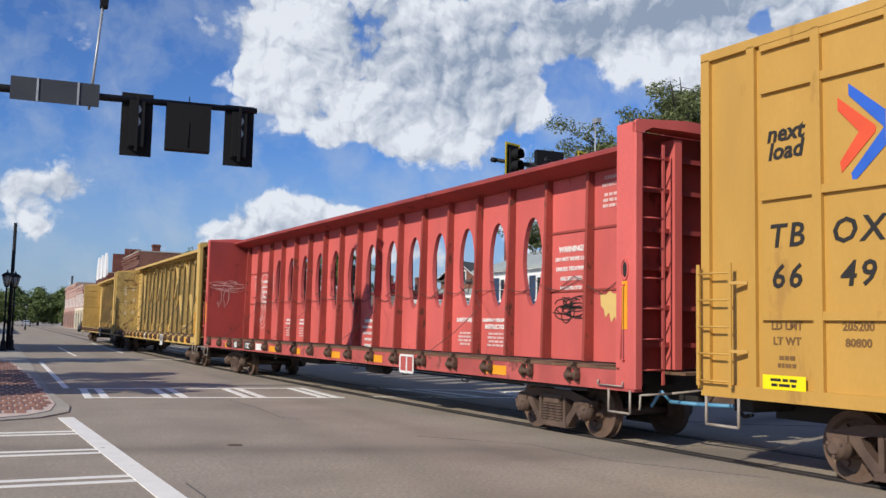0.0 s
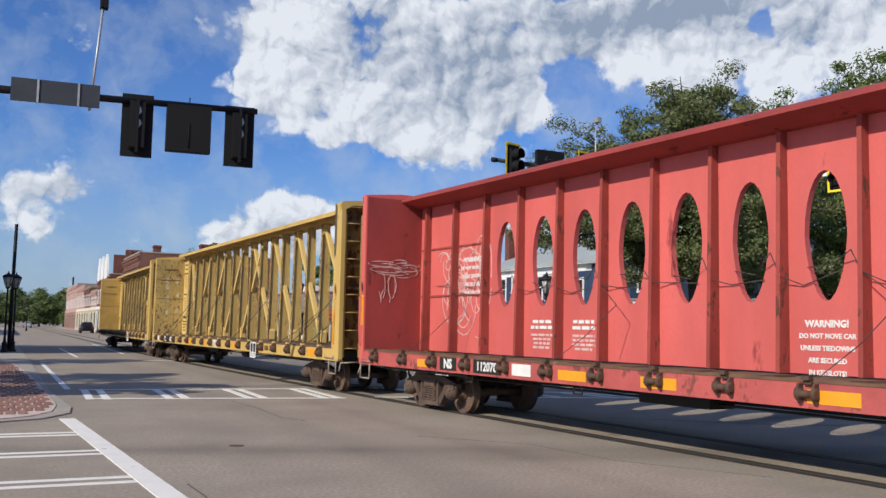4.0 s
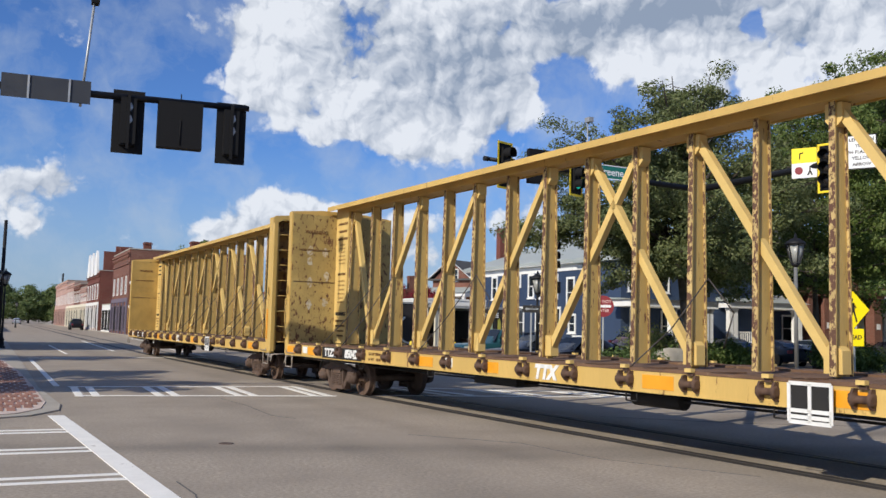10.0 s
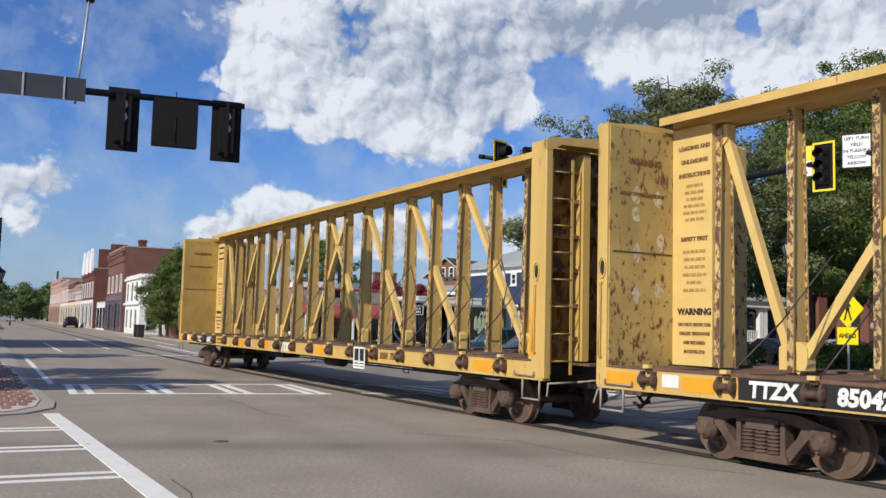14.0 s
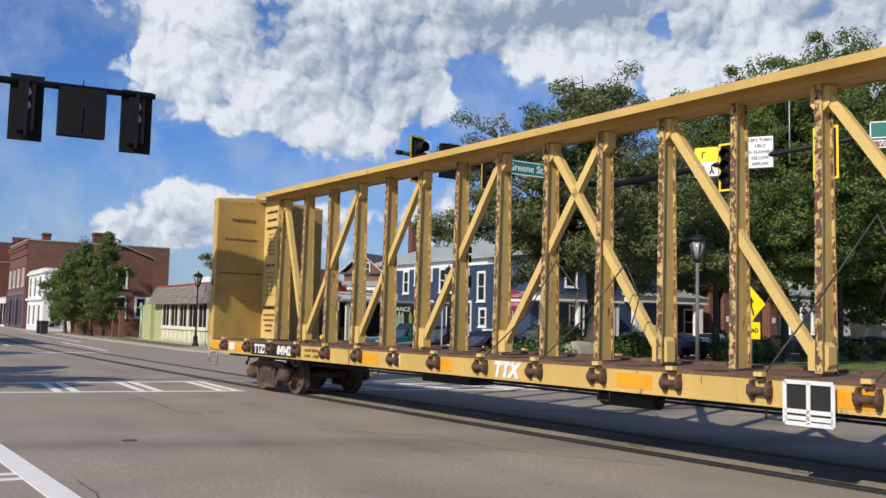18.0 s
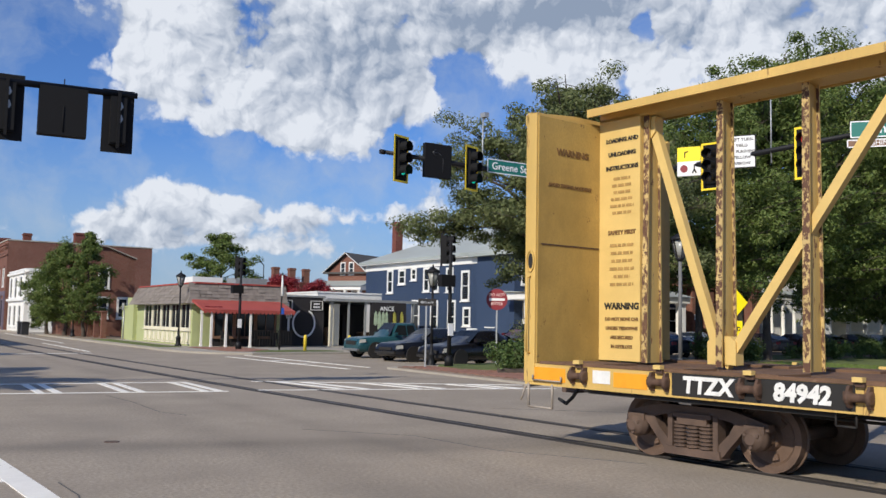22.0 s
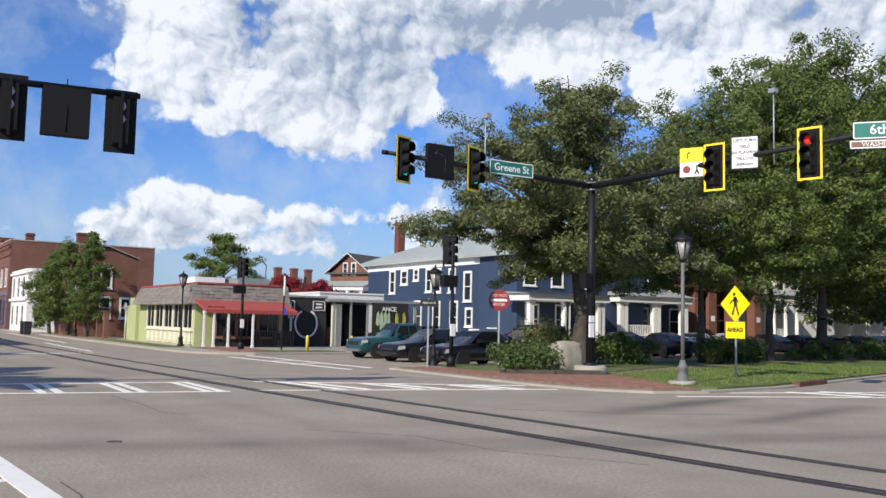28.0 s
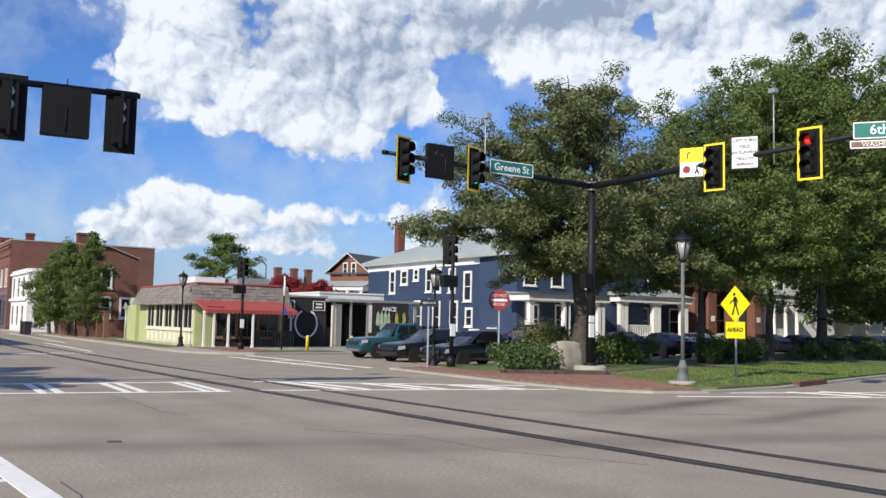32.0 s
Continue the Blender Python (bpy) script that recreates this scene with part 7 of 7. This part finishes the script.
def tree(x, y, h, spread, trunk_h, leaf, seed, label, n=26000, size=.17, trunk_r=.3, z=.12, lobes=60, lean=(0, 0), clumps=5, clump=.13, droop=.0, low=.75, layer=.38, vase=0.0, boughs=()):
    """Trunk, limbs to ragged lobes, and on every limb a few flattened sprays of leaves with gaps between."""
    rnd = random.Random(seed)
    t = thing("tree", pose(x, y, z), label, "tree", "park trees")
    bm = B()
    pts = [Vector((0, 0, -.2))]
    for k in range(1, 5):
        pts.append(Vector((lean[0] * k / 4 + rnd.uniform(-.12, .12), lean[1] * k / 4 + rnd.uniform(-.12, .12), trunk_h * k / 4)))
    for k in range(4):
        tube(bm, pts[k], pts[k + 1], trunk_r * (1.25 - .16 * k), trunk_r * (1.25 - .16 * (k + 1)), 10, False)
    part("trunk", bm, BARK, t)
    limbs = B()
    verts, faces = [], []
    top, base_z = pts[-1], trunk_h * low
    per = max(8, n // (lobes * clumps))
    # leader that carries the upper limbs
    crest = Vector((top.x + rnd.uniform(-.4, .4), top.y, h * .9))
    tube(limbs, top, crest, trunk_r * .7, .04, 7, False)
    for q in boughs:
        p = Vector(q)
        root = top.lerp(crest, .12)
        mid = root.lerp(p, .5) + Vector((0, 0, .7))
        tube(limbs, root, mid, trunk_r * .34, trunk_r * .2, 7, False)
        tube(limbs, mid, p, trunk_r * .2, .02, 5, False)
        for j in range(16):
            c = mid.lerp(p, .25 + .85 * rnd.random()) + Vector((g_(rnd), g_(rnd), g_(rnd) * .45)) * spread * .11
            tube(limbs, mid.lerp(p, .7), c, .02, .008, 4, False)
            leaf_cloud(verts, faces, c, spread * clump * rnd.uniform(.7, 1.25), per, size, rnd, layer)
    for k in range(lobes):
        a = k * 2.39996 + rnd.uniform(-.5, .5)
        zz = base_z + (h - base_z) * ((k + .5) / lobes) ** (.85 + .4 * vase)
        rel = (zz - base_z) / (h - base_z)
        prof = math.sin(min(1, rel * .86 + .2) * math.pi) ** .55 if not vase else (.95 + .25 * rel - 1.0 * rel ** 3)
        rr = spread * prof * rnd.uniform(.55 - .3 * vase, 1.12)
        p = Vector((top.x + rr * math.cos(a), top.y + rr * math.sin(a), zz - droop * rr * .3 + rnd.uniform(-.3, .3)))
        f = rnd.uniform(.15, .75)
        root = top.lerp(crest, max(0, min(.95, (zz - trunk_h) / (crest.z - trunk_h) * (.8 - .3 * vase) - .05)))
        mid = root.lerp(p, .5) + Vector((rnd.uniform(-.3, .3), rnd.uniform(-.3, .3), rnd.uniform(.0, .5)))
        r0 = trunk_r * rnd.uniform(.16, .3)
        tube(limbs, root, mid, r0, r0 * .6, 6, False)
        tube(limbs, mid, p, r0 * .6, .015, 5, False)
        for j in range(clumps):
            u = .35 + .65 * (j + rnd.random()) / clumps
            q = (root.lerp(mid, u * 2) if u < .5 else mid.lerp(p, u * 2 - 1)) + Vector((rnd.gauss(0, 1), rnd.gauss(0, 1), rnd.gauss(0, .35))) * spread * .07
            tube(limbs, mid.lerp(p, max(0, u * 2 - 1)), q, .02, .008, 4, False)
            leaf_cloud(verts, faces, q, spread * clump * rnd.uniform(.6, 1.25), per, size, rnd, layer)
    part("branch_frame", limbs, BARK, t)
    ob = new("crown", raw_mesh("crown", verts, faces, leaf))
    ob.parent = t
    tagged(ob, "ragged leafy crown with gaps")
    return t


def shrub(x, y, w, d, h, leaf, seed, label, n=3500, size=.07, z=.12, name="shrub"):
    rnd = random.Random(seed)
    t = thing(name, pose(x, y, z), label, "shrub", "park shrubs")
    verts, faces = [], []
    for k in range(18):
        c = Vector((rnd.uniform(-.5, .5) * w, rnd.uniform(-.5, .5) * d, h * rnd.uniform(.2, .72)))
        leaf_cloud(verts, faces, c, min(w, d, h) * rnd.uniform(.3, .5), n // 18, size, rnd, .9)
    ob = new("foliage", raw_mesh("foliage", verts, faces, leaf))
    ob.parent = t
    bm = B()
    for k in range(7):
        a = Vector((rnd.uniform(-.3, .3) * w, rnd.uniform(-.3, .3) * d, -.05))
        tube(bm, a, a + Vector((rnd.uniform(-.3, .3), rnd.uniform(-.3, .3), h * .7)), .02, .008, 5)
    part("stems", bm, BARK, t)
    return t


# far leaves are lightened, so the haze sits in their colour
FARLEAF = leaf_mat("distant_leaves", (.10, .15, .05), (.15, .2, .07), (.21, .25, .10))
SHRUBG = leaf_mat("hedge_leaves", (.05, .09, .02), (.09, .14, .03), (.17, .2, .06))
ELM_SIDE = Vector((-.745, .667, 0))        # the way that its longest boughs reach
tree(25.5, 28.5, 12.2, 6.3, 3.9, LEAF1, 1, "tall airy elm with a spreading olive-green ragged crown", n=120000, size=.078, trunk_r=.34, lobes=96, lean=(-.5, .0), clumps=7, clump=.10, layer=.62, low=1.0, vase=.8, droop=.25,
     boughs=[ELM_SIDE * a + Vector((b * .667, b * .745, z)) for a, b, z in ((6.3, -.6, 5.9), (7.3, .4, 5.4), (5.4, .8, 7.2), (6.2, -.4, 8.6), (4.6, -1.2, 9.6), (3.0, -2.4, 6.0), (1.2, -3.0, 6.6), (-2.6, -2.2, 5.8), (-4.4, -.8, 6.4), (-5.4, .6, 8.0), (1.6, -2.4, 8.4))])
tree(45.5, 31.2, 18.2, 8.4, 4.6, LEAF2, 2, "broad green shade tree on the park lawn", n=88000, size=.115, trunk_r=.28, lobes=84, clumps=7, clump=.105, low=1.0, vase=.5, layer=.7)
tree(40.2, 30.6, 16.4, 6.6, 4.4, LEAF2, 3, "broad green shade tree in the park", n=64000, size=.105, trunk_r=.2, lobes=72, clumps=6, clump=.11, low=1.0, vase=.6, layer=.7)
tree(56.0, 33.0, 18.0, 9.0, 3.8, LEAF2, 4, "broad green shade tree deeper in the park", n=60000, size=.17, trunk_r=.32, lobes=80, clumps=6, clump=.14, layer=.8)
tree(33.6, 29.4, 12.8, 5.6, 3.9, LEAF2, 5, "green tree with low boughs beside the footpath", n=62000, size=.085, trunk_r=.17, lobes=72, clumps=7, clump=.11, low=.85, vase=.5, layer=.65)
tree(66, 37, 17, 9, 3.0, LEAF2, 6, "distant green park tree beside the street", n=30000, size=.24, trunk_r=.35, lobes=60, clumps=6, clump=.16)
tree(80, 44, 16, 9, 2.5, LEAF2, 14, "distant green park tree beside the street", n=22000, size=.28, trunk_r=.35, lobes=50, clumps=6, clump=.17)
tree(14.3, 77.5, 7.4, 3.0, 1.4, LEAF2, 7, "dense weeping street tree before the brick house", n=26000, size=.095, trunk_r=.16, lobes=46, clumps=6, clump=.2, droop=.6, layer=.8)
tree(13.9, 83.0, 6.2, 2.6, 1.4, LEAF2, 8, "dense weeping street tree before the brick house", n=20000, size=.095, trunk_r=.15, lobes=40, clumps=6, clump=.2, droop=.6, layer=.8)
tree(14.8, 73.0, 7.9, 2.2, 1.5, LEAF2, 9, "slender weeping street tree before the brick house", n=20000, size=.09, trunk_r=.14, lobes=40, clumps=6, clump=.2, droop=.5, layer=.8)
tree(25, 72, 8.4, 4.0, 3.0, LEAF2, 10, "green tree behind the restaurant", n=18000, size=.11, clump=.17, layer=.6, trunk_r=.2, lobes=34)
tree(33, 78, 5.6, 3.4, 2.6, LEAFR, 12, "crimson flowering tree behind the stores", n=14000, size=.10, clump=.2, layer=.7, trunk_r=.18, lobes=26)
tree(37.6, 80, 5.4, 2.6, 2.6, LEAFR, 13, "crimson flowering tree behind the stores", n=12000, size=.10, clump=.2, layer=.7, trunk_r=.16, lobes=24)
for k in range(9):
    tree(-10 + k * 6.5, 262 + (k * 37) % 40, 11 + (k * 5) % 5, 7.5, 1.2, FARLEAF, 30 + k, "distant street tree at the end of the road", n=11000, size=.33, clump=.2, layer=.7, trunk_r=.3, lobes=44, z=0)
shrub(19.1, 24.4, 2.2, 1.5, 1.15, LEAF3, 1, "loose shrub in the corner bed", 6000, .06)
shrub(26.3, 32.2, 1.8, 1.6, 2.3, leaf_mat("yellow_green_leaves", (.09, .12, .03), (.17, .2, .06), (.3, .3, .1)), 3, "yellow-green bush beside the parked cars", 2600)
for k, (x, y, w, h) in enumerate(((27.0, 29.0, 2.2, 1.45), (28.7, 29.3, 2.0, 1.25), (34.2, 28.6, 2.8, 1.5), (36.3, 29.4, 2.2, 1.25), (40.2, 32.6, 3.0, .9), (45, 31, 3.2, 1.2), (51, 31, 3.5, 1.4), (55, 31.5, 3.5, 1.5))):
    shrub(x, y, w, 1.6, h, SHRUBG if k < 4 else LEAF3, 10 + k, "loose green hedge shrub on the lawn", 4600, .075)
bm = B()
rnd = random.Random(8)
bmesh.ops.create_icosphere(bm, subdivisions=3, radius=1)
for v in bm.verts:
    f = 1 + .16 * noise.noise(v.co * 1.6) + .05 * noise.noise(v.co * 5)
    q = Vector([math.copysign(abs(c) ** .55, c) for c in v.co])
    v.co = Vector((q.x * .62 * f, q.y * .45 * f, max(-.55, q.z * .62 * f)))
for f in bm.faces:
    f.smooth = True
solid("boulder", bm, STONE, "large pale boulder in the corner bed", "boulder", "thing", pose(21.6, 25.2, .55))
bm = B()
box(bm, -.9, .9, -.10, .10, 0, .14)
for k, (x, y, a) in enumerate(((18.6, 23.6, -32), (20.1, 22.9, -22))):
    o = new("timber_edging", mesh_of("timber_edging", bm.copy(), BARK))
    o.matrix_basis = pose(x, y, .12, 0, 0, a)
    tagged(o, "weathered timber edging of the corner bed", "edging", "bed edging", "thing")
bm.free()
# grass blades on the near lawn
rnd = random.Random(9)
verts, faces = [], []
for _ in range(26000):
    x, y = rnd.uniform(18.5, 40), rnd.uniform(17.2, 30)
    lo = 17.4 + max(0, (x - 23) * .31)
    hi = 23.4 + (x - 21.8) * .33
    if y < lo or y > hi or x < 19 + max(0, (y - 18) * .55):
        continue
    a, h = rnd.random() * 6.28, rnd.uniform(.03, .08)
    i = len(verts)
    verts += [Vector((x - .02 * math.cos(a), y - .02 * math.sin(a), .12)), Vector((x + .02 * math.cos(a), y + .02 * math.sin(a), .12)), Vector((x + rnd.uniform(-.03, .03), y + rnd.uniform(-.03, .03), .12 + h))]
    faces.append((i, i + 1, i + 2))
o = new("grass", raw_mesh("grass", verts, faces, GRASSB))
tagged(o, "short blades of green lawn grass", "grass", kind="stuff")

# trees on the near block shade the street
for k, (x, y, h, r) in enumerate(((-5.8, 21.5, 7.2, 3.3), (-6.2, 26.5, 7.6, 3.4), (-5.6, 38.5, 7.6, 3.2), (-6.0, 56.0, 8.0, 3.4), (-6.6, 62.0, 8.2, 3.4))):
    tree(x, y, h, r, 3.2, LEAF2, 60 + k, "street tree on the near block", n=8000, size=.2, trunk_r=.2, lobes=34, layer=.7, z=.02)


# ---- parked vehicles ----
def vehicle(name, m, paint, kind, label, L=4.6, W=1.78, H=1.45):
    """Lofted body: stations along x (front at +x), each a half section mirrored about y."""
    t = thing(name, m, label, "car", "parked cars")
    if kind == "pickup":
        st = [(L * .5, .42, .62, .62), (L * .485, .32, .86, .86), (L * .44, .28, .95, .95), (L * .20, .28, 1.02, 1.02), (L * .10, .28, 1.05, H - .02), (-L * .08, .28, 1.05, H), (-L * .13, .28, 1.05, 1.08), (-L * .46, .28, 1.04, 1.06), (-L * .5, .36, .98, 1.0)]
    elif kind == "suv":
        st = [(L * .5, .42, .66, .66), (L * .485, .30, .90, .90), (L * .42, .26, 1.0, 1.0), (L * .22, .26, 1.08, 1.1), (L * .06, .26, 1.1, H - .05), (-L * .2, .26, 1.1, H), (-L * .42, .28, 1.1, H - .08), (-L * .49, .32, 1.0, 1.05), (-L * .5, .4, .8, .8)]
    else:
        st = [(L * .5, .40, .52, .52), (L * .485, .26, .70, .70), (L * .43, .22, .80, .80), (L * .20, .22, .90, .92), (L * .02, .22, .93, H - .04), (-L * .14, .22, .95, H), (-L * .30, .22, .97, H - .22), (-L * .40, .24, .98, 1.02), (-L * .485, .30, .95, .97), (-L * .5, .42, .78, .78)]
    bm, gm = B(), B()

    def section(x, z0, zb, zr):
        nose = 1 - .16 * (abs(x) / (L / 2)) ** 4
        w = W / 2 * nose
        pts = [(w * .86, z0), (w * .98, z0 + .12), (w, (z0 + zb) / 2), (w * .965, zb - .04), (w * .90, zb)]
        cab = [(w * .88, zb + .01), (w * .70, zr - .05), (w * .5, zr)] if zr > zb + .05 else [(w * .8, zb + .01), (w * .6, zr + .012), (w * .3, zr + .02)]
        return pts + cab
    rings = []
    for x, z0, zb, zr in st:
        half = section(x, z0, zb, zr)
        rings.append([bm.verts.new((x, -y, z)) for y, z in half] + [bm.verts.new((x, y, z)) for y, z in half[::-1]])
    for a, b in zip(rings, rings[1:]):
        n = len(a)
        for k in range(n):
            f = bm.faces.new((a[k], a[(k + 1) % n], b[(k + 1) % n], b[k]))
            f.smooth = True
    bm.faces.new(rings[0]), bm.faces.new(rings[-1][::-1])
    bmesh.ops.recalc_face_normals(bm, faces=bm.faces)
    body = part("body", bm, paint, t)
    # glass lies on the cabin: windscreen, rear screen, sides
    cab = [(x, zb, zr) for x, z0, zb, zr in st if zr > zb + .05]
    xf = st[[s[0] for s in st].index(cab[0][0]) - 1]
    xr = st[[s[0] for s in st].index(cab[-1][0]) + 1]

    def pane(pts):
        g = B()
        v = [g.verts.new(p) for p in pts]
        g.faces.new(v)
        w = [g.verts.new(Vector(p) * 1.0 + Vector((0, 0, -.004))) for p in pts]
        g.faces.new(w[::-1])
        for k in range(4):
            g.faces.new((v[k], v[(k + 1) % 4], w[(k + 1) % 4], w[k]))
        part("glass", g, CARGLASS, t)
    w = W / 2
    a, b = xf, (cab[0][0], 0, cab[0][1], cab[0][2])
    pane([(a[0] - .06, -w * .80, a[2] + .05), (a[0] - .06, w * .80, a[2] + .05), (b[0] + .04, w * .62, b[3] + .0), (b[0] + .04, -w * .62, b[3] + .0)])
    a, b = xr, (cab[-1][0], 0, cab[-1][1], cab[-1][2])
    pane([(a[0] + .06, w * .78, a[3] + .05), (a[0] + .06, -w * .78, a[3] + .05), (b[0] - .02, -w * .62, b[3] + .01), (b[0] - .02, w * .62, b[3] + .01)])
    for s in (-1, 1):
        xs0, xs1 = xf[0] - .25, xr[0] + .25
        mid = (cab[0][0] + cab[-1][0]) / 2
        for (p, q, p2, q2) in ((xs0, mid + .03, cab[0][0] - .02, mid + .03), (mid - .03, xs1, mid - .03, cab[-1][0] + .05)):
            zr = min(c[2] for c in cab) - .10
            zb = cab[0][1] + .05
            pane([(p, s * (w * .885), zb), (q, s * (w * .885), zb), (q2, s * (w * .74), zr), (p2, s * (w * .74), zr)])
    r = .32 if kind == "sedan" else .36
    for x in (L * .5 - .85, -L * .5 + .95):
        for s in (-1, 1):
            g = B()
            ax = Matrix.Translation((x, s * (w - .10), r)) @ Euler((radians(90), 0, 0)).to_matrix().to_4x4()
            lathe(g, [(r * .62, -.11), (r * .95, -.10), (r, -.06), (r, .06), (r * .95, .10), (r * .62, .11)], 22, (0, 0, 0), ax)
            wh = part("wheel", g, RUBBER, t)
            g = B()
            for k in range(5):
                an = k * math.tau / 5
                box(g, .04, r * .6, -.045, .045, -.118, .118, ax @ Euler((0, 0, an)).to_matrix().to_4x4())
            lathe(g, [(r * .63, -.114), (r * .63, .114), (r * .56, .116)], 20, (0, 0, 0), ax)
            part("rim", g, ALLOY, wh)
            g = B()
            lathe(g, [(r + .05, -.02), (r + .05, .02)], 20, (0, s * .115, 0), ax)
            part("wheel_arch", g, BLACKP, body)
    for s in (-1, 1):
        g = B()
        zl = .62 if kind == "sedan" else .78
        prism(g, [(0, -.08), (.0, .08), (-.28, .11), (-.30, -.03)], -.03, .03, Matrix.Translation((L * .487, s * w * .80, zl)) @ Euler((radians(90), 0, radians(-28 * s))).to_matrix().to_4x4())
        part("headlight", g, FROST, t, "clear headlight")
        g = B()
        box(g, -L * .5 - .005, -L * .5 + .12, s * w * .80 - .14, s * w * .80 + .14, .72, .9)
        part("tail_light", g, SIGNR, t, "red tail light")
        g = B()
        box(g, xf[0] - .38, xf[0] - .22, s * (w + .02) - .09, s * (w + .02) + .09, cab[0][1] + .03, cab[0][1] + .17)
        part("mirror", g, paint, t)
    g = B()
    box(g, L * .485, L * .505, -w * .5, w * .5, .50 if kind == "sedan" else .62, .62 if kind == "sedan" else .80)
    part("grille", g, BLACKP, t)
    g = B()
    box(g, L * .49, L * .512, -w * .82, w * .82, .34, .44)
    part("bumper", g, ALLOY if kind == "pickup" else BLACKP, t)
    return t


def paint(name, col):
    return mat(name, col, .32, .1, var=.06, bump=0, coat=.35, spec=.35)


TEAL, DKBLUE, BLACKC = paint("teal_car_paint", (.02, .075, .09)), paint("dark_blue_car_paint", (.010, .013, .022)), paint("black_car_paint", (.008, .008, .011))
MAROON, SILVER, DKGREY = paint("maroon_car_paint", (.10, .012, .02)), paint("silver_car_paint", (.42, .45, .48)), paint("dark_grey_car_paint", (.05, .052, .058))
vehicle("pickup_truck", pose(22.4, 38.3, 0, 0, 0, 180), TEAL, "pickup", "teal pickup truck parked beside the driveway", 5.3, 1.85, 1.68)
vehicle("sedan", pose(21.8, 34.65, 0, 0, 0, 186), DKBLUE, "sedan", "dark blue sedan parked facing the crossing", 4.8, 1.82, 1.48)
vehicle("sedan", pose(21.65, 31.05, 0, 0, 0, 190), BLACKC, "sedan", "glossy black sedan parked facing the crossing", 4.7, 1.82, 1.46)
vehicle("suv", pose(29.0, 36.6, 0, 0, 0, 190), MAROON, "suv", "dark maroon sport utility parked in the street", 4.8, 1.9, 1.78)
for k, (x, y, p, a) in enumerate(((36.5, 38.0, DKGREY, 80), (40.5, 38.6, DKBLUE, 84), (45.0, 40.0, SILVER, 200), (49.0, 40.4, SILVER, 260), (54.0, 41.5, DKGREY, 80), (58.0, 42.0, BLACKC, 82), (63, 43, DKGREY, 82), (68, 44, BLACKC, 84), (73, 45, SILVER, 84))):
    vehicle("sedan", pose(x, y, 0, 0, 0, a), p, "sedan", "parked car along the side street", 4.6, 1.8, 1.47)
vehicle("suv", pose(11.6, 150, 0, 0, 0, 90), BLACKC, "suv", "dark car parked far down the street", 4.7, 1.85, 1.7)
vehicle("sedan", pose(5.5, 250, 0, 0, 0, 90), SILVER, "sedan", "pale car far down the street", 4.7, 1.85, 1.5)
for y in (84.5, 86.5):
    t = thing("wheelie_bin", pose(12.35, y - .0, .02), "dark plastic wheeled bin at the kerb", "bin", "wheeled bins")
    bm = B()
    prism(bm, [(-.28, -.3), (.28, -.3), (.28, .3), (-.28, .3)], .08, 1.0)
    for sx in (-.2, .2):
        tube(bm, (sx - .04, .26, .08), (sx + .04, .26, .08), .09)
    box(bm, -.26, .26, -.28, -.2, -.02, .1)
    part("body", bm, BIN, t)
    bm = B()
    prism(bm, [(-.32, -.36), (.32, -.36), (.32, .34), (-.32, .34)], 1.0, 1.1)
    part("lid", bm, BIN, t)
bm = B()
for k in range(6):
    box(bm, 0, .35, k * 2.3, k * 2.3 + .35, 0, 1.9)
    box(bm, -.05, .4, k * 2.3 - .05, k * 2.3 + .4, 1.9, 2.0)
f = solid("brick_pier", bm, BRICKR, "row of brick piers along the shaded yard", "wall", "structure", pose(15.2, 69, .1))


def motions():
    """The train rolls through and away; every wheelset turns with it."""
    for car, ahead, reach in TRAIN:
        walk(car, [(t, car_pose(tail(t) + ahead, reach)) for t in range(0, 33)])
    steps = [k / 6 for k in range(193)]
    for w, x in WHEELS:
        walk(w, [(t, pose(x, 0, .425) @ Euler((0, (tail(t) - tail(0)) / .425, 0)).to_matrix().to_4x4()) for t in steps])


motions()
